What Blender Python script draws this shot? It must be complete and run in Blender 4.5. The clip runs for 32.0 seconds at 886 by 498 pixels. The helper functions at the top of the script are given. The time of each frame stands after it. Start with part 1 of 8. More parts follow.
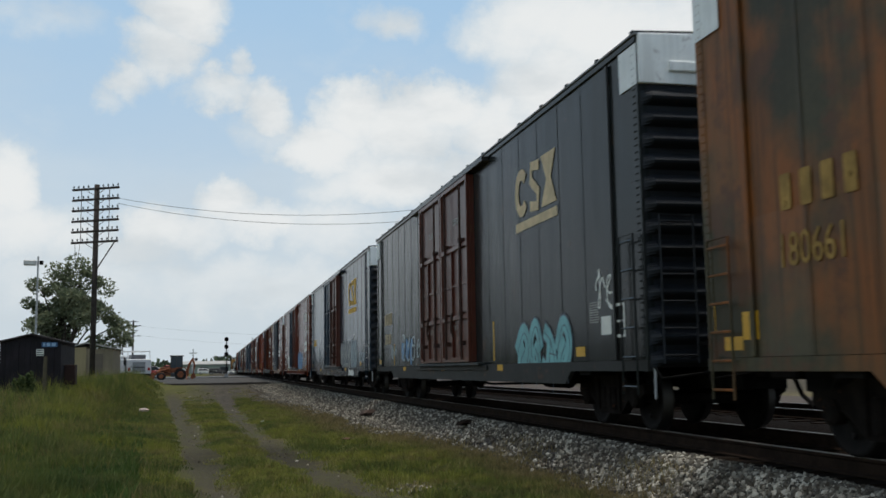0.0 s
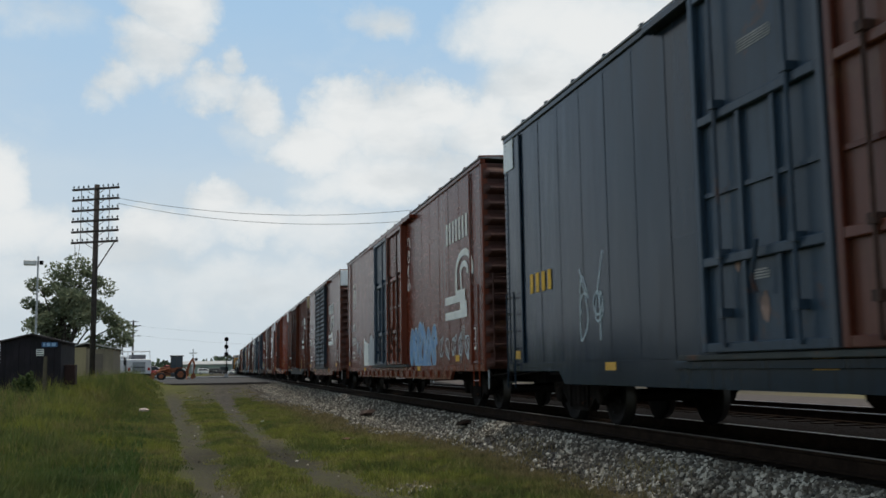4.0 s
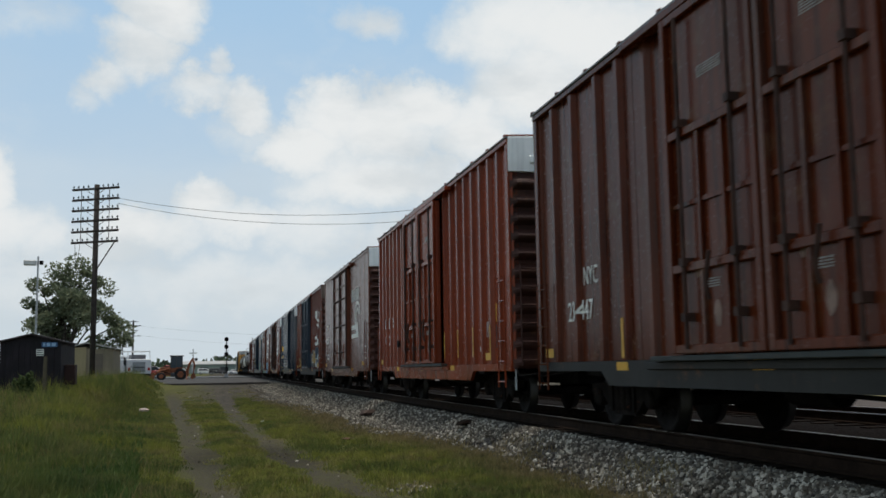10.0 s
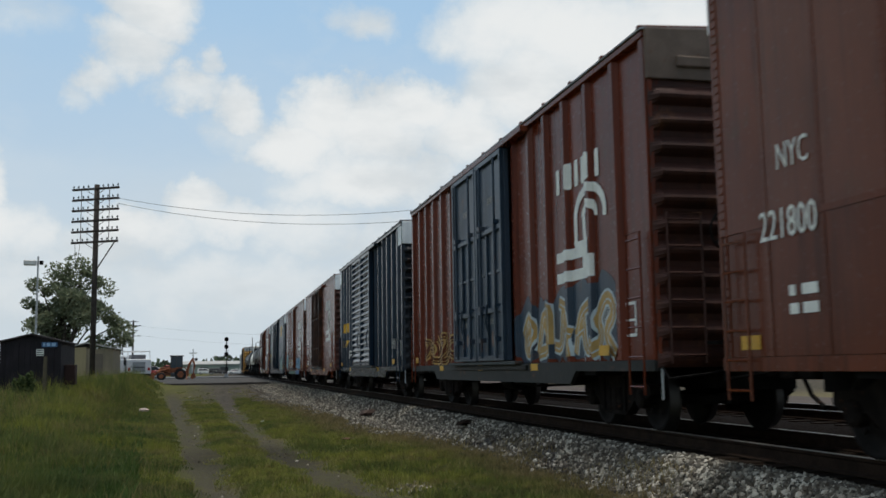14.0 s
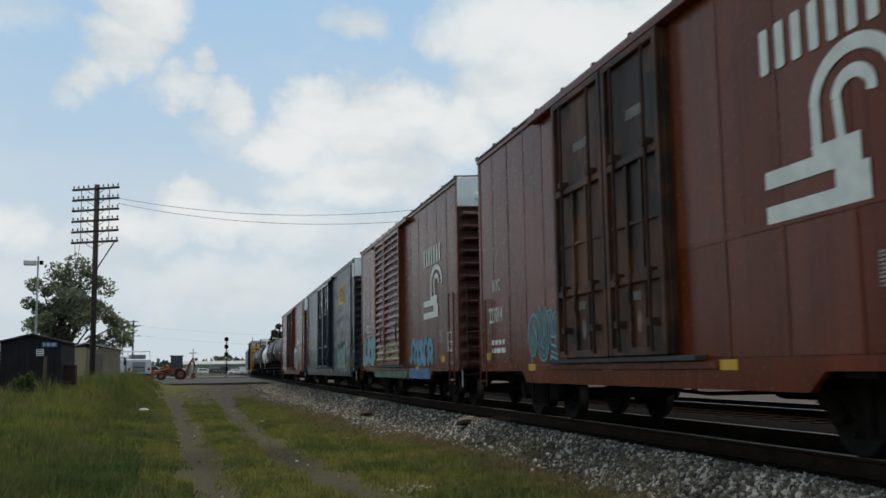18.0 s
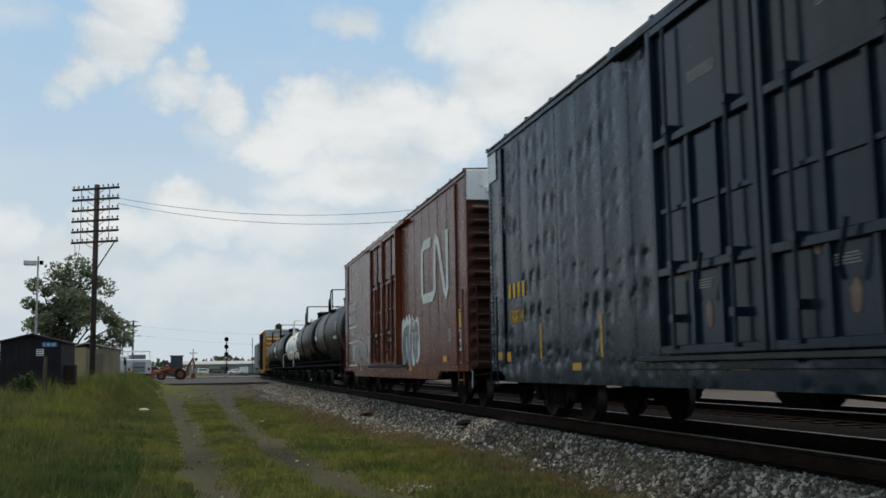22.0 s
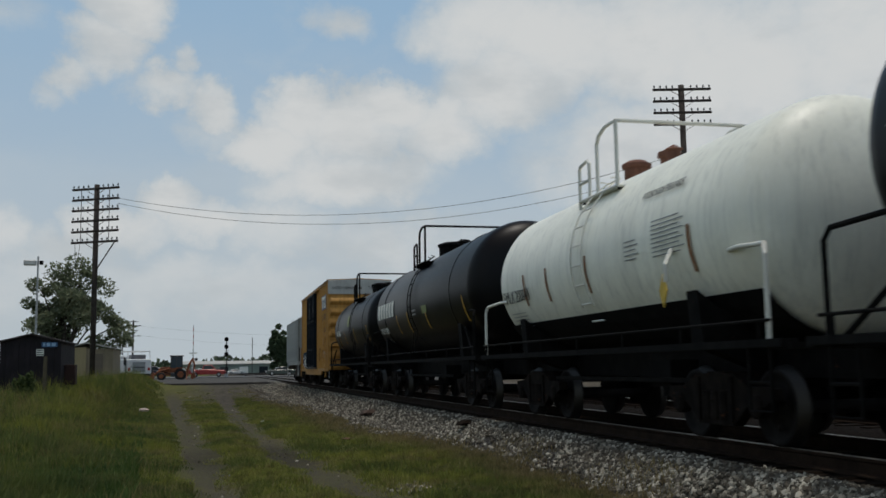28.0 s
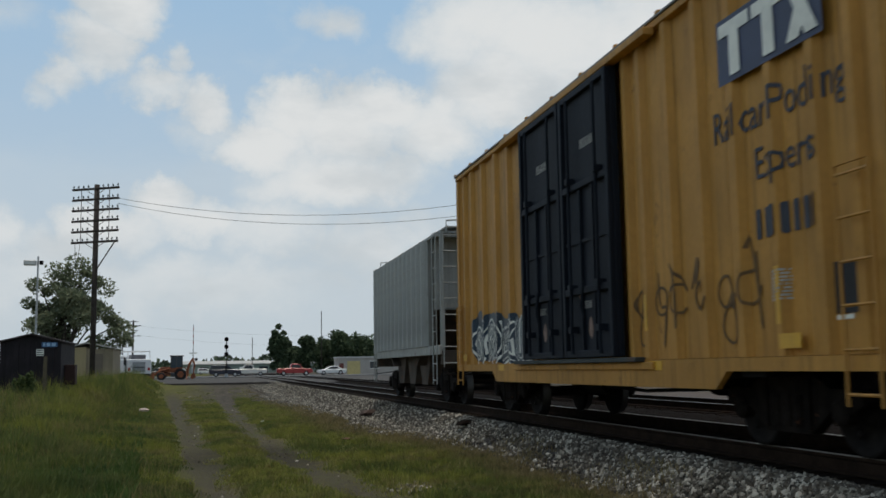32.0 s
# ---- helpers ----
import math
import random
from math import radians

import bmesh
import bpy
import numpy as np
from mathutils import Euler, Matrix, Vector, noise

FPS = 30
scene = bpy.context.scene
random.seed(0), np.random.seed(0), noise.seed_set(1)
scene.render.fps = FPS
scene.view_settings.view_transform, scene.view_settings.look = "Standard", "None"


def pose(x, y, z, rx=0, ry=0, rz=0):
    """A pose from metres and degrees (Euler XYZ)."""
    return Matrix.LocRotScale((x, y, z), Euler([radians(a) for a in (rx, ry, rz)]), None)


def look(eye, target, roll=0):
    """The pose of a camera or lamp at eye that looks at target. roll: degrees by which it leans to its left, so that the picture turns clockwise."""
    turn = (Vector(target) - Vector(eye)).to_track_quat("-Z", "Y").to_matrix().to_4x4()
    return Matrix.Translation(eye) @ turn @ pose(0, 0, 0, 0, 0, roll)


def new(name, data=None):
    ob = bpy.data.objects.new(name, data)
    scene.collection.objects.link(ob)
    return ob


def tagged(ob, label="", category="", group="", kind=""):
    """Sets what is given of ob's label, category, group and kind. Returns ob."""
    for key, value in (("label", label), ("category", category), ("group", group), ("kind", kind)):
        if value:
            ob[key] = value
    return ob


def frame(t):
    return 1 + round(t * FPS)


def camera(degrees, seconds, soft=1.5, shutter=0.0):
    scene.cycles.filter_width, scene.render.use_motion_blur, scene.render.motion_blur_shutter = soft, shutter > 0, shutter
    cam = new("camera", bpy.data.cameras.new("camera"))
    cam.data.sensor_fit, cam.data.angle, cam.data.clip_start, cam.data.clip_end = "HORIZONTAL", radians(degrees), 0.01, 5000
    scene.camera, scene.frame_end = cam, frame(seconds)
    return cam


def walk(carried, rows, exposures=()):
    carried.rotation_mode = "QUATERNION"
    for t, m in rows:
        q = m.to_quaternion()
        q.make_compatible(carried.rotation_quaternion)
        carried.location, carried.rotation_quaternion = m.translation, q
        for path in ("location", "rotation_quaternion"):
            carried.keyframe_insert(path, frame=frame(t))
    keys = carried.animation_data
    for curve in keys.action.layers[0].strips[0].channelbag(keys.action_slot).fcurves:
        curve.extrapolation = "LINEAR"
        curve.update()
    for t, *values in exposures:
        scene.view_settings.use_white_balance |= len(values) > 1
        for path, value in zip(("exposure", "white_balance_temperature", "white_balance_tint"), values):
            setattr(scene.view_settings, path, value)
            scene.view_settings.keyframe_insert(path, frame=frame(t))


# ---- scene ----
# Freight train passing a grade crossing. Track runs along +y; z = 0 is the dirt lane.
RAIL = 0.61            # top of rail
TX = 6.67              # centre line of the main track
SECONDS = 32.0

cam = camera(48.26, SECONDS, soft=1.6, shutter=0.2)
EYE = Vector((0.0, 0.0, 1.5))
VIEW = look(EYE, EYE + Vector((22.3495, 96.7401, 11.9098)), -0.853)
walk(cam, [(0, VIEW), (SECONDS, VIEW)], exposures=[(0, 0.0), (25.3, 0.0), (27.2, -0.40), (30.5, -0.43), (SECONDS, -0.18)])

# ---- light ----
SUN_EL, SUN_AZ = 87.0, 130.0     # degrees; azimuth from +y towards +x
world = bpy.data.worlds.new("sky")
scene.world = world
world.use_nodes = True
wn, wl = world.node_tree.nodes, world.node_tree.links
wn.clear()
w_sky = wn.new("ShaderNodeTexSky")
w_sky.sky_type, w_sky.sun_disc = "NISHITA", False
w_sky.sun_elevation, w_sky.sun_rotation = radians(SUN_EL), radians(SUN_AZ)
w_sky.dust_density, w_sky.air_density = 3.0, 1.2
w_bg = wn.new("ShaderNodeBackground")
w_bg.inputs["Strength"].default_value = 0.085
w_out = wn.new("ShaderNodeOutputWorld")
wl.new(w_sky.outputs[0], w_bg.inputs[0])
wl.new(w_bg.outputs[0], w_out.inputs[0])

sun = new("sun", bpy.data.lights.new("sun", "SUN"))
sun.data.energy, sun.data.angle, sun.data.color = 2.0, radians(7), (1.0, 0.955, 0.87)
_s = Vector((math.sin(radians(SUN_AZ)) * math.cos(radians(SUN_EL)), math.cos(radians(SUN_AZ)) * math.cos(radians(SUN_EL)), math.sin(radians(SUN_EL))))
sun.matrix_world = look(_s * 200, (0, 0, 0))


# ---- node helpers ----
class Nodes:
    def __init__(self, name):
        self.mat = bpy.data.materials.new(name)
        self.mat.use_nodes = True
        self.t = self.mat.node_tree
        self.t.nodes.clear()
        self.out = self.add("ShaderNodeOutputMaterial")

    def add(self, kind, **props):
        n = self.t.nodes.new(kind)
        for k, v in props.items():
            n.inputs[k.replace("_", " ")].default_value = v
        return n

    def put(self, socket, value):
        if isinstance(value, bpy.types.NodeSocket):
            self.t.links.new(value, socket)
        else:
            socket.default_value = value

    def math(self, op, a, b=0.0, clamp=False):
        n = self.add("ShaderNodeMath")
        n.operation, n.use_clamp = op, clamp
        self.put(n.inputs[0], a)
        self.put(n.inputs[1], b)
        return n.outputs[0]

    def mix(self, fac, a, b):
        n = self.add("ShaderNodeMix")
        n.data_type = "RGBA"
        self.put(n.inputs[0], fac)
        for s, v in ((n.inputs[6], a), (n.inputs[7], b)):
            self.put(s, v if isinstance(v, bpy.types.NodeSocket) else (*v[:3], 1.0))
        return n.outputs[2]

    def coords(self):
        return self.add("ShaderNodeTexCoord").outputs["Object"]

    def scaled(self, vec, sx, sy, sz):
        n = self.add("ShaderNodeMapping")
        self.put(n.inputs["Vector"], vec)
        n.inputs["Scale"].default_value = (sx, sy, sz)
        return n.outputs[0]

    def noise(self, vec, scale, detail=4.0, rough=0.55):
        n = self.add("ShaderNodeTexNoise")
        self.put(n.inputs["Vector"], vec)
        n.inputs["Scale"].default_value, n.inputs["Detail"].default_value, n.inputs["Roughness"].default_value = scale, detail, rough
        return n.outputs[0]

    def ramp(self, fac, lo, hi):
        n = self.add("ShaderNodeMapRange")
        n.interpolation_type = "SMOOTHSTEP"
        self.put(n.inputs[0], fac)
        n.inputs[1].default_value, n.inputs[2].default_value = lo, hi
        return n.outputs[0]

    def bump(self, height, strength, distance):
        n = self.add("ShaderNodeBump")
        n.inputs["Strength"].default_value, n.inputs["Distance"].default_value = strength, distance
        self.put(n.inputs["Height"], height)
        return n.outputs[0]

    def principled(self, col, rough, metal=0.0, normal=None):
        p = self.add("ShaderNodeBsdfPrincipled")
        self.put(p.inputs["Base Color"], col if isinstance(col, bpy.types.NodeSocket) else (*col[:3], 1.0))
        self.put(p.inputs["Roughness"], rough)
        p.inputs["Metallic"].default_value = metal
        if normal is not None:
            self.put(p.inputs["Normal"], normal)
        self.t.links.new(p.outputs[0], self.out.inputs[0])
        return p


def shade(c, k):
    return tuple(min(1.0, v * k) for v in c[:3])


RUST = (0.11, 0.045, 0.02)
MATS = {}


def surface(name, col, rough=0.7, metal=0.0, var=0.2, scale=2.5, bump=0.15, fine=40.0, col2=None, spots=0.55, streak=0.0, rust=0.0, seed=0.0, tone=0.0, chip=0.0, gloss=None, relief=0.02, dents=0.0):
    """Paint or another solid surface: large and fine variation, optional second tone, run-down streaks and rust."""
    if name in MATS:
        return MATS[name]
    n = Nodes(name)
    v = n.coords()
    if seed:
        m = n.add("ShaderNodeMapping")
        n.put(m.inputs["Vector"], v)
        m.inputs["Location"].default_value = (seed * 3.1, seed * 7.7, seed * 1.9)
        v = m.outputs[0]
    big, small = n.noise(v, scale), n.noise(v, fine, 3.0)
    c = n.mix(n.ramp(big, 0.3, 0.7), shade(col, 1 - var), shade(col, 1 + var))
    c = n.mix(n.math("MULTIPLY", n.ramp(small, 0.35, 0.75), 0.35), c, shade(col, 1 - 1.6 * var))
    if col2:
        c = n.mix(n.ramp(n.noise(v, scale * 0.7, 5.0), spots - 0.06, spots + 0.1), c, col2)
    if streak:
        run = n.noise(n.scaled(v, 5.0, 5.0, 0.18), 1.6, 5.0, 0.65)
        c = n.mix(n.math("MULTIPLY", n.ramp(run, 0.48, 0.66), streak), c, shade(col, 0.35))
        run2 = n.noise(n.scaled(v, 9.0, 9.0, 0.12), 2.1, 4.0, 0.6)
        c = n.mix(n.math("MULTIPLY", n.ramp(run2, 0.55, 0.70), streak * 0.5), c, shade(col, 1.55))
        blotch = n.noise(n.scaled(v, 1.0, 1.0, 0.45), 0.7, 7.0, 0.64)
        c = n.mix(n.math("MULTIPLY", n.ramp(blotch, 0.50, 0.66), min(0.45, 0.6 * streak)), c, (0.42 * col[0] + 0.010, 0.42 * col[1] + 0.007, 0.42 * col[2] + 0.005))
        c = n.mix(n.math("MULTIPLY", n.ramp(n.noise(n.scaled(v, 1.0, 1.0, 0.6), 0.8, 6.0, 0.6), 0.50, 0.66), min(0.3, 0.5 * streak)), c, (1.55 * col[0] + 0.004, 1.6 * col[1] + 0.004, 1.6 * col[2] + 0.004))
        speck = n.noise(v, 11.0, 8.0, 0.78)
        c = n.mix(n.math("MULTIPLY", n.ramp(speck, 0.60, 0.70), min(0.4, 0.6 * streak)), c, shade(col, 0.4))
    if rust:
        r = n.noise(v, scale * 2.2, 8.0, 0.68)
        c = n.mix(n.math("MULTIPLY", n.ramp(r, 0.66 - 0.25 * rust, 0.80 - 0.25 * rust), 0.85), c, RUST)
    if tone:
        info = n.add("ShaderNodeObjectInfo")
        k = n.math("MULTIPLY", info.outputs["Random"], 1.0)
        c = n.mix(n.math("MULTIPLY", n.ramp(k, 0.45, 1.0), tone), c, shade(col, 0.45))
        c = n.mix(n.math("MULTIPLY", n.ramp(n.math("SUBTRACT", 0.5, k), 0.0, 0.5), tone * 0.8), c, (0.5 * col[0] + 0.16, 0.5 * col[1] + 0.12, 0.5 * col[2] + 0.10))
    h = n.math("ADD", n.math("MULTIPLY", big, 0.6), n.math("MULTIPLY", small, 0.4))
    rr = n.math("ADD", n.math("MULTIPLY", small, 0.10), rough - 0.05, True)
    normal = n.bump(h, bump, relief)
    if streak >= 0.4:
        buckle = n.add("ShaderNodeBump")
        buckle.inputs["Strength"].default_value, buckle.inputs["Distance"].default_value = 0.35, 0.04
        n.put(buckle.inputs["Height"], n.noise(n.scaled(v, 1.0, 1.5, 0.45), 1.1, 2.0))
        n.put(buckle.inputs["Normal"], normal)
        normal = buckle.outputs[0]
    if dents:
        w3 = n.add("ShaderNodeSeparateXYZ")
        n.put(w3.inputs[0], v)
        wob = n.noise(v, 0.9, 2.0)
        row = n.math("SINE", n.math("ADD", n.math("MULTIPLY", w3.outputs[2], 10.5), n.math("MULTIPLY", wob, 6.0)))
        col_ = n.math("SINE", n.math("MULTIPLY", w3.outputs[1], 15.2))
        pit = n.math("MULTIPLY", n.math("MULTIPLY", n.math("ADD", row, 1.0), n.math("ADD", col_, 1.0)), n.ramp(n.noise(n.scaled(v, 1, 1, 1.6), 0.75, 3.0), 0.42, 0.62))
        dent = n.add("ShaderNodeBump")
        dent.inputs["Strength"].default_value, dent.inputs["Distance"].default_value = dents, 0.028
        n.put(dent.inputs["Height"], n.math("ADD", n.math("MULTIPLY", pit, -0.5), n.math("MULTIPLY", n.math("SINE", n.math("MULTIPLY", w3.outputs[1], 7.6)), 0.35)))
        n.put(dent.inputs["Normal"], normal)
        normal = dent.outputs[0]
    p = n.principled(c, rr, metal, normal)
    p.inputs["Specular IOR Level"].default_value = gloss if gloss is not None else (0.3 if rough >= 0.6 else 0.5)
    if chip:
        worn = n.math("ADD", n.noise(v, 7.0, 7.0, 0.68), n.math("MULTIPLY", n.noise(n.scaled(v, 6, 6, 0.6), 3.0, 4.0), 0.35))
        n.put(p.inputs["Alpha"], n.ramp(worn, 0.18 + 0.42 * chip, 0.40 + 0.42 * chip))
    MATS[name] = n.mat
    return n.mat


# ---- mesh helpers ----
def link(name, mesh, material, parent=None, label=""):
    ob = new(name, mesh)
    if material and not mesh.materials:
        mesh.materials.append(material)
    if parent:
        ob.parent = parent
    return tagged(ob, label)


def part(name, bm, material, parent=None, label="", smooth=False, bevel=0.0):
    if bevel:
        bmesh.ops.bevel(bm, geom=bm.edges[:], offset=bevel, segments=1, affect="EDGES", profile=0.5)
    mesh = bpy.data.meshes.new(name)
    bm.to_mesh(mesh)
    bm.free()
    if smooth:
        for p in mesh.polygons:
            p.use_smooth = True
    return link(name, mesh, material, parent, label)


def box(bm, x0, x1, y0, y1, z0, z1):
    v = [bm.verts.new((x, y, z)) for x in (x0, x1) for y in (y0, y1) for z in (z0, z1)]
    for f in ((0, 1, 3, 2), (4, 6, 7, 5), (0, 4, 5, 1), (2, 3, 7, 6), (0, 2, 6, 4), (1, 5, 7, 3)):
        bm.faces.new([v[i] for i in f])
    return bm


def boxes(*rows):
    bm = bmesh.new()
    for r in rows:
        box(bm, *r)
    return bm


def tube(bm, pts, r, sides=6):
    """A bent pipe along the points."""
    pts = [Vector(p) for p in pts]
    rings = []
    for i, p in enumerate(pts):
        d = (pts[min(i + 1, len(pts) - 1)] - pts[max(i - 1, 0)]).normalized()
        a = d.orthogonal().normalized()
        if i:
            a = (rings_a - d * rings_a.dot(d)).normalized()
        rings_a = a
        b = d.cross(a)
        rr = r[i] if isinstance(r, (list, tuple)) else r
        rings.append([bm.verts.new(p + (a * math.cos(2 * math.pi * k / sides) + b * math.sin(2 * math.pi * k / sides)) * rr) for k in range(sides)])
    for r0, r1 in zip(rings, rings[1:]):
        for k in range(sides):
            bm.faces.new((r0[k], r0[(k + 1) % sides], r1[(k + 1) % sides], r1[k]))
    bm.faces.new(rings[0][::-1])
    bm.faces.new(rings[-1])
    return bm


def tubes(*lines, r=0.02, sides=6):
    bm = bmesh.new()
    for pts in lines:
        tube(bm, pts, r, sides)
    return bm


def prism(bm, pts, axis, lo, hi):
    """A flat outline, given in the two axes other than axis, pulled out along axis from lo to hi."""
    def at(p, h):
        q = list(p)
        q.insert(axis, h)
        return q
    a, b = [bm.verts.new(at(p, lo)) for p in pts], [bm.verts.new(at(p, hi)) for p in pts]
    k = len(pts)
    for i in range(k):
        bm.faces.new((a[i], a[(i + 1) % k], b[(i + 1) % k], b[i]))
    bm.faces.new(a[::-1])
    bm.faces.new(b)
    bmesh.ops.recalc_face_normals(bm, faces=bm.faces[:])
    return bm


def lathe(bm, profile, axis_at, axis=1, sides=32):
    """Turns (along, radius) pairs about an axis through axis_at."""
    rings = []
    o = Vector(axis_at)
    for h, r in profile:
        ring = []
        for k in range(sides):
            a = 2 * math.pi * k / sides
            c = [math.cos(a) * max(r, 1e-3), math.sin(a) * max(r, 1e-3)]
            c.insert(axis, h)
            ring.append(bm.verts.new(o + Vector(c)))
        rings.append(ring)
    for r0, r1 in zip(rings, rings[1:]):
        for k in range(sides):
            bm.faces.new((r0[k], r0[(k + 1) % sides], r1[(k + 1) % sides], r1[k]))
    bm.faces.new(rings[0][::-1])
    bm.faces.new(rings[-1])
    bmesh.ops.recalc_face_normals(bm, faces=bm.faces[:])
    return bm


def thing(name, label, category, at=None, group="", kind=""):
    ob = new(name)
    ob.empty_display_size = 0.2
    if at is not None:
        ob.matrix_basis = at
    return tagged(ob, label, category, group, kind)


def raw(name, verts, faces, material, parent=None, label="", smooth=False):
    mesh = bpy.data.meshes.new(name)
    mesh.from_pydata([tuple(v) for v in verts], [], faces)
    if smooth:
        for p in mesh.polygons:
            p.use_smooth = True
    return link(name, mesh, material, parent, label)


# ---- sky with drifting clouds ----
def smooth_blob(n, az, el, a0, e0, ra, re):
    dx = n.math("DIVIDE", n.math("SUBTRACT", az, a0), ra)
    dy = n.math("DIVIDE", n.math("SUBTRACT", el, e0), re)
    d = n.math("ADD", n.math("MULTIPLY", dx, dx), n.math("MULTIPLY", dy, dy))
    return n.math("SUBTRACT", 1.0, d, True)


def cloud_sky():
    n = Nodes("cloudy_sky")
    v = n.coords()
    sep = n.add("ShaderNodeSeparateXYZ")
    norm = n.add("ShaderNodeVectorMath")
    norm.operation = "NORMALIZE"
    n.put(norm.inputs[0], v)
    n.put(sep.inputs[0], norm.outputs[0])
    az = n.math("MULTIPLY", n.math("ARCTAN2", sep.outputs[0], sep.outputs[1]), 57.2958)
    el = n.math("MULTIPLY", n.math("ARCSINE", sep.outputs[2]), 57.2958)
    d3 = norm.outputs[0]
    warp_a = n.math("MULTIPLY", n.math("SUBTRACT", n.noise(d3, 15.0, 8.0, 0.62), 0.5), 4.6)
    warp_e = n.math("MULTIPLY", n.math("SUBTRACT", n.noise(n.scaled(d3, 1.3, 1.3, 1.3), 14.0, 8.0, 0.62), 0.5), 4.0)
    waz, wel = n.math("ADD", az, warp_a), n.math("ADD", el, warp_e)
    total = None
    for a0, e0, ra, re, dense in CLOUDS:
        b = n.math("MULTIPLY", smooth_blob(n, waz, wel, a0, e0, ra * 1.25, re * 1.25), dense)
        total = b if total is None else n.math("MAXIMUM", total, b)
    billow = n.noise(n.scaled(d3, 1, 1, 1.5), 12.0, 8.0, 0.6)
    shape = n.math("ADD", total, n.math("MULTIPLY", n.math("SUBTRACT", billow, 0.5), 0.9))
    cover = n.ramp(shape, -0.05, 0.62)
    core = n.ramp(shape, 0.25, 0.95)
    veil = n.math("MULTIPLY", n.ramp(n.noise(n.scaled(d3, 1, 1, 2.0), 4.0, 5.0), 0.35, 0.7), 0.45)
    cover = n.math("MAXIMUM", cover, n.math("MULTIPLY", veil, n.ramp(n.math("SUBTRACT", 24.0, el), 0.0, 14.0)))
    grey = n.ramp(n.noise(n.scaled(d3, 1, 1, 2.2), 7.0, 5.0), 0.46, 0.68)
    blue = n.mix(n.ramp(el, 2.0, 24.0), (0.565, 0.66, 0.735), (0.36, 0.555, 0.77))
    white = n.mix(core, (0.62, 0.70, 0.755), (0.815, 0.835, 0.835))
    white = n.mix(n.math("MULTIPLY", grey, 0.5), white, (0.55, 0.605, 0.64))
    sky = n.mix(cover, blue, white)
    haze = n.math("MULTIPLY", n.ramp(n.math("SUBTRACT", 10.0, el), 0.0, 10.0), 0.7)
    sky = n.mix(haze, sky, (0.60, 0.67, 0.715))
    em = n.add("ShaderNodeEmission")
    n.put(em.inputs[0], sky)
    em.inputs[1].default_value = 1.0
    n.t.links.new(em.outputs[0], n.out.inputs[0])
    verts, faces, cols, rows_ = [], [], 96, [-3, 0, 4, 9, 14, 20, 26, 33, 40, 47]
    for e in rows_:
        for k in range(cols):
            a = 2 * math.pi * k / cols
            r = 2400 * math.cos(radians(e))
            verts.append((r * math.sin(a), r * math.cos(a), 2400 * math.sin(radians(e))))
    for i in range(len(rows_) - 1):
        for k in range(cols):
            k2 = (k + 1) % cols
            faces.append((i * cols + k, i * cols + k2, (i + 1) * cols + k2, (i + 1) * cols + k))
    ob = raw("backdrop", verts, faces, n.mat, smooth=True)
    return tagged(ob, "pale blue summer sky with drifting white clouds", "sky", kind="structure")


# azimuth, elevation, half width, half height in degrees, density
CLOUDS = [(-1.9, 20.1, 2.6, 2.1, 1), (-3.1, 17.9, 2.3, 2.0, 0.9), (-4.7, 16.1, 1.5, 1.3, 0.75), (-5.8, 15.2, 1.0, 0.8, 0.45), (0.4, 15.9, 2.3, 1.2, 0.75), (2.7, 15.2, 1.5, 1.5, 0.85), (1.2, 17.4, 0.7, 1.0, 0.55), (3.0, 13.6, 2.1, 1.4, 0.4), (7.9, 14.5, 2.6, 2.0, 1), (6.0, 12.7, 3.1, 1.6, 0.95), (10.5, 13.6, 3.8, 2.4, 1), (13.5, 14.9, 2.8, 1.8, 0.95), (16.0, 13.7, 3.1, 2.4, 0.9), (10.3, 10.9, 5.9, 2.0, 0.85), (10.0, 19.9, 2.0, 1.2, 0.5), (18.8, 19.6, 4.3, 2.8, 0.9), (23.3, 18.7, 5.4, 3.5, 0.95), (20.4, 16.4, 4.9, 2.8, 0.9), (28.9, 18.2, 6.6, 4.1, 0.9), (33.7, 16.2, 6.9, 4.9, 0.95), (39.9, 16.2, 7.6, 5.3, 0.9), (29.8, 12.0, 8.6, 3.9, 0.8), (38.4, 10.0, 8.6, 4.6, 0.8), (0.5, 9.4, 2.4, 1.5, 1), (2.5, 8.4, 3.1, 1.6, 0.9), (-1.7, 7.8, 2.8, 1.5, 0.8), (-3.5, 8.2, 1.7, 1.4, 0.9), (6.3, 8.1, 4.3, 2.0, 0.65), (-4.5, 6.7, 2.8, 1.4, 0.65), (-11.1, 10.2, 2.0, 2.2, 0.95), (-10.2, 7.7, 3.1, 2.0, 0.75), (-7.9, 7.0, 1.6, 1.4, 0.6), (-11.2, 19.2, 5.6, 1.4, 0.3), (-7.0, 4.8, 8.6, 2.0, 0.65), (2.1, 4.8, 9.9, 2.0, 0.7), (13.5, 7.2, 6.6, 2.3, 0.6),
          (50.0, 20.0, 12.0, 8.0, 0.9), (-32.0, 18.0, 9.0, 6.0, 0.9), (-60.0, 20.0, 14.0, 8.0, 0.9), (80.0, 22.0, 16.0, 9.0, 0.9), (120.0, 20.0, 18.0, 8.0, 0.9), (-120.0, 24.0, 18.0, 9.0, 0.9), (180.0, 18.0, 16.0, 8.0, 0.9)]
SKY = cloud_sky()


# ---- ground ----
def sstep(a, b, x):
    t = min(1.0, max(0.0, (x - a) / (b - a)))
    return t * t * (3 - 2 * t)


def left_rut(y):
    return 0.72 - 0.052 * y


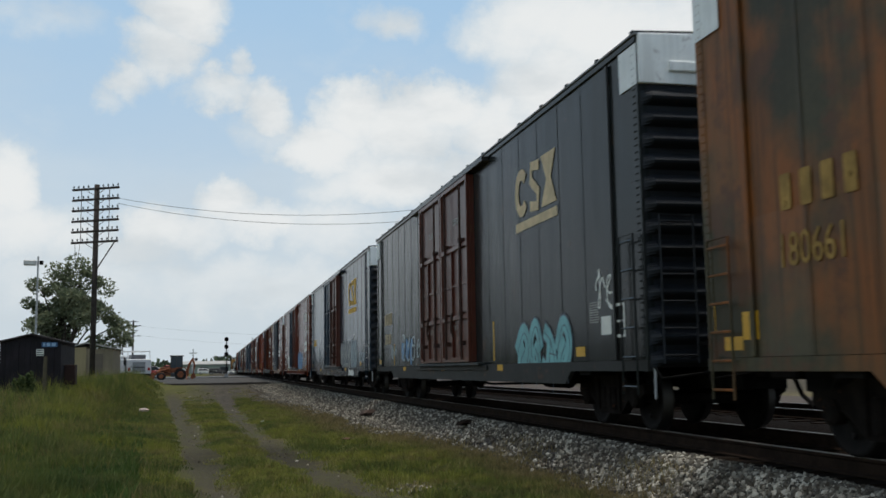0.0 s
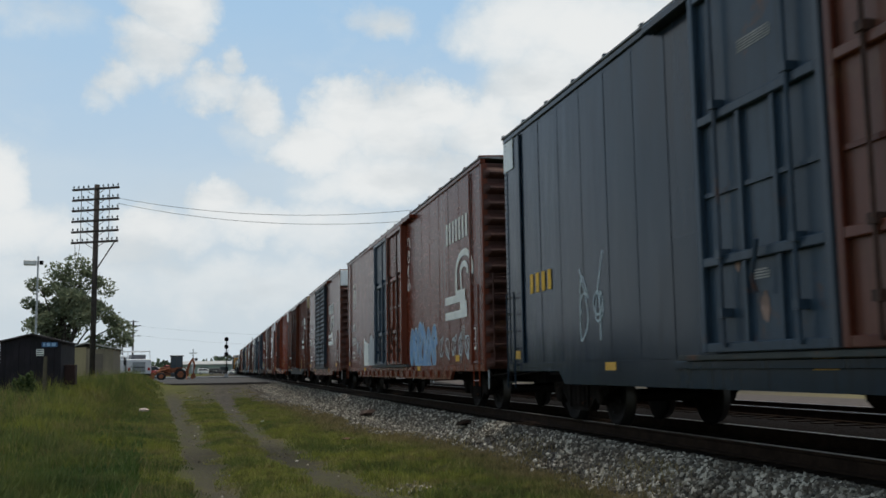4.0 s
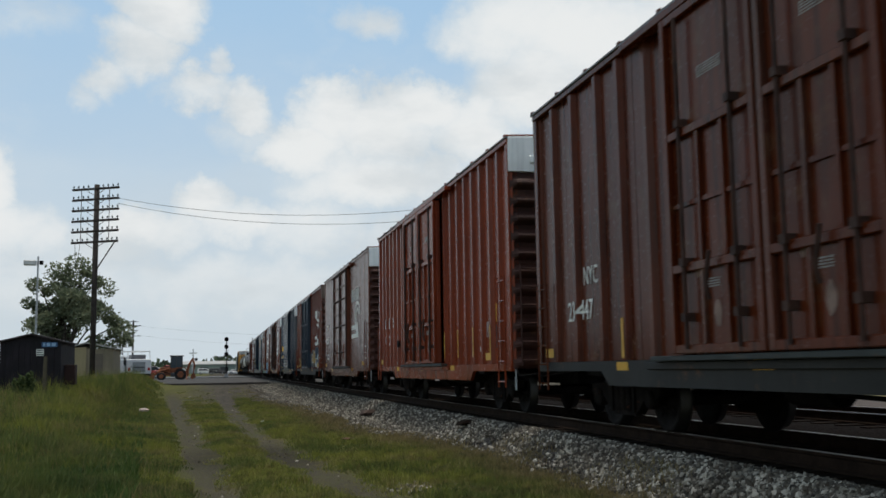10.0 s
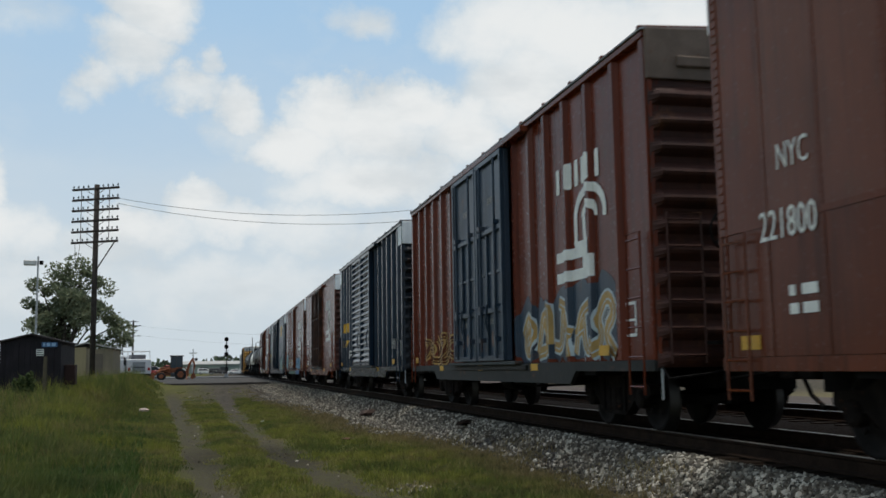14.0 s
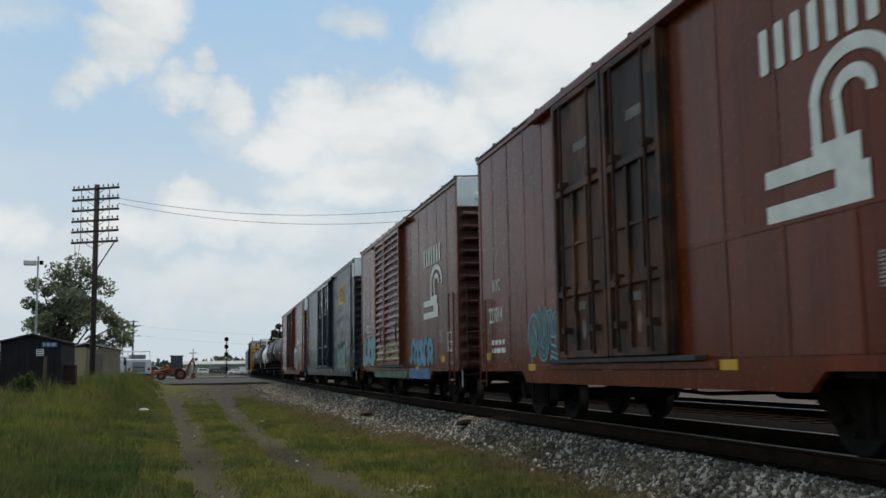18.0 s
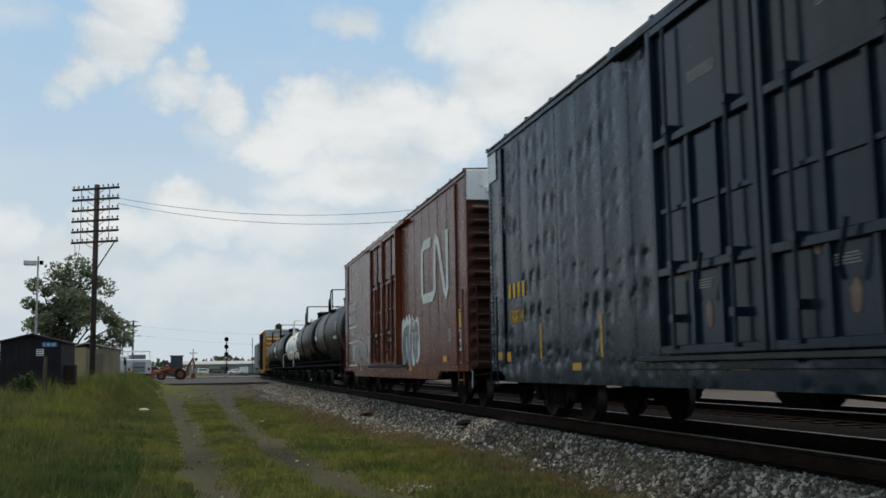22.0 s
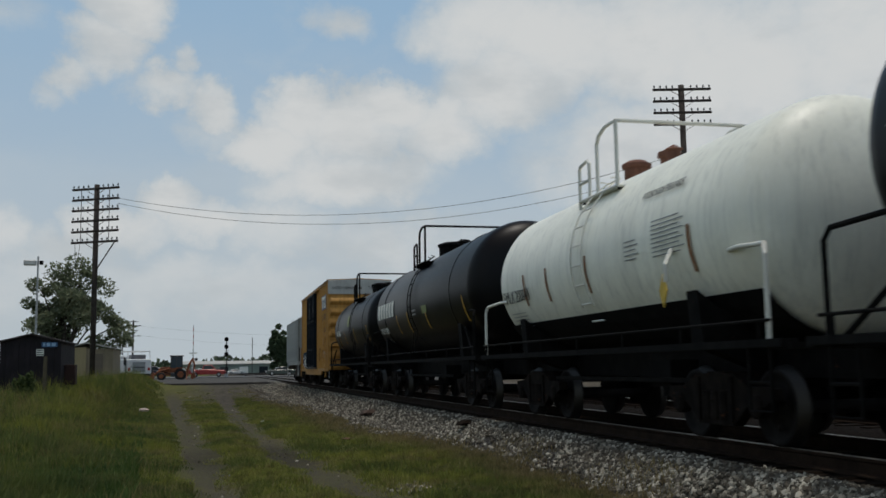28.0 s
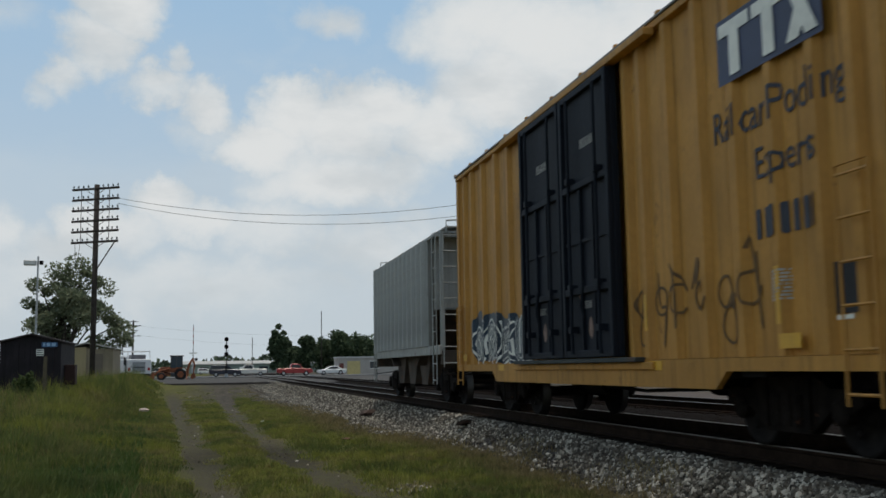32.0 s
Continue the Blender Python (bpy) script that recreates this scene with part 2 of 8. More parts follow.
def right_rut(y):
    return 0.12 + 21.0 / max(y, 6.0)


def ballast_edge(y):
    """Where the stones begin beside the lane."""
    return 4.75 - 1.35 * sstep(17.5, 26.0, y) - 0.6 * sstep(34.0, 50.0, y)


def gz(x, y):
    base = 0.5 * sstep(55, 100, y) if y > 0 else 0.0
    base += 0.75 * sstep(-3.0, -5.5, x) * sstep(24, 52, y) * sstep(98, 72, y) if x < -3 else 0.0
    z = base + 0.05 * (noise.noise((x * 0.35, y * 0.35, 0.0))) * sstep(150, 60, abs(y)) * (1 if abs(x) < 60 else 0)
    for r in (left_rut(y), right_rut(y)):
        if 8 < y < 60:
            z -= 0.045 * max(0.0, 1 - ((x - r) / 0.7) ** 2) ** 2
    for c, lo in ((TX, 0.0), (11.7, 0.12)):
        d = abs(x - c)
        k = sstep(2.05, 1.35, d)
        z = max(z, z + (0.41 - z) * k + lo * 0)
    if x > 8.2:
        z = max(z, 0.12 * sstep(8.2, 9.0, x))
    return z


def ground_material():
    n = Nodes("ground_earth_and_turf")
    v = n.coords()
    sep = n.add("ShaderNodeSeparateXYZ")
    n.put(sep.inputs[0], v)
    x, y = sep.outputs[0], sep.outputs[1]
    wob = n.math("MULTIPLY", n.math("SUBTRACT", n.noise(v, 1.3, 5.0, 0.65), 0.5), 1.6)
    big, mid, fine = n.noise(v, 0.35, 4.0), n.noise(v, 2.6, 5.0), n.noise(v, 26.0, 4.0, 0.7)
    turf = n.mix(n.ramp(mid, 0.3, 0.7), (0.07, 0.080, 0.022), (0.125, 0.12, 0.040))
    turf = n.mix(n.ramp(big, 0.45, 0.7), turf, (0.13, 0.115, 0.045))
    turf = n.mix(n.math("MULTIPLY", n.ramp(fine, 0.4, 0.7), 0.75), turf, (0.045, 0.042, 0.018))
    pebble = n.add("ShaderNodeTexVoronoi")
    n.put(pebble.inputs["Vector"], v)
    pebble.inputs["Scale"].default_value = 28.0
    stone_early = pebble.outputs["Distance"]
    earth = n.mix(n.ramp(fine, 0.3, 0.7), (0.030, 0.026, 0.023), (0.105, 0.092, 0.078))
    earth = n.mix(n.math("MULTIPLY", n.ramp(mid, 0.35, 0.65), 0.7), earth, n.mix(n.ramp(stone_early, 0.1, 0.5), (0.12, 0.108, 0.095), (0.032, 0.028, 0.024)))
    dry = n.mix(n.ramp(fine, 0.3, 0.7), (0.14, 0.115, 0.055), (0.24, 0.20, 0.11))
    stone = n.add("ShaderNodeTexVoronoi")
    n.put(stone.inputs["Vector"], v)
    stone.inputs["Scale"].default_value = 16.0
    gravel = n.mix(n.ramp(stone.outputs["Distance"], 0.1, 0.6), (0.13, 0.125, 0.115), (0.03, 0.026, 0.022))
    lump = n.math("MULTIPLY", stone.outputs["Distance"], -1.0)
    c = turf
    # dry fringe beside the stones
    brink = n.math("SUBTRACT", n.math("SUBTRACT", 4.75, n.math("MULTIPLY", n.ramp(y, 17.5, 26.0), 1.35)), n.math("MULTIPLY", n.ramp(y, 34.0, 50.0), 0.6))
    past = n.math("SUBTRACT", n.math("ADD", x, wob), brink)
    fringe = n.ramp(past, -1.5, 0.0)
    c = n.mix(n.math("MULTIPLY", fringe, 0.75), c, dry)
    # wheel ruts
    xl = n.math("SUBTRACT", 0.72, n.math("MULTIPLY", y, 0.052))
    xr = n.math("ADD", 0.12, n.math("DIVIDE", 21.0, n.math("MAXIMUM", y, 6.0)))
    for r, w in ((xl, 0.30), (xr, 0.27)):
        d = n.math("ABSOLUTE", n.math("ADD", n.math("SUBTRACT", x, r), n.math("MULTIPLY", wob, 0.35)))
        m = n.math("MULTIPLY", n.ramp(n.math("SUBTRACT", w, d), -0.38, 0.22), n.ramp(fine, 0.25, 0.6))
        m = n.math("MULTIPLY", m, n.ramp(n.math("SUBTRACT", 75.0, y), 0.0, 20.0))
        c = n.mix(n.math("MULTIPLY", m, n.ramp(mid, 0.22, 0.5)), c, earth)
    # bare crosswise patch and the bare apron towards the crossing
    px = n.math("DIVIDE", n.math("SUBTRACT", x, 0.7), 1.5)
    py = n.math("DIVIDE", n.math("SUBTRACT", y, 18.0), 2.7)
    pd = n.math("ADD", n.math("ADD", n.math("MULTIPLY", px, px), n.math("MULTIPLY", py, py)), wob)
    c = n.mix(n.math("MULTIPLY", n.math("MULTIPLY", n.ramp(n.math("SUBTRACT", 1.0, pd), -0.6, 0.9), n.ramp(fine, 0.25, 0.6)), 0.8), c, (0.028, 0.025, 0.021))
    apron = n.math("MULTIPLY", n.ramp(n.math("ADD", y, n.math("MULTIPLY", wob, 6.0)), 30.0, 48.0), n.ramp(n.math("ADD", x, wob), -3.6, 0.6))
    c = n.mix(n.math("MULTIPLY", apron, 0.9), c, n.mix(n.ramp(mid, 0.3, 0.7), (0.035, 0.031, 0.026), (0.095, 0.083, 0.068)))
    # stones spilt down from the track bed
    spill = n.math("MULTIPLY", n.ramp(n.math("ADD", past, n.math("MULTIPLY", wob, 0.6)), -0.5, 0.7), n.ramp(n.math("SUBTRACT", TX, x), 0.0, 0.2))
    c = n.mix(n.math("MULTIPLY", spill, 0.9), c, n.mix(n.ramp(big, 0.42, 0.6), gravel, (0.055, 0.043, 0.032)))
    # track beds: dark brown dirt, deepened to hold the shade under the train
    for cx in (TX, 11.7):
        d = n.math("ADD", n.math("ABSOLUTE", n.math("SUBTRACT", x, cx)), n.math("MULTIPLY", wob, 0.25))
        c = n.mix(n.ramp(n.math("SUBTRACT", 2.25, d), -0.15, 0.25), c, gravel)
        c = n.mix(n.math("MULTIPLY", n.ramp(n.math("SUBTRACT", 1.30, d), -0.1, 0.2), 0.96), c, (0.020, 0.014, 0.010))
    # near-black strip past the rails, painting in the shade behind the train
    beyond_shade = n.math("MULTIPLY", n.ramp(x, 7.85, 8.1), n.ramp(n.math("SUBTRACT", 18.8, x), 0.0, 0.8))
    c = n.mix(beyond_shade, c, n.mix(n.ramp(fine, 0.3, 0.7), (0.006, 0.005, 0.0045), (0.016, 0.013, 0.011)))
    # yard beyond the second track
    yard = n.math("MULTIPLY", n.ramp(x, 18.0, 19.0), n.ramp(n.math("SUBTRACT", 24.0, x), 0.0, 1.0))
    c = n.mix(yard, c, n.mix(mid, (0.075, 0.065, 0.057), (0.12, 0.10, 0.088)))
    far = n.ramp(n.math("ADD", y, n.math("MULTIPLY", wob, 3.0)), 84.0, 90.0)
    far = n.math("MULTIPLY", far, n.ramp(n.math("SUBTRACT", 215.0, y), 0.0, 8.0))
    far = n.math("MULTIPLY", far, n.ramp(n.math("SUBTRACT", 60.0, n.math("ABSOLUTE", x)), 0.0, 6.0))
    c = n.mix(far, c, n.mix(mid, (0.06, 0.058, 0.054), (0.105, 0.101, 0.095)))
    h = n.math("ADD", n.math("MULTIPLY", fine, 0.5), n.math("MULTIPLY", mid, 0.8))
    p = n.principled(c, 0.95, 0.0, n.bump(n.math("ADD", h, n.math("MULTIPLY", lump, 0.25)), 0.8, 0.06))
    p.inputs["Specular IOR Level"].default_value = 0.03
    return n.mat


def build_ground():
    xs = [-2600, -1200, -500, -200, -100, -60, -40, -30] + [-24 + 1.5 * i for i in range(9)] + [-10.5 + 0.75 * i for i in range(9)]
    xs += [-4 + 0.25 * i for i in range(24)] + [2 + 0.5 * i for i in range(4)] + [4 + 0.12 * i for i in range(18)] + [6.3, 7, 7.4] + [7.8 + 0.2 * i for i in range(9)]
    xs += [9.9 + 0.25 * i for i in range(17)] + [14.4, 16, 20, 25, 32, 45, 70, 120, 250, 600, 1300, 2600]
    ys = [-2600, -900, -300, -120, -60, -30, -15, -5, 0, 4] + [7 + 0.4 * i for i in range(60)] + [31.5 + 1.2 * i for i in range(60)] + [106 + 4 * i for i in range(30)] + [240, 300, 400, 600, 1000, 1700, 2600]
    xs, ys = sorted(set(round(a, 3) for a in xs)), sorted(set(ys))
    verts = [(a, b, gz(a, b)) for b in ys for a in xs]
    w = len(xs)
    faces = [(j * w + i, j * w + i + 1, (j + 1) * w + i + 1, (j + 1) * w + i) for j in range(len(ys) - 1) for i in range(w - 1)]
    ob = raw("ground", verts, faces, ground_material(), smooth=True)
    return tagged(ob, "rough grass lane with bare wheel ruts beside stone ballast", "ground", kind="structure")


build_ground()

# crossing road
M_ASPHALT = surface("worn_asphalt", (0.10, 0.098, 0.094), 0.9, var=0.2, scale=0.4, fine=20, bump=0.3, col2=(0.17, 0.165, 0.158))
tagged(part("road", boxes((-300, 300, 150, 174, 0.45, 0.60)), M_ASPHALT), "worn grey asphalt road over the tracks", "road", kind="structure")
tagged(part("road_edge", boxes((-14, 4.6, 84.5, 86.0, 0.2, 0.52)), surface("dark_timber", (0.05, 0.042, 0.036), 0.9, var=0.3, scale=3)), "dark timber edge of the paved lot", "kerb", kind="structure")

# ---- tracks ----
M_RAIL = surface("rusty_rail", (0.022, 0.014, 0.0095), 0.9, 0.0, var=0.3, scale=5, gloss=0.06)
M_HEAD = surface("polished_rail_head", (0.26, 0.24, 0.22), 0.45, 1.0, var=0.1, scale=8, bump=0.03)
M_TIE = surface("creosoted_tie", (0.017, 0.012, 0.0085), 0.95, var=0.35, scale=4, fine=30, bump=0.5, gloss=0.05)


def build_track(name, cx, label, parts, y1):
    t = thing(name, label, "railway track", kind="structure")
    prof = [(-0.07, 0.0), (0.07, 0.0), (0.07, 0.015), (0.012, 0.035), (0.012, 0.13), (0.037, 0.145), (0.037, 0.172), (-0.037, 0.172), (-0.037, 0.145), (-0.012, 0.13), (-0.012, 0.035), (-0.07, 0.015)]
    for sx in (-0.755, 0.755):
        r = part("rail", prism(bmesh.new(), [(cx + sx + a, RAIL - 0.176 + b) for a, b in prof], 1, -120, y1), M_RAIL, t)
        part("rail_head", boxes((cx + sx - 0.03, cx + sx + 0.03, -120, y1, RAIL - 0.003, RAIL + 0.002)), M_HEAD, r, "polished rail head")
    tie = box(bmesh.new(), -1.3, 1.3, -0.115, 0.115, 0.24, 0.43)
    bmesh.ops.bevel(tie, geom=tie.edges[:], offset=0.015, segments=1, affect="EDGES")
    mesh = bpy.data.meshes.new("tie")
    tie.to_mesh(mesh)
    tie.free()
    if parts:
        for i in range(260):
            o = link("tie", mesh, M_TIE, t)
            o.matrix_basis = pose(cx + random.uniform(-0.04, 0.04), -8 + 0.53 * i, 0.0, 0, 0, random.uniform(-0.8, 0.8))
    else:
        bm = bmesh.new()
        for i in range(150):
            box(bm, cx - 1.3, cx + 1.3, -8 + 0.7 * i, -7.77 + 0.7 * i, 0.24, 0.43)
        tagged(part("ties", bm, M_TIE, t), kind="stuff")
    return t


build_track("track", TX, "main railway track with rusty rails on stone ballast", True, 900)
build_track("side_track", 11.7, "second railway track beyond the passing train", False, 900)

# ---- loose stones and grass ----
ICO_T = (1 + 5 ** 0.5) / 2
ICO_V = np.array([(-1, ICO_T, 0), (1, ICO_T, 0), (-1, -ICO_T, 0), (1, -ICO_T, 0), (0, -1, ICO_T), (0, 1, ICO_T), (0, -1, -ICO_T), (0, 1, -ICO_T), (ICO_T, 0, -1), (ICO_T, 0, 1), (-ICO_T, 0, -1), (-ICO_T, 0, 1)]) / 1.9
ICO_F = [(0, 11, 5), (0, 5, 1), (0, 1, 7), (0, 7, 10), (0, 10, 11), (1, 5, 9), (5, 11, 4), (11, 10, 2), (10, 7, 6), (7, 1, 8), (3, 9, 4), (3, 4, 2), (3, 2, 6), (3, 6, 8), (3, 8, 9), (4, 9, 5), (2, 4, 11), (6, 2, 10), (8, 6, 7), (9, 8, 1)]


def island_material(name, cols, rough=0.9, patch=None, thin=0.0, lush=False):
    n = Nodes(name)
    geo = n.add("ShaderNodeNewGeometry")
    ramp = n.add("ShaderNodeValToRGB")
    n.put(ramp.inputs[0], geo.outputs["Random Per Island"])
    el = ramp.color_ramp.elements
    while len(el) < len(cols):
        el.new(0.5)
    for i, c in enumerate(cols):
        el[i].position = i / (len(cols) - 1)
        el[i].color = (*c, 1.0)
    v = n.coords()
    c = n.mix(n.math("MULTIPLY", n.ramp(n.noise(v, 0.8, 4.0), 0.4, 0.75), 0.6), ramp.outputs[0], shade(cols[0], 0.9))
    if patch:
        c = n.mix(n.math("MULTIPLY", n.ramp(n.noise(v, 0.33, 4.0, 0.6), 0.46, 0.62), 0.7), c, (patch[0] * 1.0, patch[1] * 1.25, patch[2] * 0.5))
        c = n.mix(n.math("MULTIPLY", n.ramp(n.noise(n.scaled(v, 1.0, 0.7, 1.0), 0.42, 5.0, 0.6), 0.47, 0.60), 0.65), c, (0.065, 0.105, 0.026))
        side = n.add("ShaderNodeSeparateXYZ")
        n.put(side.inputs[0], v)
        brink = n.math("SUBTRACT", n.math("SUBTRACT", 4.75, n.math("MULTIPLY", n.ramp(side.outputs[1], 17.5, 26.0), 1.35)), n.math("MULTIPLY", n.ramp(side.outputs[1], 34.0, 50.0), 0.6))
        edge = n.ramp(n.math("SUBTRACT", n.math("ADD", side.outputs[0], n.math("MULTIPLY", n.noise(v, 1.1, 4.0), 1.8)), brink), -0.5, 0.75)
        c = n.mix(n.math("MULTIPLY", edge, 0.85), c, (0.21, 0.155, 0.085))
        c = n.mix(n.math("MULTIPLY", n.ramp(n.noise(v, 0.7, 5.0, 0.65), 0.50, 0.66), 0.8), c, patch)
        c = n.mix(n.math("MULTIPLY", n.ramp(n.noise(v, 4.5, 3.0, 0.6), 0.45, 0.66), 0.6), c, (0.035, 0.045, 0.014))
        c = n.mix(n.math("MULTIPLY", n.ramp(n.noise(n.scaled(v, 1.0, 1.0, 0.5), 3.1, 3.0, 0.6), 0.56, 0.68), 0.5), c, (0.20, 0.125, 0.06))
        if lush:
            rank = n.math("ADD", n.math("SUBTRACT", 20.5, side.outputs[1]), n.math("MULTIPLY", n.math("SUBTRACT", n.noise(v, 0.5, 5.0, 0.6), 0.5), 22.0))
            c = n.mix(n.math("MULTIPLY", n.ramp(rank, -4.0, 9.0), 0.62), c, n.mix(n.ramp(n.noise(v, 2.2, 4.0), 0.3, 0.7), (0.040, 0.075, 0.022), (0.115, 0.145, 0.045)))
    p = n.principled(c, rough, 0.0, n.bump(n.noise(v, 60.0, 3.0), 0.3, 0.01))
    p.inputs["Specular IOR Level"].default_value = 0.2
    if thin:
        glow = n.add("ShaderNodeBsdfTranslucent")
        n.put(glow.inputs[0], c)
        both = n.add("ShaderNodeMixShader")
        both.inputs[0].default_value = thin
        n.t.links.new(p.outputs[0], both.inputs[1])
        n.t.links.new(glow.outputs[0], both.inputs[2])
        n.t.links.new(both.outputs[0], n.out.inputs[0])
    return n.mat


def stone_field(name, label, spots, size, material):
    rng = np.random.default_rng(5)
    k = len(spots)
    base = ICO_V[None] * (1 + rng.uniform(-0.28, 0.28, (k, 12, 1)))
    base = base * (size * rng.uniform(0.55, 1.35, (k, 1, 1))) * rng.uniform(0.6, 1.25, (k, 1, 3))
    ang = rng.uniform(0, 6.28, k)
    c, s_ = np.cos(ang)[:, None], np.sin(ang)[:, None]
    x, y = base[..., 0] * c - base[..., 1] * s_, base[..., 0] * s_ + base[..., 1] * c
    v = np.stack([x, y, base[..., 2]], 2) + np.array(spots)[:, None, :]
    faces = [(a + 12 * i, b + 12 * i, d + 12 * i) for i in range(k) for a, b, d in ICO_F]
    mesh = bpy.data.meshes.new(name)
    mesh.from_pydata(v.reshape(-1, 3).tolist(), [], faces)
    return tagged(link(name, mesh, material), label, "stones", kind="stuff")


M_STONE = island_material("crushed_limestone", [(0.033, 0.028, 0.022), (0.115, 0.103, 0.082), (0.060, 0.047, 0.033), (0.25, 0.228, 0.18), (0.50, 0.46, 0.375)])
rng = np.random.default_rng(11)
spots = []
while len(spots) < 58000:
    y = math.exp(rng.uniform(math.log(6.6), math.log(90.0)))
    e = ballast_edge(y)
    x = rng.uniform(e - 0.4, 5.40)
    ragged = x - e + 0.55 * noise.noise((x * 0.9, y * 0.45, 3)) + 0.3 * noise.noise((x * 2.5, y * 1.5, 8))
    bald = 0.8 * max(0.0, noise.noise((x * 0.7, y * 0.22, 31)) - 0.05) * sstep(4.9, 4.2, x) * sstep(18, 24, y)
    if rng.random() < sstep(-0.2, 0.45, ragged) - 2.0 * bald + 0.03:
        spots.append((x, y, gz(x, y) + rng.uniform(-0.012, 0.032)))
stone_field("ballast_stones", "grey crushed stone ballast along the rail", spots, 0.031, M_STONE)
spots = [(rng.normal(2.45, 0.13), rng.normal(12.5, 0.22), 0) for _ in range(210)] + [(rng.normal(2.98, 0.16), rng.normal(12.15, 0.16), 0) for _ in range(190)] + [(right_rut(y) + rng.normal(0, 0.3), y, 0) for y in rng.uniform(11, 30, 60)]
spots += [(left_rut(y) + rng.normal(0, 0.25), y, 0) for y in rng.uniform(11, 40, 40)] + [(rng.uniform(-1.5, 5), y, 0) for y in rng.uniform(30, 70, 300)]
spots = [(a, b, gz(a, b) + 0.004) for a, b, _ in spots]
stone_field("loose_gravel", "scattered pale gravel in the wheel ruts", spots, 0.024, M_STONE)


def blades(name, label, spots, material, width):
    """One mesh of bent grass blades; each spot is x, y, height."""
    rng = np.random.default_rng(21)
    k = len(spots)
    p = np.array(spots)
    base = np.array([(a, b, gz(a, b) - 0.01) for a, b, _ in spots])
    h = p[:, 2]
    ang = rng.uniform(0, 6.28, k)
    side = np.stack([np.cos(ang), np.sin(ang), np.zeros(k)], 1) * (width * rng.uniform(0.6, 1.4, k))[:, None]
    lean_a = rng.uniform(0, 6.28, k)
    lean = np.stack([np.cos(lean_a), np.sin(lean_a), np.zeros(k)], 1) * (h * rng.uniform(0.1, 0.55, k))[:, None]
    up = np.array([[0, 0, 1.0]]) * h[:, None]
    v = np.stack([base - side, base + side, base + side * 0.8 + up * 0.55 + lean * 0.35, base - side * 0.8 + up * 0.55 + lean * 0.35, base + up * 0.97 + lean], 1)
    faces = []
    for i in range(k):
        o = 5 * i
        faces += [(o, o + 1, o + 2, o + 3), (o + 3, o + 2, o + 4)]
    mesh = bpy.data.meshes.new(name)
    mesh.from_pydata(v.reshape(-1, 3).tolist(), [], faces)
    return tagged(link(name, mesh, material), label, "grass", kind="stuff")


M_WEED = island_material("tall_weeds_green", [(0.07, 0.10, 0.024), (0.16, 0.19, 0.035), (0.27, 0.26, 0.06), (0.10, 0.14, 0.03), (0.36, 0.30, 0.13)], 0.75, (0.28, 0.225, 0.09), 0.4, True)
M_TURF = island_material("short_turf", [(0.12, 0.14, 0.03), (0.23, 0.25, 0.045), (0.34, 0.31, 0.07), (0.165, 0.205, 0.035), (0.44, 0.36, 0.16)], 0.8, (0.29, 0.23, 0.10), 0.35)
spots = []
while len(spots) < 150000:
    y = math.exp(rng.uniform(math.log(9.5), math.log(88.0)))
    edge = left_rut(y) - 0.75 + 0.45 * noise.noise((0, y * 0.5, 1)) + 0.3 * noise.noise((3, y * 1.7, 1))
    x = edge + 0.45 - abs(rng.normal(0, 0.12 * y + 1.5))
    if x < -22:
        continue
    clump = 0.35 + 0.8 * max(0, 0.5 + noise.noise((x * 0.6, y * 0.5, 7))) + 0.6 * max(0, noise.noise((x * 2.2, y * 1.6, 9)))
    depth = sstep(0.0, 2.4, edge + 0.45 - x)
    if depth < 0.06 and rng.random() > 0.15 + depth * 14:
        continue
    spots.append((x, y, (0.06 + 0.32 * depth) * clump * rng.uniform(0.5, 1.3) * (1 + 0.9 * sstep(-2.6, -4.6, x) * sstep(18, 32, y))))
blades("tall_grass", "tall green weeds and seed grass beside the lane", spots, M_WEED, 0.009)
spots = []
while len(spots) < 170000:
    y = math.exp(rng.uniform(math.log(10.0), math.log(75.0)))
    pick = rng.random()
    if pick < 0.12:
        x = left_rut(y) - 0.25 - abs(rng.normal(0, 0.55))
    elif pick < 0.45:
        x = rng.uniform(left_rut(y) + 0.02, right_rut(y) - 0.05)
    else:
        x = rng.uniform(right_rut(y) + 0.05, ballast_edge(y) + 0.35)
    rut = max(0.0, 1 - (min(abs(x - left_rut(y)), abs(x - right_rut(y))) / 0.5) ** 2)
    bare = 0.8 * noise.noise((x * 1.1, y * 0.6, 2)) + 0.35 * noise.noise((x * 3.0, y * 1.8, 4)) + 0.45 * max(0.0, 1 - ((y - 18.0) / 2.9) ** 2 - ((x - 0.7) / 1.7) ** 2) + sstep(38, 60, y) * 1.0 + 0.55 * sstep(-0.7, 0.3, x - ballast_edge(y)) + 0.85 * rut
    if bare > rng.uniform(-0.15, 0.95):
        continue
    spots.append((x, y, rng.uniform(0.025, 0.10) * (1.25 + 0.8 * noise.noise((x * 1.5, y * 1.5, 5))) * (1 - 0.6 * rut)))
blades("short_grass", "short patchy turf between the wheel ruts and the ballast", spots, M_TURF, 0.006)

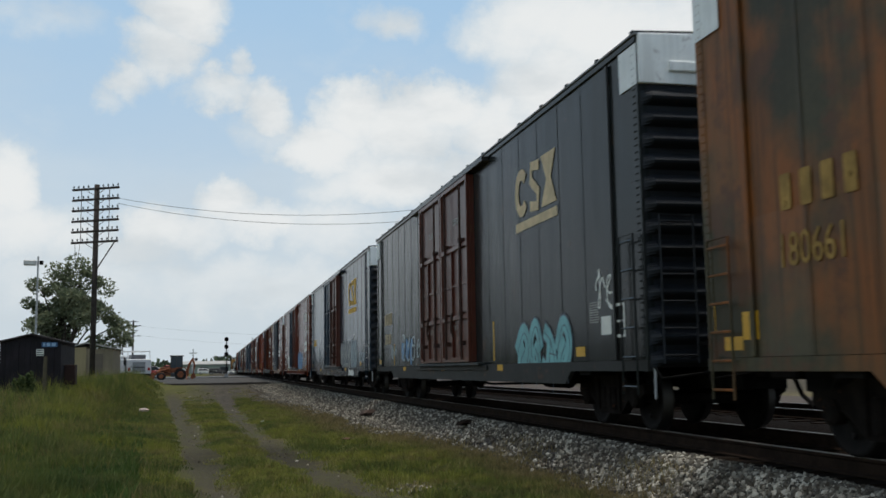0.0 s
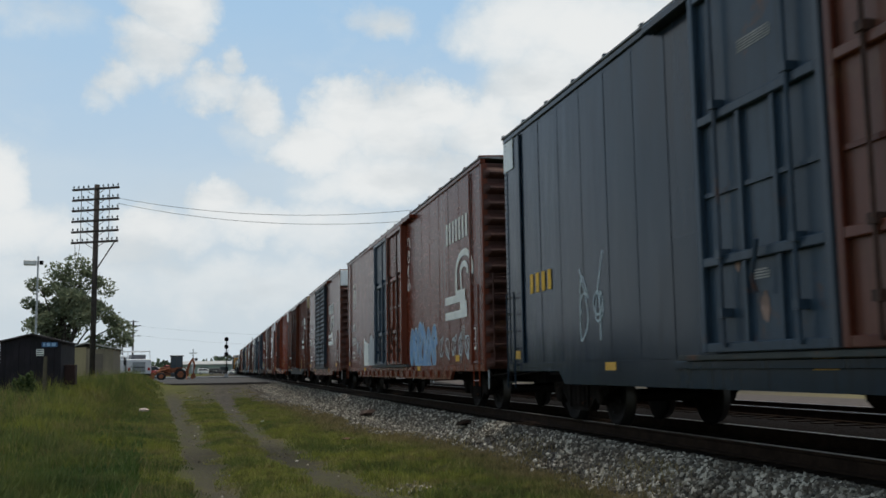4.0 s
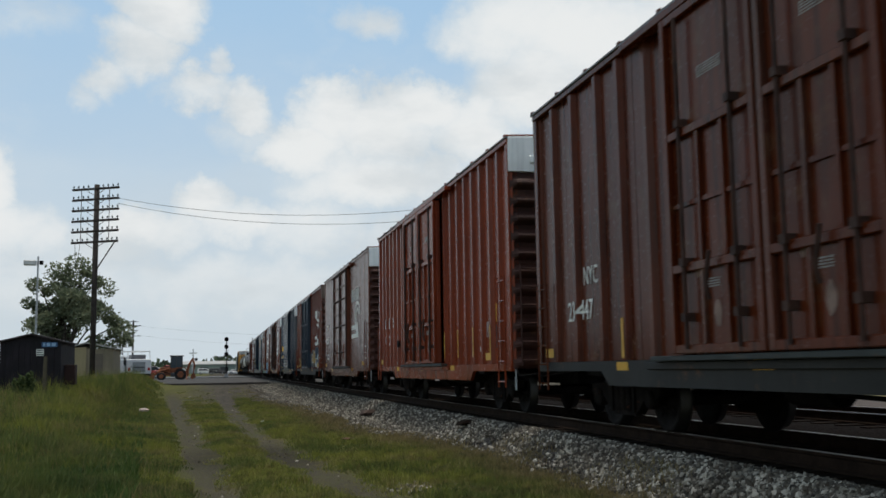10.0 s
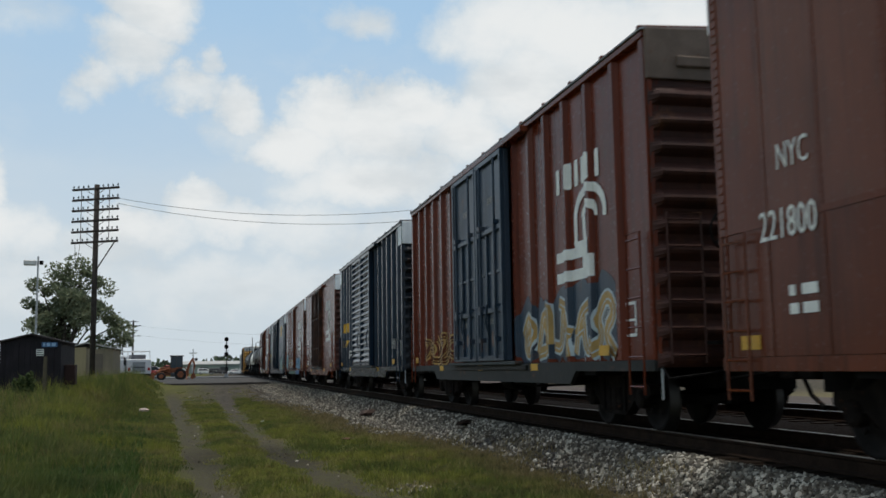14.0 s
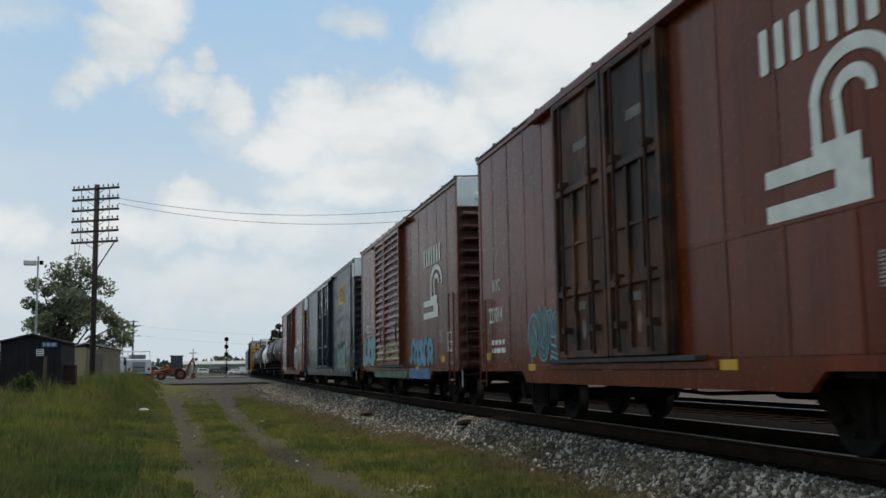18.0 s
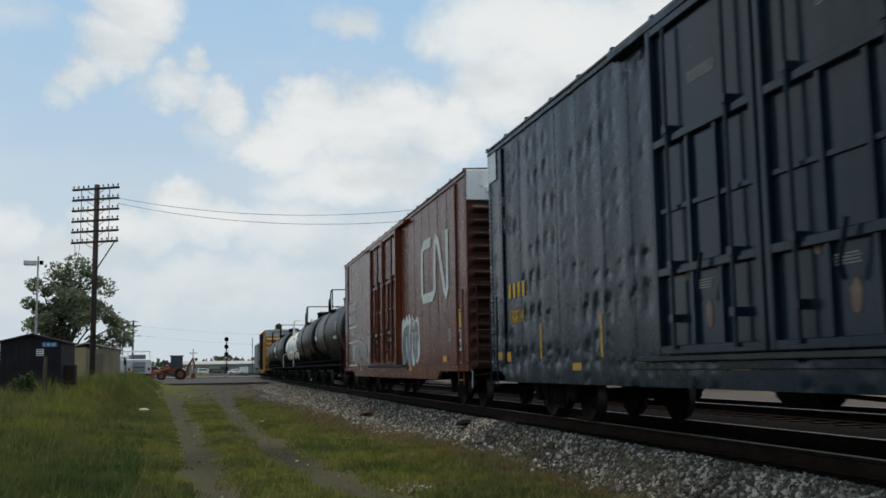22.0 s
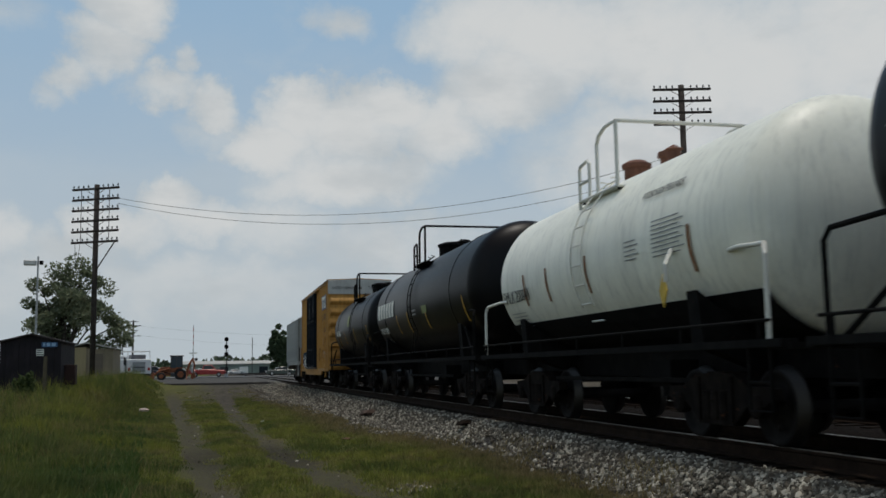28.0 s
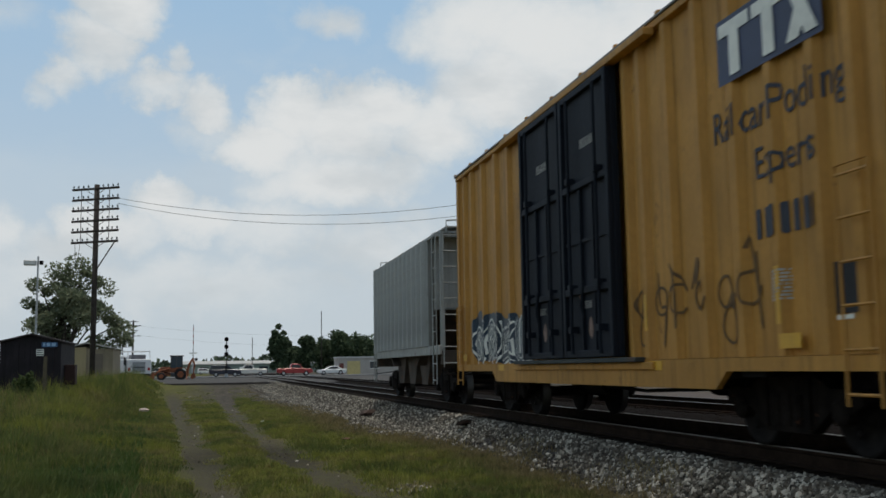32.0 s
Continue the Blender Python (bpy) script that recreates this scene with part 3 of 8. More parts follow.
spots = []
while len(spots) < 2400:
    y = math.exp(rng.uniform(math.log(10.0), math.log(60.0)))
    x = left_rut(y) - 0.5 - abs(rng.normal(0, 0.12 * y + 1.0))
    if x > -22 and noise.noise((x * 0.5, y * 0.4, 13)) > -0.1:
        spots.append((x, y, rng.uniform(0.18, 0.42)))
blades("seed_stalks", "dry tan seed stalks standing in the weeds", spots, island_material("dry_seed_stalks", [(0.17, 0.14, 0.05), (0.26, 0.22, 0.09), (0.13, 0.13, 0.04)], 0.85, thin=0.3), 0.004)
spots = []
while len(spots) < 16000:
    y = math.exp(rng.uniform(math.log(10.0), math.log(55.0)))
    x = left_rut(y) - 1.0 - abs(rng.normal(0, 0.10 * y + 0.8))
    if x > -20 and noise.noise((x * 0.9, y * 0.7, 17)) > 0.12 - 0.45 * sstep(21, 13, y):
        spots.append((x, y, rng.uniform(0.08, 0.24)))
blades("broad_weeds", "dark green broad-leaved weeds in clumps", spots, island_material("broad_weed_leaves", [(0.05, 0.085, 0.02), (0.10, 0.145, 0.035), (0.07, 0.11, 0.025)], 0.6, thin=0.4), 0.016)


# ---- train ----
M_BLACK = surface("grimy_black_steel", (0.008, 0.0075, 0.007), 0.85, 0.0, var=0.4, scale=4, rust=0.1, gloss=0.08)
M_TRUCK = surface("dusty_cast_steel", (0.012, 0.0095, 0.008), 0.9, 0.0, var=0.5, scale=5, rust=0.2, gloss=0.08)
M_WHEEL = surface("worn_wheel_steel", (0.012, 0.010, 0.009), 0.8, 0.0, var=0.4, scale=5, gloss=0.15)
M_TREAD = surface("worn_tread", (0.05, 0.047, 0.043), 0.5, 1.0, var=0.1, scale=8, bump=0.02)
M_WHITE = surface("weathered_white_paint", (0.84, 0.84, 0.80), 0.55, var=0.06, scale=2, streak=0.2, rust=0.2)
M_DECAL_W = surface("faded_white_lettering", (0.80, 0.785, 0.70), 0.6, var=0.1, scale=4, chip=0.14)
M_STENCIL = surface("faded_small_stencil", (0.40, 0.38, 0.34), 0.65, var=0.2, scale=4, chip=0.45)
M_DECAL_Y = surface("safety_yellow", (0.62, 0.33, 0.02), 0.5, var=0.1, scale=5)
M_GOLD = surface("gold_lettering", (0.72, 0.40, 0.03), 0.6, var=0.12, scale=4, chip=0.12)
M_TAN = surface("faded_tan_lettering", (0.66, 0.50, 0.29), 0.65, var=0.15, scale=4, chip=0.25)
M_INK = surface("black_lettering", (0.02, 0.02, 0.022), 0.6, var=0.2)
M_NAVY = surface("navy_panel", (0.02, 0.03, 0.075), 0.5, var=0.2)
M_PLATE = surface("yellow_stencil_plate", (0.60, 0.40, 0.06), 0.6, var=0.15)

M_HOSE = surface("scuffed_grey_handle", (0.42, 0.43, 0.42), 0.6, var=0.2)
TEXT = {}
DARK_PAINTS = []
POSTED = []
# darker end paints, with the shade of the gaps between cars painted in
M_END_SHADE = surface("sooty_end_paint", (0.055, 0.019, 0.012), 0.65, var=0.3, scale=1.2, streak=0.5, rust=0.4)
M_END_SHADE_DARK = surface("sooty_dark_end_paint", (0.010, 0.013, 0.017), 0.6, var=0.3, scale=1.2, streak=0.4, rust=0.15)
APART = ("yellow_stripe", "yellow_plate", "orange_tag", "worn_patch", "white_rule", "pale_tag")
M_GRIME = surface("grimed_brown_fittings", (0.050, 0.024, 0.016), 0.75, var=0.35, scale=4, rust=0.3)
M_TRACK = surface("grey_green_door_track", (0.045, 0.050, 0.046), 0.7, var=0.3, scale=1.5, rust=0.45)


def lettering(text, size, material, parent, u, z, L, x, label="", squash=0.8, name="lettering"):
    """Painted characters on the near side: u runs from the far end towards the near end."""
    key = (text, size, squash)
    if key not in TEXT:
        cu = bpy.data.curves.new("txt", "FONT")
        cu.body, cu.size, cu.extrude, cu.resolution_u = text, size, 0.002, 2
        tmp = new("txt", cu)
        dg = bpy.context.evaluated_depsgraph_get()
        mesh = bpy.data.meshes.new_from_object(tmp.evaluated_get(dg))
        bpy.data.objects.remove(tmp)
        mesh.transform(Matrix(((0, 0, -1, 0), (-squash, 0, 0, 0), (0, 1, 0, 0), (0, 0, 0, 1))))
        mesh.materials.clear()
        TEXT[key] = mesh
    mesh = TEXT[key].copy()
    ob = link(name, mesh, material, parent, label)
    ob.location = (x - 0.0105, L / 2 - u, z)
    return ob


def decal(name, material, parent, L, x, outlines, label="", lift=0.004):
    """Flat painted shapes on the near side; outlines in (u, z). Quads that share an edge become one strip."""
    if name in APART and len(outlines) > 1:
        return [decal(name, material, parent, L, x, [o], label, lift) for o in outlines]
    bm = bmesh.new()
    known, last, strip, depth = {}, None, 0, 0.0
    for pts in outlines:
        pts = [tuple(p) for p in pts]
        if last is not None and len(pts) == 4 and pts[0] == last[1] and pts[3] == last[2]:
            depth += 0.00012
        else:
            known, strip = {}, strip + 1
            depth = 0.0004 * (strip % 5)
        last = pts
        vs = []
        for u, z in pts:
            if (u, z) not in known:
                known[(u, z)] = bm.verts.new((x - lift - depth, L / 2 - u, z))
            vs.append(known[(u, z)])
        try:
            f = bm.faces.new(vs)
            if f.normal.x > 0:
                f.normal_flip()
        except ValueError:
            pass
    bmesh.ops.triangulate(bm, faces=bm.faces[:])
    r = bmesh.ops.extrude_face_region(bm, geom=bm.faces[:])
    bmesh.ops.translate(bm, verts=[g for g in r["geom"] if isinstance(g, bmesh.types.BMVert)], vec=(-0.002, 0, 0))
    bmesh.ops.recalc_face_normals(bm, faces=bm.faces[:])
    return part(name, bm, material, parent, label)


def over_posts(ob, L, posts, depth=0.075):
    """Paint that runs over the outside posts: cut it at their edges and lay it on their faces."""
    bm = bmesh.new()
    bm.from_mesh(ob.data)
    oy = ob.location.y
    bmesh.ops.triangulate(bm, faces=bm.faces[:])
    lo, hi = min(v.co.y for v in bm.verts) + oy, max(v.co.y for v in bm.verts) + oy
    for p in posts:
        for e in (-0.11, -0.055, 0.055, 0.11):
            y = L / 2 - p + e
            if lo < y < hi:
                bmesh.ops.bisect_plane(bm, geom=bm.verts[:] + bm.edges[:] + bm.faces[:], plane_co=(0, y - oy, 0), plane_no=(0, 1, 0))
    for v in bm.verts:
        d = min(abs(v.co.y + oy - (L / 2 - p)) for p in posts)
        v.co.x -= depth * min(1.0, max(0.0, (0.11 - d) / 0.055))
    bm.to_mesh(ob.data)
    bm.free()


def rect(u0, u1, z0, z1):
    return [(u0, z0), (u1, z0), (u1, z1), (u0, z1)]


def ribbon(pts, w):
    """Outline of a stroke of width w along points."""
    left, right = [], []
    for i, (a, b) in enumerate(pts):
        p, q = pts[max(i - 1, 0)], pts[min(i + 1, len(pts) - 1)]
        dx, dy = q[0] - p[0], q[1] - p[1]
        d = math.hypot(dx, dy) or 1
        nx, ny = -dy / d * w / 2, dx / d * w / 2
        left.append((a + nx, b + ny))
        right.append((a - nx, b - ny))
    return [(left[i], left[i + 1], right[i + 1], right[i]) for i in range(len(pts) - 1)]


def arc(cu, cz, r, a0, a1, k=14, sx=1.0):
    return [(cu + sx * r * math.cos(radians(a0 + (a1 - a0) * i / k)), cz + r * math.sin(radians(a0 + (a1 - a0) * i / k))) for i in range(k + 1)]


def wheel_logo(parent, L, x, u0, u1, z0, z1, material):
    """Arched two-band emblem over two bars."""
    w, h = u1 - u0, z1 - z0
    cx, cz = u0 + 0.70 * w, z0 + 0.66 * h
    out = []
    for r, t in ((0.30 * h, 0.10 * h), (0.13 * h, 0.09 * h)):
        out += ribbon(arc(cx + 0.02 * w, cz, r, -12, 180, 18, 0.82 * w / h * 1.15), t)
    out += ribbon([(cx - 0.26 * w, cz), (cx - 0.26 * w, z0 + 0.34 * h)], 0.10 * h)
    out += ribbon([(cx - 0.10 * w, cz), (cx - 0.08 * w, z0 + 0.4 * h)], 0.085 * h)
    out += [rect(u0, cx - 0.2 * w, z0 + 0.24 * h, z0 + 0.36 * h), rect(u0, u0 + 0.80 * w, z0, z0 + 0.12 * h)]
    out += [[(cx - 0.20 * w, z0 + 0.24 * h), (cx + 0.05 * w, z0 + 0.24 * h), (cx + 0.05 * w, z0 + 0.42 * h), (cx - 0.31 * w, z0 + 0.42 * h)], rect(u0 + 0.56 * w, u0 + 0.80 * w, z0 + 0.12 * h, z0 + 0.24 * h)]
    return decal("emblem", material, parent, L, x, out, "white arched emblem above two bars", 0.0105)


def word_blocks(parent, L, x, u0, u1, z, h, k, material, seed=1, name="wordmark"):
    """A row of plain letter-sized shapes."""
    w = (u1 - u0) / k
    for i in range(k):
        a, b = u0 + (i + 0.5) * w - 0.27 * w, u0 + (i + 0.5) * w + 0.27 * w
        decal("wordmark_bar", material, parent, L, x, [[(a + 0.05 * h, z), (b - 0.03 * h, z), (b, z + 0.05 * h), (b, z + 0.95 * h), (b - 0.05 * h, z + h), (a + 0.03 * h, z + h), (a, z + 0.93 * h), (a, z + 0.06 * h)]], lift=0.0105)


def blob(rnd, u, z, w, h, k=14):
    return [(u + w / 2 * math.cos(6.2832 * i / k) * rnd.uniform(0.75, 1.15), z + h / 2 * math.sin(6.2832 * i / k) * rnd.uniform(0.8, 1.15)) for i in range(k)]


# sprayed shapes, each a few bent strokes in a unit cell
FORMS = ([[(0, 0), (0.5, 0.25), (0.1, 0.6), (0.6, 1), (0.95, 0.7), (0.55, 0.4), (1, 0)]],
         [[(0, 0.9), (0.35, 1), (0.5, 0.4), (0.2, 0), (0.75, 0.05), (1, 0.6), (0.8, 1)]],
         [[(0.05, 0.1), (0.25, 0.9), (0.5, 0.3), (0.75, 1), (0.95, 0.2)], [(0.1, 0.0), (0.9, 0.1)]],
         [[(0, 0.5), (0.5, 1), (1, 0.55), (0.55, 0.05), (0.15, 0.3), (0.6, 0.6)]],
         [[(0.1, 0), (0.3, 0.75), (0.9, 0.95)], [(0.5, 0.8), (0.65, 0.05), (1, 0.2)], [(0.0, 0.4), (0.5, 0.5)]],
         [[(1, 0.9), (0.6, 0.5), (0.9, 0.1), (0.3, 0), (0.0, 0.45), (0.35, 1)], [(0.3, 0.6), (0.7, 0.9)]])


def rounded(pts, k=2):
    """A softer line through the points."""
    for _ in range(k):
        out = [pts[0]]
        for p, q in zip(pts, pts[1:]):
            out += [(0.75 * p[0] + 0.25 * q[0], 0.75 * p[1] + 0.25 * q[1]), (0.25 * p[0] + 0.75 * q[0], 0.25 * p[1] + 0.75 * q[1])]
        pts = out + [pts[-1]]
    return pts


def graffiti(parent, L, x, u0, u1, z0, z1, k, fill, line, seed, back=None, thick=0.16):
    """Sprayed letterforms that cannot be read: thick bent strokes, each with a wider rim of another colour."""
    rnd = random.Random(seed)
    w, h = (u1 - u0) / k, z1 - z0
    if back:
        decal("sprayed_cloud", back, parent, L, x, [blob(rnd, u0 + (m + 0.5) * (u1 - u0) / 5, (z0 + z1) / 2 + rnd.uniform(-0.1, 0.1) * h, 0.32 * (u1 - u0), 1.15 * h, 22) for m in range(5)], "sprayed colour cloud", 0.003)
    for i in range(k):
        cu, lean, tall = u0 + i * w, rnd.uniform(-0.05, 0.16) * w, rnd.uniform(0.85, 1.05)
        t = min(thick * h, 0.36 * w) * rnd.uniform(0.85, 1.15)
        flip = rnd.random() < 0.5
        rims, fills, creases = [], [], []
        for form in rnd.choice(FORMS):
            pts = [(cu + (0.02 + 0.96 * (1 - a if flip else a) + rnd.uniform(-0.1, 0.1)) * w + lean * b, z0 + (0.07 + 0.86 * b * tall + rnd.uniform(-0.05, 0.05)) * h) for a, b in form]
            pts = rounded(pts)
            rims += ribbon(pts, t + 0.075)
            fills += ribbon(pts, t)
            creases += ribbon([(a + 0.12 * t, b - 0.12 * t) for a, b in pts[1:-1]], 0.018)
        drip = cu + rnd.uniform(0.2, 0.8) * w
        rims += ribbon([(drip, z0 + 0.1 * h), (drip + 0.01, z0 - rnd.uniform(0.02, 0.18) * h)], 0.03)
        decal("graffiti_rim", line, parent, L, x, rims, "sprayed graffiti rim", 0.0062)
        decal("graffiti_fill", fill or line, parent, L, x, fills, "sprayed graffiti strokes", 0.0095)
        decal("graffiti_crease", line, parent, L, x, creases, "thin sprayed inner lines", 0.013)
    return parent


def scrawl(parent, L, x, u0, u1, z0, z1, k, material, seed, w=0.03):
    rnd = random.Random(seed)
    for i in range(k):
        cu = u0 + (i + 0.5) * (u1 - u0) / k
        pts = [(cu + rnd.uniform(-0.5, 0.5) * (u1 - u0) / k, z0 + (z1 - z0) * rnd.random()) for _ in range(5)]
        pts += arc(cu, 0.5 * (z0 + z1), min((u1 - u0) / k, z1 - z0) * 0.35, rnd.uniform(0, 90), rnd.uniform(180, 400), 6)
        decal("scrawl", material, parent, L, x, ribbon(rounded(pts), w), "thin sprayed scrawl")


def stencil_lines(parent, L, x, u0, u1, z, rows_, h, material, seed=3):
    rnd = random.Random(seed)
    out = []
    for r in range(rows_):
        u = u0
        zz = z - r * h * 1.7
        while u < u1 - h:
            w = h * rnd.uniform(0.7, 3.4)
            out.append(rect(u, min(u + w, u1), zz, zz + h))
            u += w + h * rnd.uniform(0.5, 1.3)
    return tagged(decal("stencil", material, parent, L, x, out), kind="stuff")


# -- running gear, built once and copied --
def axle_mesh():
    bm = bmesh.new()
    for sx in (-1, 1):
        prof = [(0.68, 0.30), (0.69, 0.455), (0.715, 0.455), (0.725, 0.42), (0.83, 0.41), (0.83, 0.36), (0.79, 0.33), (0.77, 0.15), (0.84, 0.12), (0.84, 0.0)]
        lathe(bm, [(sx * a, b) for a, b in prof], (0, 0, 0), 0, 28)
    lathe(bm, [(-0.98, 0.075), (-0.6, 0.075), (0.6, 0.075), (0.98, 0.075)], (0, 0, 0), 0, 12)
    for sx in (-1, 1):
        for k in range(4):
            a = k * math.pi / 2
            box(bm, sx * 0.835 - 0.008, sx * 0.835 + 0.008, 0.22 * math.cos(a) - 0.03, 0.22 * math.cos(a) + 0.03, 0.22 * math.sin(a) - 0.03, 0.22 * math.sin(a) + 0.03)
    mesh = bpy.data.meshes.new("wheelset")
    bm.to_mesh(mesh)
    bm.free()
    for p in mesh.polygons:
        p.use_smooth = len(p.vertices) == 4 and p.area < 0.02
    return mesh


def truck_mesh():
    bm = bmesh.new()
    side = [(-1.20, 0.50), (-1.18, 0.62), (-0.72, 0.64), (-0.42, 0.78), (0.42, 0.78), (0.72, 0.64), (1.18, 0.62), (1.20, 0.50), (0.98, 0.40), (0.72, 0.44), (0.38, 0.20), (-0.38, 0.20), (-0.72, 0.44), (-0.98, 0.40)]
    for sx in (-1, 1):
        prism(bm, side, 0, sx * 0.99 - 0.07, sx * 0.99 + 0.07)
        for sy in (-0.89, 0.89):
            lathe(bm, [(sx * 0.96, 0.13), (sx * 1.08, 0.13), (sx * 1.11, 0.09), (sx * 1.11, 0.0)], (0, sy, 0.43), 0, 12)
        for yy in (-0.2, 0.0, 0.2):
            lathe(bm, [(0.26, 0.075), (0.32, 0.085), (0.40, 0.075), (0.48, 0.085), (0.58, 0.075)], (sx * 1.03, yy, 0), 2, 8)
        box(bm, sx * 1.06 - 0.03, sx * 1.06 + 0.03, -0.42, -0.34, 0.24, 0.74)
        box(bm, sx * 1.06 - 0.03, sx * 1.06 + 0.03, 0.34, 0.42, 0.24, 0.74)
    box(bm, -1.05, 1.05, -0.2, 0.2, 0.60, 0.80)
    for sy in (-0.40, 0.40):
        box(bm, -0.75, 0.75, sy - 0.06, sy + 0.06, 0.36, 0.46)
    mesh = bpy.data.meshes.new("truck")
    bm.to_mesh(mesh)
    bm.free()
    return mesh


def hand_wheel(car, x, y, z, material, r=0.27):
    """Hand-brake wheel with rim, hub and spokes on an end."""
    ring = [(x + r * math.cos(6.2832 * k / 20), y, z + r * math.sin(6.2832 * k / 20)) for k in range(21)]
    spokes = [[(x, y, z), (x + r * math.cos(1.2566 * k), y, z + r * math.sin(1.2566 * k))] for k in range(5)]
    return part("brake_wheel", tubes(ring, *spokes, r=0.017, sides=6), material, car)


AXLE, TRUCK = axle_mesh(), truck_mesh()
AXLE.materials.append(M_WHEEL)
AXLE.materials.append(M_TREAD)
for p in AXLE.polygons:
    if all(math.hypot(AXLE.vertices[i].co.y, AXLE.vertices[i].co.z) > 0.405 for i in p.vertices):
        p.material_index = 1
TRUCK.materials.append(M_TRUCK)
WHEELS = {-0.89: [], 0.89: []}


def running_gear(car, L, inset):
    for sy in (-1, 1):
        t = link("truck", TRUCK, None, car)
        t.location = (0, sy * (L / 2 - inset), 0)
        for dy in (-0.89, 0.89):
            w = link("wheelset", AXLE, None, t)
            w.location = (0, dy, 0.415)
            WHEELS[dy].append(w)


def couplers(car, L, gap, white=True):
    for sy in (-1, 1):
        e = sy * L / 2
        bm = bmesh.new()
        box(bm, -0.14, 0.14, min(e - sy * 0.5, e + sy * 0.35), max(e - sy * 0.5, e + sy * 0.35), 0.72, 1.0)
        box(bm, -0.10, 0.10, min(e + sy * 0.3, e + sy * (gap / 2 - 0.14)), max(e + sy * 0.3, e + sy * (gap / 2 - 0.14)), 0.78, 0.94)
        box(bm, -0.17, 0.17, min(e + sy * (gap / 2 - 0.32), e + sy * (gap / 2 - 0.01)), max(e + sy * (gap / 2 - 0.32), e + sy * (gap / 2 - 0.01)), 0.70, 1.0)
        part("coupler", bm, M_TRUCK, car, "rusty knuckle coupler", bevel=0.02)
        part("uncoupling_lever", tubes([(-1.45, e + sy * 0.06, 0.86), (-1.42, e + sy * 0.18, 0.72), (-0.9, e + sy * 0.25, 0.78), (-0.1, e + sy * 0.35, 0.98)], r=0.017), M_BLACK, car, "bent steel lever")
        part("lever_handle", tubes([(-1.45, e + sy * 0.06, 0.84), (-1.45, e + sy * 0.05, 0.47)], r=0.014), M_HOSE if white and sy < 0 else M_BLACK, car)
        part("air_hose", tubes([(0.3, e + sy * 0.2, 0.8), (0.34, e + sy * 0.35, 0.5), (0.25, e + sy * (gap / 2 - 0.05), 0.36)], r=0.03), M_BLACK, car)


def ladder(car, name, x, y0, y1, z0, z1, k, material, along="y"):
    """Stiles and rungs on a side (along y) or on an end (along x, at y = x argument)."""
    def at(s, z):
        return (x, s, z) if along == "y" else (s, x, z)
    frame_ = part(name, tubes([at(y0, z0 - 0.1), at(y0, z1 + 0.08), at(y1, z1 + 0.08), at(y1, z0 - 0.1)], r=0.016, sides=5), material, car)
    rung = bpy.data.meshes.new("rung")
    bm = tubes([at(y0, 0.0), at(y1, 0.0)], r=0.015, sides=5)
    bm.to_mesh(rung)
    bm.free()
    for i in range(k):
        o = link("rung", rung, material, frame_)
        o.location = (0, 0, z0 + (z1 - z0) * i / (k - 1))
    return frame_


def underframe(car, L, z, W):
    bm = bmesh.new()
    box(bm, -0.3, 0.3, -L / 2 - 0.1, L / 2 + 0.1, z - 0.38, z - 0.02)
    for k in range(-4, 5):
        y = k * (L - 5) / 8.6
        box(bm, -W + 0.06, W - 0.06, y - 0.05, y + 0.05, z - 0.22, z - 0.02)
    for sy in (-1, 1):
        y = sy * (L / 2 - 2.3)
        box(bm, -W + 0.05, W - 0.05, y - 0.22, y + 0.22, z - 0.2, z - 0.02)
    part("underframe", bm, M_BLACK, car, "grimy black steel underframe")
    part("brake_cylinder", lathe(bmesh.new(), [(-0.45, 0.0), (-0.45, 0.19), (0.3, 0.19), (0.42, 0.1), (0.42, 0.0)], (-0.75, 0.9, z - 0.32), 1, 12), M_BLACK, car)
    part("air_tank", lathe(bmesh.new(), [(-0.7, 0.0), (-0.66, 0.2), (0.66, 0.2), (0.7, 0.0)], (0.75, -0.7, z - 0.34), 1, 12), M_BLACK, car)
    part("brake_pipe", tubes([(-0.85, -L / 2 + 2.5, z - 0.3), (-0.85, -1, z - 0.42), (-0.85, 1.5, z - 0.34), (-0.85, L / 2 - 2.5, z - 0.3)], r=0.025), M_BLACK, car)


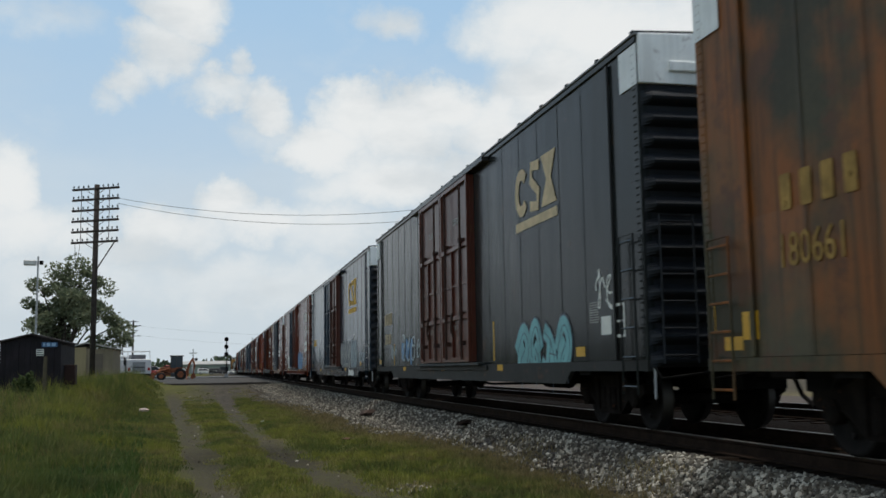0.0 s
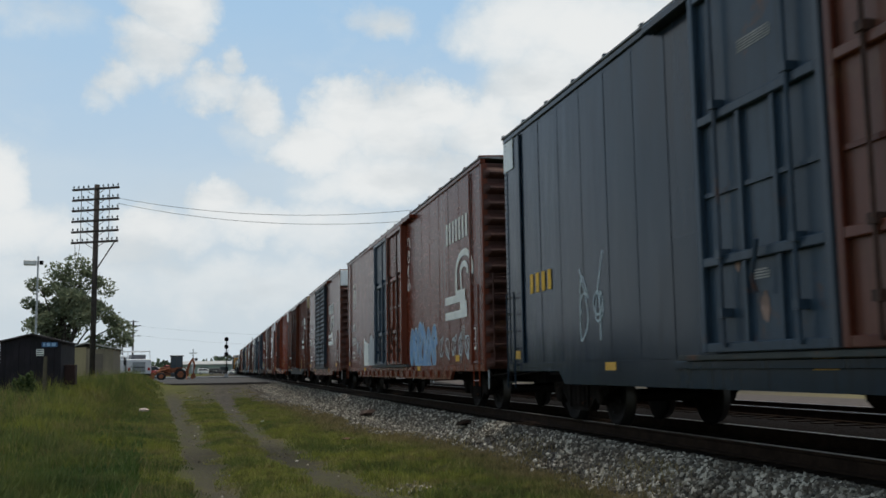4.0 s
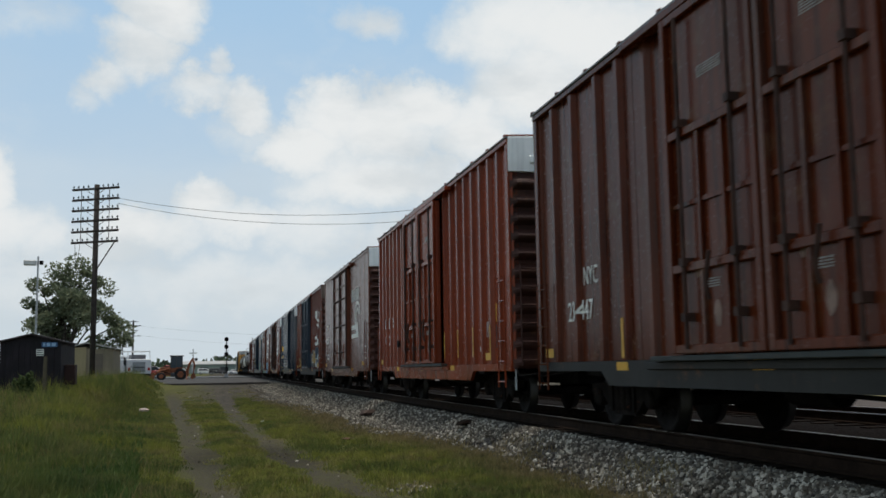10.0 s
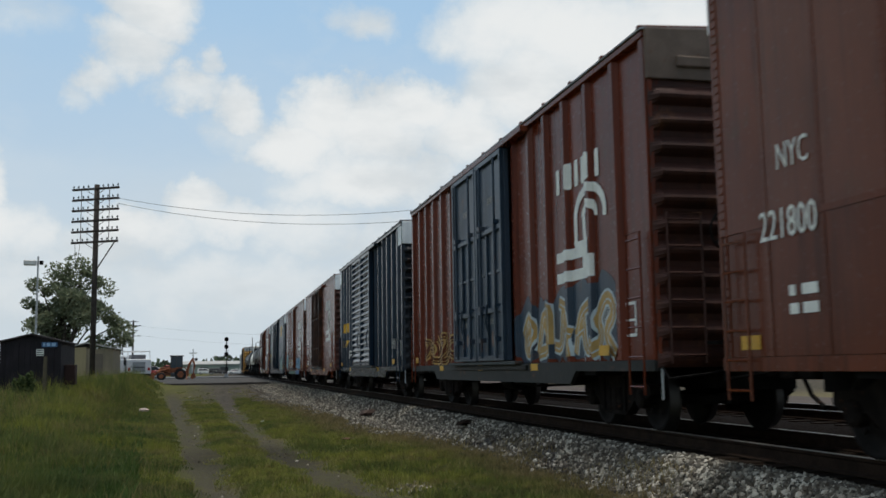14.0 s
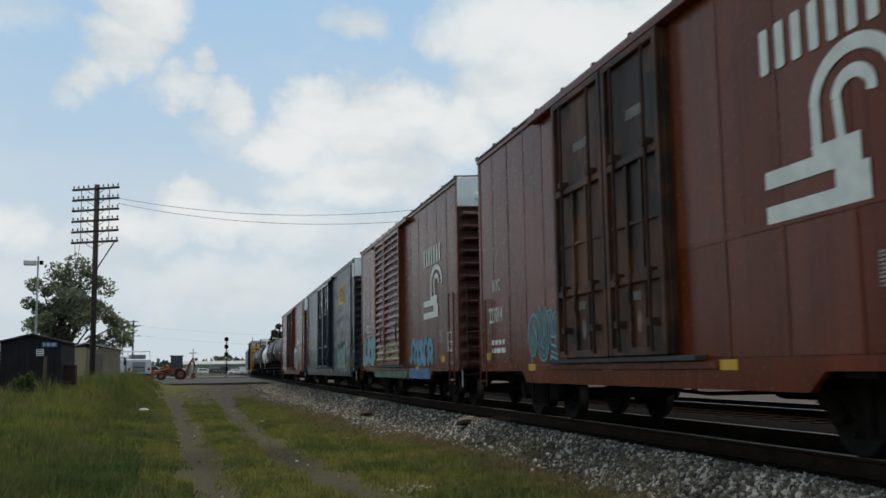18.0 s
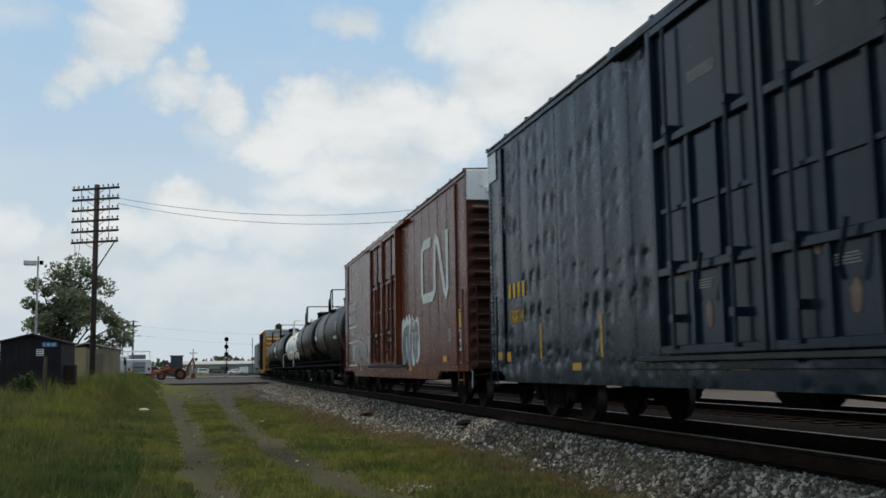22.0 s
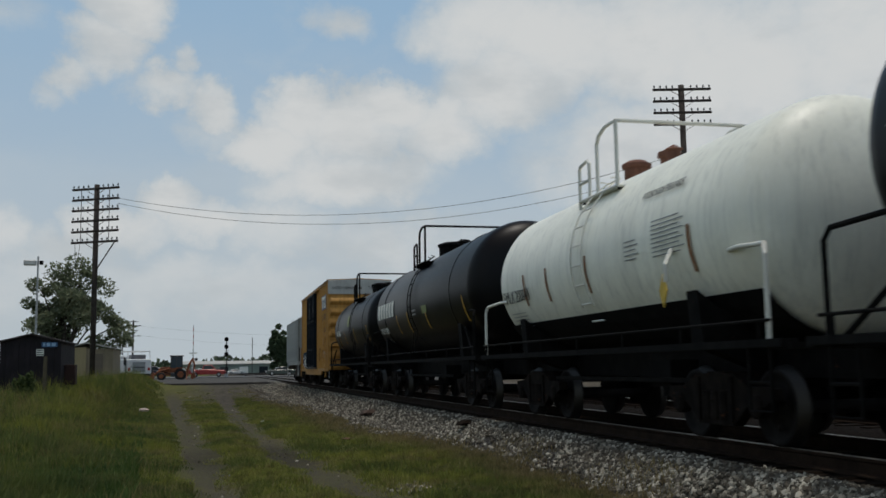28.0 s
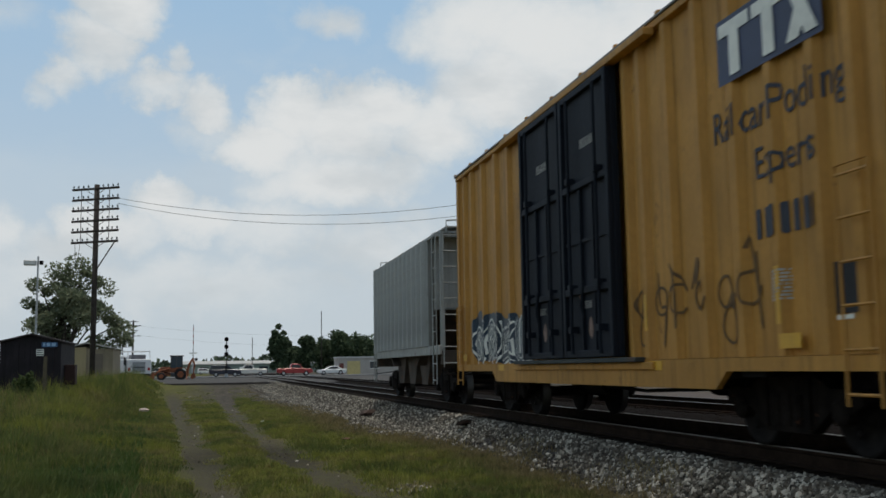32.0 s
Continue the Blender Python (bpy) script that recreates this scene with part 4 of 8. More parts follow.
def door_plug(car, L, u0, u1, z0, z1, material, x, frame, seed):
    """One sliding plug door with pressed frame, bars and lock rods."""
    rnd = random.Random(seed)
    ya, yb = L / 2 - u1, L / 2 - u0
    w = yb - ya
    d = part("door", boxes((x - 0.05, x + 0.05, ya + 0.02, yb - 0.02, z0, z1)), material, car, bevel=0.012)
    xf = x - 0.05
    for yy in (ya + 0.02, yb - 0.12):
        part("door_stile", boxes((xf - 0.075, xf, yy, yy + 0.10, z0, z1)), frame, d, bevel=0.01)
    levels = [z0 + 0.0, z0 + 0.23 * (z1 - z0), z0 + 0.62 * (z1 - z0), z1 - 0.10]
    for z in levels:
        part("door_rail", boxes((xf - 0.07, xf, ya + 0.121, yb - 0.121, z, z + 0.10)), frame, d, bevel=0.01)
    for f in (0.36, 0.62):
        part("door_bar", boxes((xf - 0.05, xf, ya + f * w - 0.03, ya + f * w + 0.03, z0 + 0.101, levels[1] - 0.001)), frame, d)
        part("door_bar", boxes((xf - 0.05, xf, ya + f * w - 0.03, ya + f * w + 0.03, levels[1] + 0.101, levels[2] - 0.001)), frame, d)
    zz = z0 + 0.42 * (z1 - z0)
    part("door_bar", boxes((xf - 0.03, xf, ya + 0.122, yb - 0.122, zz, zz + 0.05)), frame, d)
    rods = frame if frame in DARK_PAINTS else M_GRIME
    for f in (0.22, 0.78):
        part("lock_rod", tubes([(xf - 0.09, ya + f * w, z0 + 0.05), (xf - 0.09, ya + f * w, z1 - 0.1)], r=0.024), rods, d)
        for z in (z0 + 0.35, z0 + 0.95, z0 + 2.5):
            part("rod_bracket", boxes((xf - 0.125, xf - 0.001, ya + f * w - 0.05, ya + f * w + 0.05, z, z + 0.09)), rods, d)
    part("door_handle", tubes([(xf - 0.1, ya + 0.5 * w, z0 + 0.55), (xf - 0.14, ya + 0.5 * w, z0 + 0.7), (xf - 0.14, ya + 0.45 * w, z0 + 1.05)], r=0.025), rods, d, "worn door lever")
    stencil_lines(d, L, xf, u0 + 0.38 * w, u0 + 0.64 * w, z0 + 0.80 * (z1 - z0), 5, 0.016, M_STENCIL, seed)
    stencil_lines(d, L, xf, u0 + 0.40 * w, u0 + 0.54 * w, z0 + 0.20 * (z1 - z0), 4, 0.016, M_STENCIL, seed + 1)
    decal("worn_patch", surface("scuffed_primer", (0.24, 0.16, 0.125), 0.75, var=0.3, scale=6, chip=0.35), d, L, xf, [blob(rnd, u0 + 0.5 * w, z0 + 0.42, 0.16, 0.3), blob(rnd, u0 + 0.3 * w, z0 + 0.9, 0.1, 0.2)], "scuffed pale patch")
    return d


def door_louvre(car, L, u0, u1, z0, z1, material, x, frame, seed):
    """One sliding door of horizontal pressed ribs."""
    ya, yb = L / 2 - u1, L / 2 - u0
    d = part("door", boxes((x - 0.03, x + 0.05, ya + 0.02, yb - 0.02, z0, z1)), material, car)
    k = 18
    h = (z1 - z0 - 0.2) / k
    bm = bmesh.new()
    for i in range(k):
        z = z0 + 0.1 + i * h
        prism(bm, [(x - 0.03, z), (x - 0.095, z + 0.10 * h), (x - 0.095, z + 0.3 * h), (x - 0.03, z + 0.85 * h)], 1, ya + 0.10, yb - 0.10)
    part("door_ribs", bm, material, d, "pressed horizontal door ribs")
    for yy in (ya + 0.02, yb - 0.10):
        part("door_stile", boxes((x - 0.10, x - 0.03, yy, yy + 0.08, z0, z1)), frame, d)
    for z in (z0, z1 - 0.09):
        part("door_rail", boxes((x - 0.09, x - 0.03, ya + 0.101, yb - 0.101, z, z + 0.09)), frame, d)
    part("door_handle", tubes([(x - 0.12, ya + 0.3, z0 + 0.6), (x - 0.15, ya + 0.3, z0 + 0.9), (x - 0.12, ya + 0.3, z0 + 1.2)], r=0.022), frame, d)
    return d


def door_panel(car, L, u0, u1, z0, z1, material, x, frame, seed):
    """One sliding door of a few broad pressed panels between horizontal beads."""
    ya, yb = L / 2 - u1, L / 2 - u0
    d = part("door", boxes((x - 0.04, x + 0.05, ya + 0.02, yb - 0.02, z0, z1)), material, car)
    for i in range(8):
        z = z0 + i * (z1 - z0 - 0.06) / 7
        part("door_bead", boxes((x - 0.085, x - 0.04, ya + 0.101, yb - 0.101, z, z + 0.06)), M_GRIME if i % 2 else frame, d, bevel=0.012)
    for yy in (ya + 0.02, yb - 0.10):
        part("door_stile", boxes((x - 0.10, x - 0.04, yy, yy + 0.08, z0, z1)), M_GRIME, d)
    part("door_handle", tubes([(x - 0.12, ya + 0.35, z0 + 0.3), (x - 0.15, ya + 0.35, z0 + 0.6), (x - 0.12, ya + 0.35, z0 + 0.9)], r=0.022), frame, d)
    return d


DOORS = {"plug": door_plug, "louvre": door_louvre, "panel": door_panel}
ZB, ZT = 0.95, 4.96     # foot and head of the side sheets above the rail


def ribbed_end(name, L, sy, W, z0, z1, ribs, depth, material, car):
    """Pressed steel end with rounded horizontal corrugations."""
    rows_ = []
    k = ribs * 8
    for i in range(k + 1):
        f = i / k
        ph = (f * ribs) % 1.0
        rows_.append((z0 + f * (z1 - z0), depth * max(0.0, math.sin(math.pi * min(1, ph / 0.72)))) if ph < 0.72 else (z0 + f * (z1 - z0), 0.0))
    bm = bmesh.new()
    prev = None
    for z, d in rows_:
        line = [bm.verts.new((x, sy * (L / 2 + (d if abs(x) < W - 0.05 else 0.0)), z)) for x in (-W, -W + 0.12, W - 0.12, W)]
        if prev:
            for a in range(3):
                bm.faces.new((prev[a], prev[a + 1], line[a + 1], line[a]))
        prev = line
    bmesh.ops.recalc_face_normals(bm, faces=bm.faces[:])
    # backing gives the end its thickness
    box(bm, -W, W, min(sy * (L / 2 - 0.02), sy * (L / 2 - 0.08)), max(sy * (L / 2 - 0.02), sy * (L / 2 - 0.08)), z0, z1)
    return part(name, bm, material, car, smooth=False)


def rivets(car, L, x, columns, material):
    """Columns of rivet heads on the sheets, at distances u from the far end."""
    verts, faces = [], []
    for u in columns:
        corner = u < 0.2 or u > L - 0.2
        r, x0 = (0.014, x - 0.0125) if corner else (0.006, x - 0.0055)
        for i in range(44):
            y, z, o = L / 2 - u, ZB + 0.07 + i * (ZT - ZB - 0.12) / 43, len(verts)
            verts += [(x0, y - r, z - r), (x0, y + r, z - r), (x0, y + r, z + r), (x0, y - r, z + r), (x0 - r, y, z)]
            faces += [(o, o + 1, o + 4), (o + 1, o + 2, o + 4), (o + 2, o + 3, o + 4), (o + 3, o, o + 4)]
    return tagged(raw("rivets", verts, faces, material, car), kind="stuff")


def boxcar(label, L, gap, body, doors, door_style="plug", posts=None, ends="ribbed", cap="white", sill=None, end_mat=None, roof_over=0.0, ladder_h=2.45, frame=None, group="cars of the freight train", door_mats=None, seed=1, side_patch=False, sill_in=2.7):
    """posts: None for a smooth riveted side, or the u positions of outside posts."""
    car = thing("boxcar", label, "boxcar", group=group)
    W = 1.5
    x = -W
    if posts:
        POSTED.append((car, L, posts))
    sill = sill or body
    end_mat = end_mat or (M_END_SHADE_DARK if body in DARK_PAINTS else M_END_SHADE)
    rnd = random.Random(seed)
    u0, um, u1 = doors
    # side sheets, near side
    cuts = [0.0]
    for a, b in ((0.0, u0), (u1, L)):
        k = max(2, round((b - a) / (1.25 if posts else 1.0)))
        cuts += [a + (b - a) * i / k for i in range(k + 1)]
    inset = 0.07 if posts else 0.0
    splice = 2.1 + rnd.uniform(-0.1, 0.25)
    for a, b in zip(cuts[1:], cuts[2:]):
        if a >= u0 - 1e-6 and b <= u1 + 1e-6:
            continue
        bulge = rnd.uniform(-0.0015, 0.0015)
        if posts:
            part("side_panel", boxes((x + inset + bulge, x + inset + 0.06, L / 2 - b + 0.006, L / 2 - a - 0.006, ZB, ZT)), body, car)
        else:
            part("side_panel", boxes((x + bulge, x + 0.06, L / 2 - b + 0.0006, L / 2 - a - 0.0006, splice + (0.003 if L < 16 else 0.0), ZT)), body, car)
            part("side_panel", boxes((x + (0.003 if L < 16 else 0.0) + bulge, x + 0.06, L / 2 - b + 0.0006, L / 2 - a - 0.0006, ZB, splice)), body, car)
    part("side_backing", boxes((x + 0.0605 + inset, x + 0.10 + inset, -L / 2, L / 2, ZB, ZT)), body, car)
    part("far_side", boxes((W - 0.06, W, -L / 2, L / 2, ZB - 0.3, ZT)), body, car)
    if posts:
        pm = bmesh.new()
        prism(pm, [(0.0, -0.11), (-0.075, -0.055), (-0.075, 0.055), (0.0, 0.11)], 2, ZB, ZT)
        pmesh = bpy.data.meshes.new("side_post")
        pm.to_mesh(pmesh)
        pm.free()
        pmesh.materials.append(body)
        for p in posts:
            o = link("side_post", pmesh, None, car)
            o.location = (x + inset, L / 2 - p, 0)
    else:
        for a in cuts[1:]:
            if u0 + 0.05 < a < u1 - 0.05 or a < 0.05 or a > L - 0.05:
                continue
            part("seam_strip", boxes((x - 0.0055, x - 0.0045, L / 2 - a - 0.03, L / 2 - a + 0.03, ZB, ZT)), body, car)
        for a, b in ((0.0, u0), (u1, L)):
            if L < 16:
                part("splice_strip", boxes((x - 0.0075, x - 0.006, L / 2 - b + 0.17, L / 2 - a - 0.17, splice - 0.03, splice + 0.03)), body, car)
        rivets(car, L, x, [a + d for a in cuts[1:] for d in (-0.018, 0.018) if L < 16 and 0.2 < a < L - 0.2 and not u0 - 0.05 < a < u1 + 0.05] + [0.08, L - 0.08, 0.13, L - 0.13], body)
    # corner posts, top chord and side sill
    for sy in (-1, 1):
        part("corner_post", boxes((x - 0.012, x + 0.12, min(sy * L / 2, sy * (L / 2 - 0.16)), max(sy * L / 2, sy * (L / 2 - 0.16)), ZB - 0.02, ZT)), body, car, bevel=0.012)
    if L > 16:
        for u in (0.95, L - 0.95):
            part("corner_bay_post", boxes((x - 0.045, x - 0.012, L / 2 - u - 0.04, L / 2 - u + 0.04, ZB, ZT - 0.02)), body, car, bevel=0.012)
        for k in range(17 if cap is None else 0):
            y = -L / 2 + 3.2 + k * (L - 6.4) / 16
            part("sill_stiffener", boxes((x - 0.055, x - 0.021, y - 0.02, y + 0.02, 0.66, ZB - 0.125)), sill, car)
    part("top_chord", boxes((x - 0.03, x + 0.08, -L / 2, L / 2, ZT, ZT + 0.09)), body, car, bevel=0.01)
    bm = bmesh.new()
    prism(bm, [(-L / 2 + 0.0, ZB - 0.005), (-L / 2, ZB - 0.14), (-L / 2 + sill_in, ZB - 0.14), (-L / 2 + sill_in + 0.25, 0.62), (L / 2 - sill_in - 0.25, 0.62), (L / 2 - sill_in, ZB - 0.14), (L / 2, ZB - 0.14), (L / 2, ZB - 0.005)], 0, x - 0.02, x + 0.05)
    part("side_sill", bm, sill, car)
    part("sill_flange", boxes((x - 0.06, x - 0.021, L / 2 - u1 - 0.9, L / 2 - u0 + 0.9, ZB - 0.12, ZB - 0.03)), sill, car, bevel=0.008)
    # doors and rails
    style = DOORS[door_style]
    dm = door_mats or (body, body)
    fr = frame or dm
    if not isinstance(fr, tuple):
        fr = (fr, fr)
    xd = x - 0.045
    style(car, L, u0, um - 0.01, ZB + 0.05, ZT - 0.10, dm[0], xd, fr[0], seed * 7)
    style(car, L, um + 0.01, u1, ZB + 0.05, ZT - 0.10, dm[1], xd, fr[1], seed * 7 + 3)
    part("door_track", boxes((x - 0.15, x - 0.005, L / 2 - u1 - 0.6, L / 2 - u0 + 0.6, ZB - 0.025, ZB + 0.035)), M_TRACK, car, bevel=0.008)
    part("door_header", boxes((x - 0.15, x - 0.005, L / 2 - u1 - 1.2, L / 2 - u0 + 1.2, ZT - 0.08, ZT + 0.015)), body, car, bevel=0.008)
    # roof with cross ribs
    bm = bmesh.new()
    prism(bm, [(-W - 0.05, ZT + 0.092), (-W - 0.05, ZT + 0.12), (0, ZT + 0.19), (W + 0.05, ZT + 0.12), (W + 0.05, ZT + 0.092)], 1, -L / 2 - 0.03, L / 2 + 0.03)
    roof = part("roof", bm, surface("galvanised_roof", (0.20, 0.20, 0.195), 0.6, 0.3, var=0.25, rust=0.5), car, "dull weathered metal roof")
    bm = bmesh.new()
    k = int(L / 1.2)
    for i in range(k + 1):
        y = -L / 2 + 0.05 + i * (L - 0.1) / k
        prism(bm, [(-W - 0.055, ZT + 0.118), (-W - 0.055, ZT + 0.155), (0, ZT + 0.225), (W + 0.055, ZT + 0.155), (W + 0.055, ZT + 0.118)], 1, y - 0.04, y + 0.04)
    part("roof_ribs", bm, body, roof)
    # ends
    zc = 4.42 if cap else ZT
    for sy in (-1, 1):
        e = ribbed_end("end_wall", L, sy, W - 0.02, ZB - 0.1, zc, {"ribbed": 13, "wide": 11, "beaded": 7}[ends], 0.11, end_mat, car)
        if cap:
            cm = M_WHITE if cap == "white" else cap
            bm = bmesh.new()
            prism(bm, [(-W, zc + 0.002), (W, zc + 0.002), (W, ZT + 0.11), (0, ZT + 0.165), (-W, ZT + 0.11)], 1, min(sy * (L / 2 - 0.05), sy * (L / 2 + 0.05)), max(sy * (L / 2 - 0.05), sy * (L / 2 + 0.05)))
            c = part("end_cap", bm, cm, e, "painted excess-height panel", bevel=0.01)
            if ends != "beaded":
                part("cap_bead", boxes((-W + 0.4, W - 0.4, min(sy * (L / 2 + 0.051), sy * (L / 2 + 0.09)), max(sy * (L / 2 + 0.051), sy * (L / 2 + 0.09)), zc + 0.16, zc + 0.3)), cm, e, bevel=0.015)
            if side_patch:
                part("cap_side", boxes((x - 0.02, x - 0.0135, min(sy * (L / 2 - 0.0), sy * (L / 2 - 0.55)), max(sy * (L / 2), sy * (L / 2 - 0.55)), zc, ZT - 0.01)), cm, e)
    # ladders and grabs at both ends of the near side
    part("end_platform", boxes((-0.9, 0.9, -L / 2 - 0.42, -L / 2 - 0.1, 1.12, 1.16)), M_BLACK, car)
    for sy, tall in ((-1, ladder_h), (1, 2.1)):
        ya, yb = sy * (L / 2 - 0.18), sy * (L / 2 - 0.62)
        ladder(car, "side_ladder", x - 0.075, ya, yb, 0.62, tall, 6, body)
        ladder(car, "end_ladder", sy * (L / 2 + 0.13), -1.35, -0.9, 1.0, tall + 0.2, 6, end_mat, "x")
    hand_wheel(car, -0.55, -L / 2 - 0.22, 2.5, M_BLACK)
    underframe(car, L, ZB, W)
    running_gear(car, L, 2.35)
    couplers(car, L, gap)
    for u in (0.35, L * 0.22, L * 0.45, L * 0.68, L * 0.88):
        decal("yellow_reflector", M_DECAL_Y, car, L, x - (0.02 if 2.9 < u < L - 2.9 else 0.0), [rect(u, u + 0.36, 0.82, 0.93) if 2.9 < u < L - 2.9 else rect(u, u + 0.36, 1.02, 1.16)])
    decal("notice_plate", M_DECAL_W, car, L, x + inset, [rect(L - 1.05, L - 1.01, 1.25, 1.7), rect(L - 0.71, L - 0.67, 1.25, 1.7), rect(L - 1.01, L - 0.71, 1.66, 1.7), rect(L - 1.01, L - 0.71, 1.25, 1.29), rect(L - 1.01, L - 0.71, 1.45, 1.48)], "white outlined data box")
    stencil_lines(car, L, x + inset, L - 1.9, L - 1.55, 1.75, 9, 0.020, M_STENCIL, seed)
    return car


def oxide(name, col, seed, streak=0.45, rust=0.35, var=0.14):
    return surface(name, (col[0] * 0.98, col[1] * 0.78, col[2] * 0.46), 0.26, var=var, gloss=0.13, scale=0.9, fine=14, streak=streak + 0.2, rust=rust, seed=seed, bump=0.02, tone=0.22)


def tank_car(label, L, gap, r, zc, shell_mat, frame_mat, rail_mat, band=None, group="cars of the freight train", seed=1, deck_u=5.4, lower=None):
    """A tank car; L is the length over the heads of the shell."""
    car = thing("tank_car", label, "tank car", group=group)
    prof = [(-L / 2 + 0.62 * (1 - math.cos(math.pi / 2 * i / 8)), r * math.sin(math.pi / 2 * i / 8)) for i in range(9)]
    prof += [(0.0, r + 0.015)] + [(-a, b) for a, b in prof[::-1]]
    shell = part("tank_shell", lathe(bmesh.new(), prof, (0, 0, zc), 1, 56), shell_mat, car, smooth=True)
    for y in () if lower else (-L * 0.33, L * 0.03, L * 0.34):
        bm = bmesh.new()
        lathe(bm, [(y - 0.05, r + 0.012), (y - 0.03, r + 0.020), (y + 0.03, r + 0.020), (y + 0.05, r + 0.012)], (0, 0, zc), 1, 48)
        part("seam_band", bm, shell_mat, shell)
    if lower:
        verts, faces = [], []
        for y in (-L / 2 + 0.5, L / 2 - 0.5):
            for i in range(13):
                a = radians(216 + 108 * i / 12)
                verts.append(((r + 0.026) * math.cos(a), y, zc + (r + 0.026) * math.sin(a)))
        for i in range(12):
            faces.append((i, i + 1, 14 + i, 13 + i))
        raw("painted_belly", verts, faces, lower, shell, "black painted belly of the tank")
    # frame: sills, saddles, running boards
    bm = bmesh.new()
    box(bm, -0.32, 0.32, -L / 2 - 0.45, L / 2 + 0.45, 0.72, 1.08)
    for sy in (-1, 1):
        y = sy * (L / 2 - 1.75)
        prism(bm, [(-1.25, 1.1), (-0.5, 0.8), (0.5, 0.8), (1.25, 1.1), (1.3, zc - r * 0.55), (1.05, zc - r * 0.7), (0, zc - r * 1.0), (-1.05, zc - r * 0.7), (-1.3, zc - r * 0.55)], 1, y - 0.14, y + 0.14)
        e = sy * (L / 2 + 0.1)
        box(bm, -1.45, 1.45, min(e, e + sy * 0.38), max(e, e + sy * 0.38), 1.02, 1.08)
    part("tank_frame", bm, frame_mat, car, "grimy black tank frame with saddles")
    for sx in (-1, 1):
        part("side_board", boxes((sx * 1.42 - 0.09, sx * 1.42 + 0.09, -L / 2 - 0.4, L / 2 + 0.4, 1.04, 1.12)), frame_mat, car)
        part("side_handrail", tubes([(sx * 1.5, -L / 2 - 0.2, 1.3), (sx * 1.5, L / 2 + 0.2, 1.3)], *[[(sx * 1.5, y, 1.1), (sx * 1.5, y, 1.3)] for y in np.linspace(-L / 2, L / 2, 7)], r=0.018), frame_mat, car)
        for sy in (-1, 1):
            ya, yb = sy * (L / 2 + 0.12), sy * (L / 2 - 0.55)
            part("grab_rail", tubes([(sx * 1.46, ya, 1.05), (sx * 1.46, ya, 1.95), (sx * 1.43, ya - sy * 0.06, 2.06), (sx * 1.36, yb, 2.1), (sx * 1.3, yb - sy * 0.3, 2.1)], r=0.027, sides=8), rail_mat, car)
            part("step", tubes([(sx * 1.46, ya, 1.05), (sx * 1.46, ya, 0.42), (sx * 1.46, ya - sy * 0.4, 0.42), (sx * 1.46, ya - sy * 0.4, 1.05)], [(sx * 1.46, ya, 0.7), (sx * 1.46, ya - sy * 0.4, 0.7)], r=0.018), frame_mat, car)
        for sy in () if lower else (-1, 1):
            part("diagonal_brace", tubes([(sx * 1.42, sy * (L / 2 - 0.05), 1.1), (sx * 1.36, sy * (L / 2 - 1.0), 1.75)], r=0.03), rail_mat, car)
    # top fittings
    ye = L / 2 - deck_u          # far edge of the deck
    yd = ye + 0.1
    top = zc + r
    fit = frame_mat if not lower else surface("rusty_valve_red", (0.16, 0.07, 0.045), 0.8, var=0.3, rust=0.6)
    mr = 0.42 if not lower else 0.20
    part("manway", lathe(bmesh.new(), [(top - 0.12, mr), (top + 0.24, mr), (top + 0.26, mr + 0.04), (top + 0.32, mr + 0.04), (top + 0.38, mr * 0.7), (top + 0.40, 0.0)], (0, yd, 0), 2, 20), fit, car, "bolted manway housing", smooth=False)
    part("valve", lathe(bmesh.new(), [(top - 0.05, 0.12), (top + 0.22, 0.12), (top + 0.25, 0.17), (top + 0.33, 0.15), (top + 0.36, 0.0)], (0.1, yd - 0.95, 0), 2, 12), fit, car)
    part("valve", lathe(bmesh.new(), [(top - 0.05, 0.10), (top + 0.15, 0.10), (top + 0.18, 0.14), (top + 0.26, 0.0)], (-0.2, yd - 1.75, 0), 2, 12), fit, car)
    pw = 1.0 if lower else 1.15
    deck, h, yn = top - 0.36, top + 0.62, ye - 1.5
    part("top_platform", boxes((-pw - 0.06, -0.5, yn, ye, deck, deck + 0.035), (0.5, pw + 0.06, yn, ye, deck, deck + 0.035)), rail_mat, car, bevel=0.01)
    part("platform_bracket", tubes(*[[(sx * pw, y, deck), (sx * 0.9, y, zc + r * 0.72)] for sx in (-1, 1) for y in (yn + 0.05, ye - 0.05)], r=0.03), frame_mat, car)
    for sx in (-1, 1):
        q = sx * (pw + 0.03)
        part("platform_rail", tubes([(q, ye - 0.75, deck), (q, ye - 0.75, h - 0.2), (q, ye - 0.85, h - 0.08), (q, ye - 1.1, h), (q, yn, h), (q * 0.2, yn, h), (0, yn, h)], [(q, yn, deck), (q, yn, h)], r=0.03, sides=8), rail_mat, car)
        part("platform_step_rail", tubes([(q, ye, deck - 0.1), (q, ye, h - 0.45), (q, ye - 0.05, h - 0.4), (q, ye - 0.35, h - 0.36), (q, ye - 0.42, h - 0.42), (q, ye - 0.42, deck)], [(q, ye, deck + 0.3), (q, ye - 0.42, deck + 0.3)], r=0.028, sides=8), rail_mat, car)
    # side ladder following the shell
    lines = []
    ym = ye - 0.75
    for yy in (ym - 0.22, ym + 0.22):
        lines.append([((-r - 0.09) * math.cos(radians(a)), yy, zc + (r + 0.09) * math.sin(radians(a))) for a in range(-30, 66, 8)] + [(-0.9, yy, top - 0.12)])
        if not lower:
            lines[-1].insert(0, (-r - 0.05, yy, 0.75))
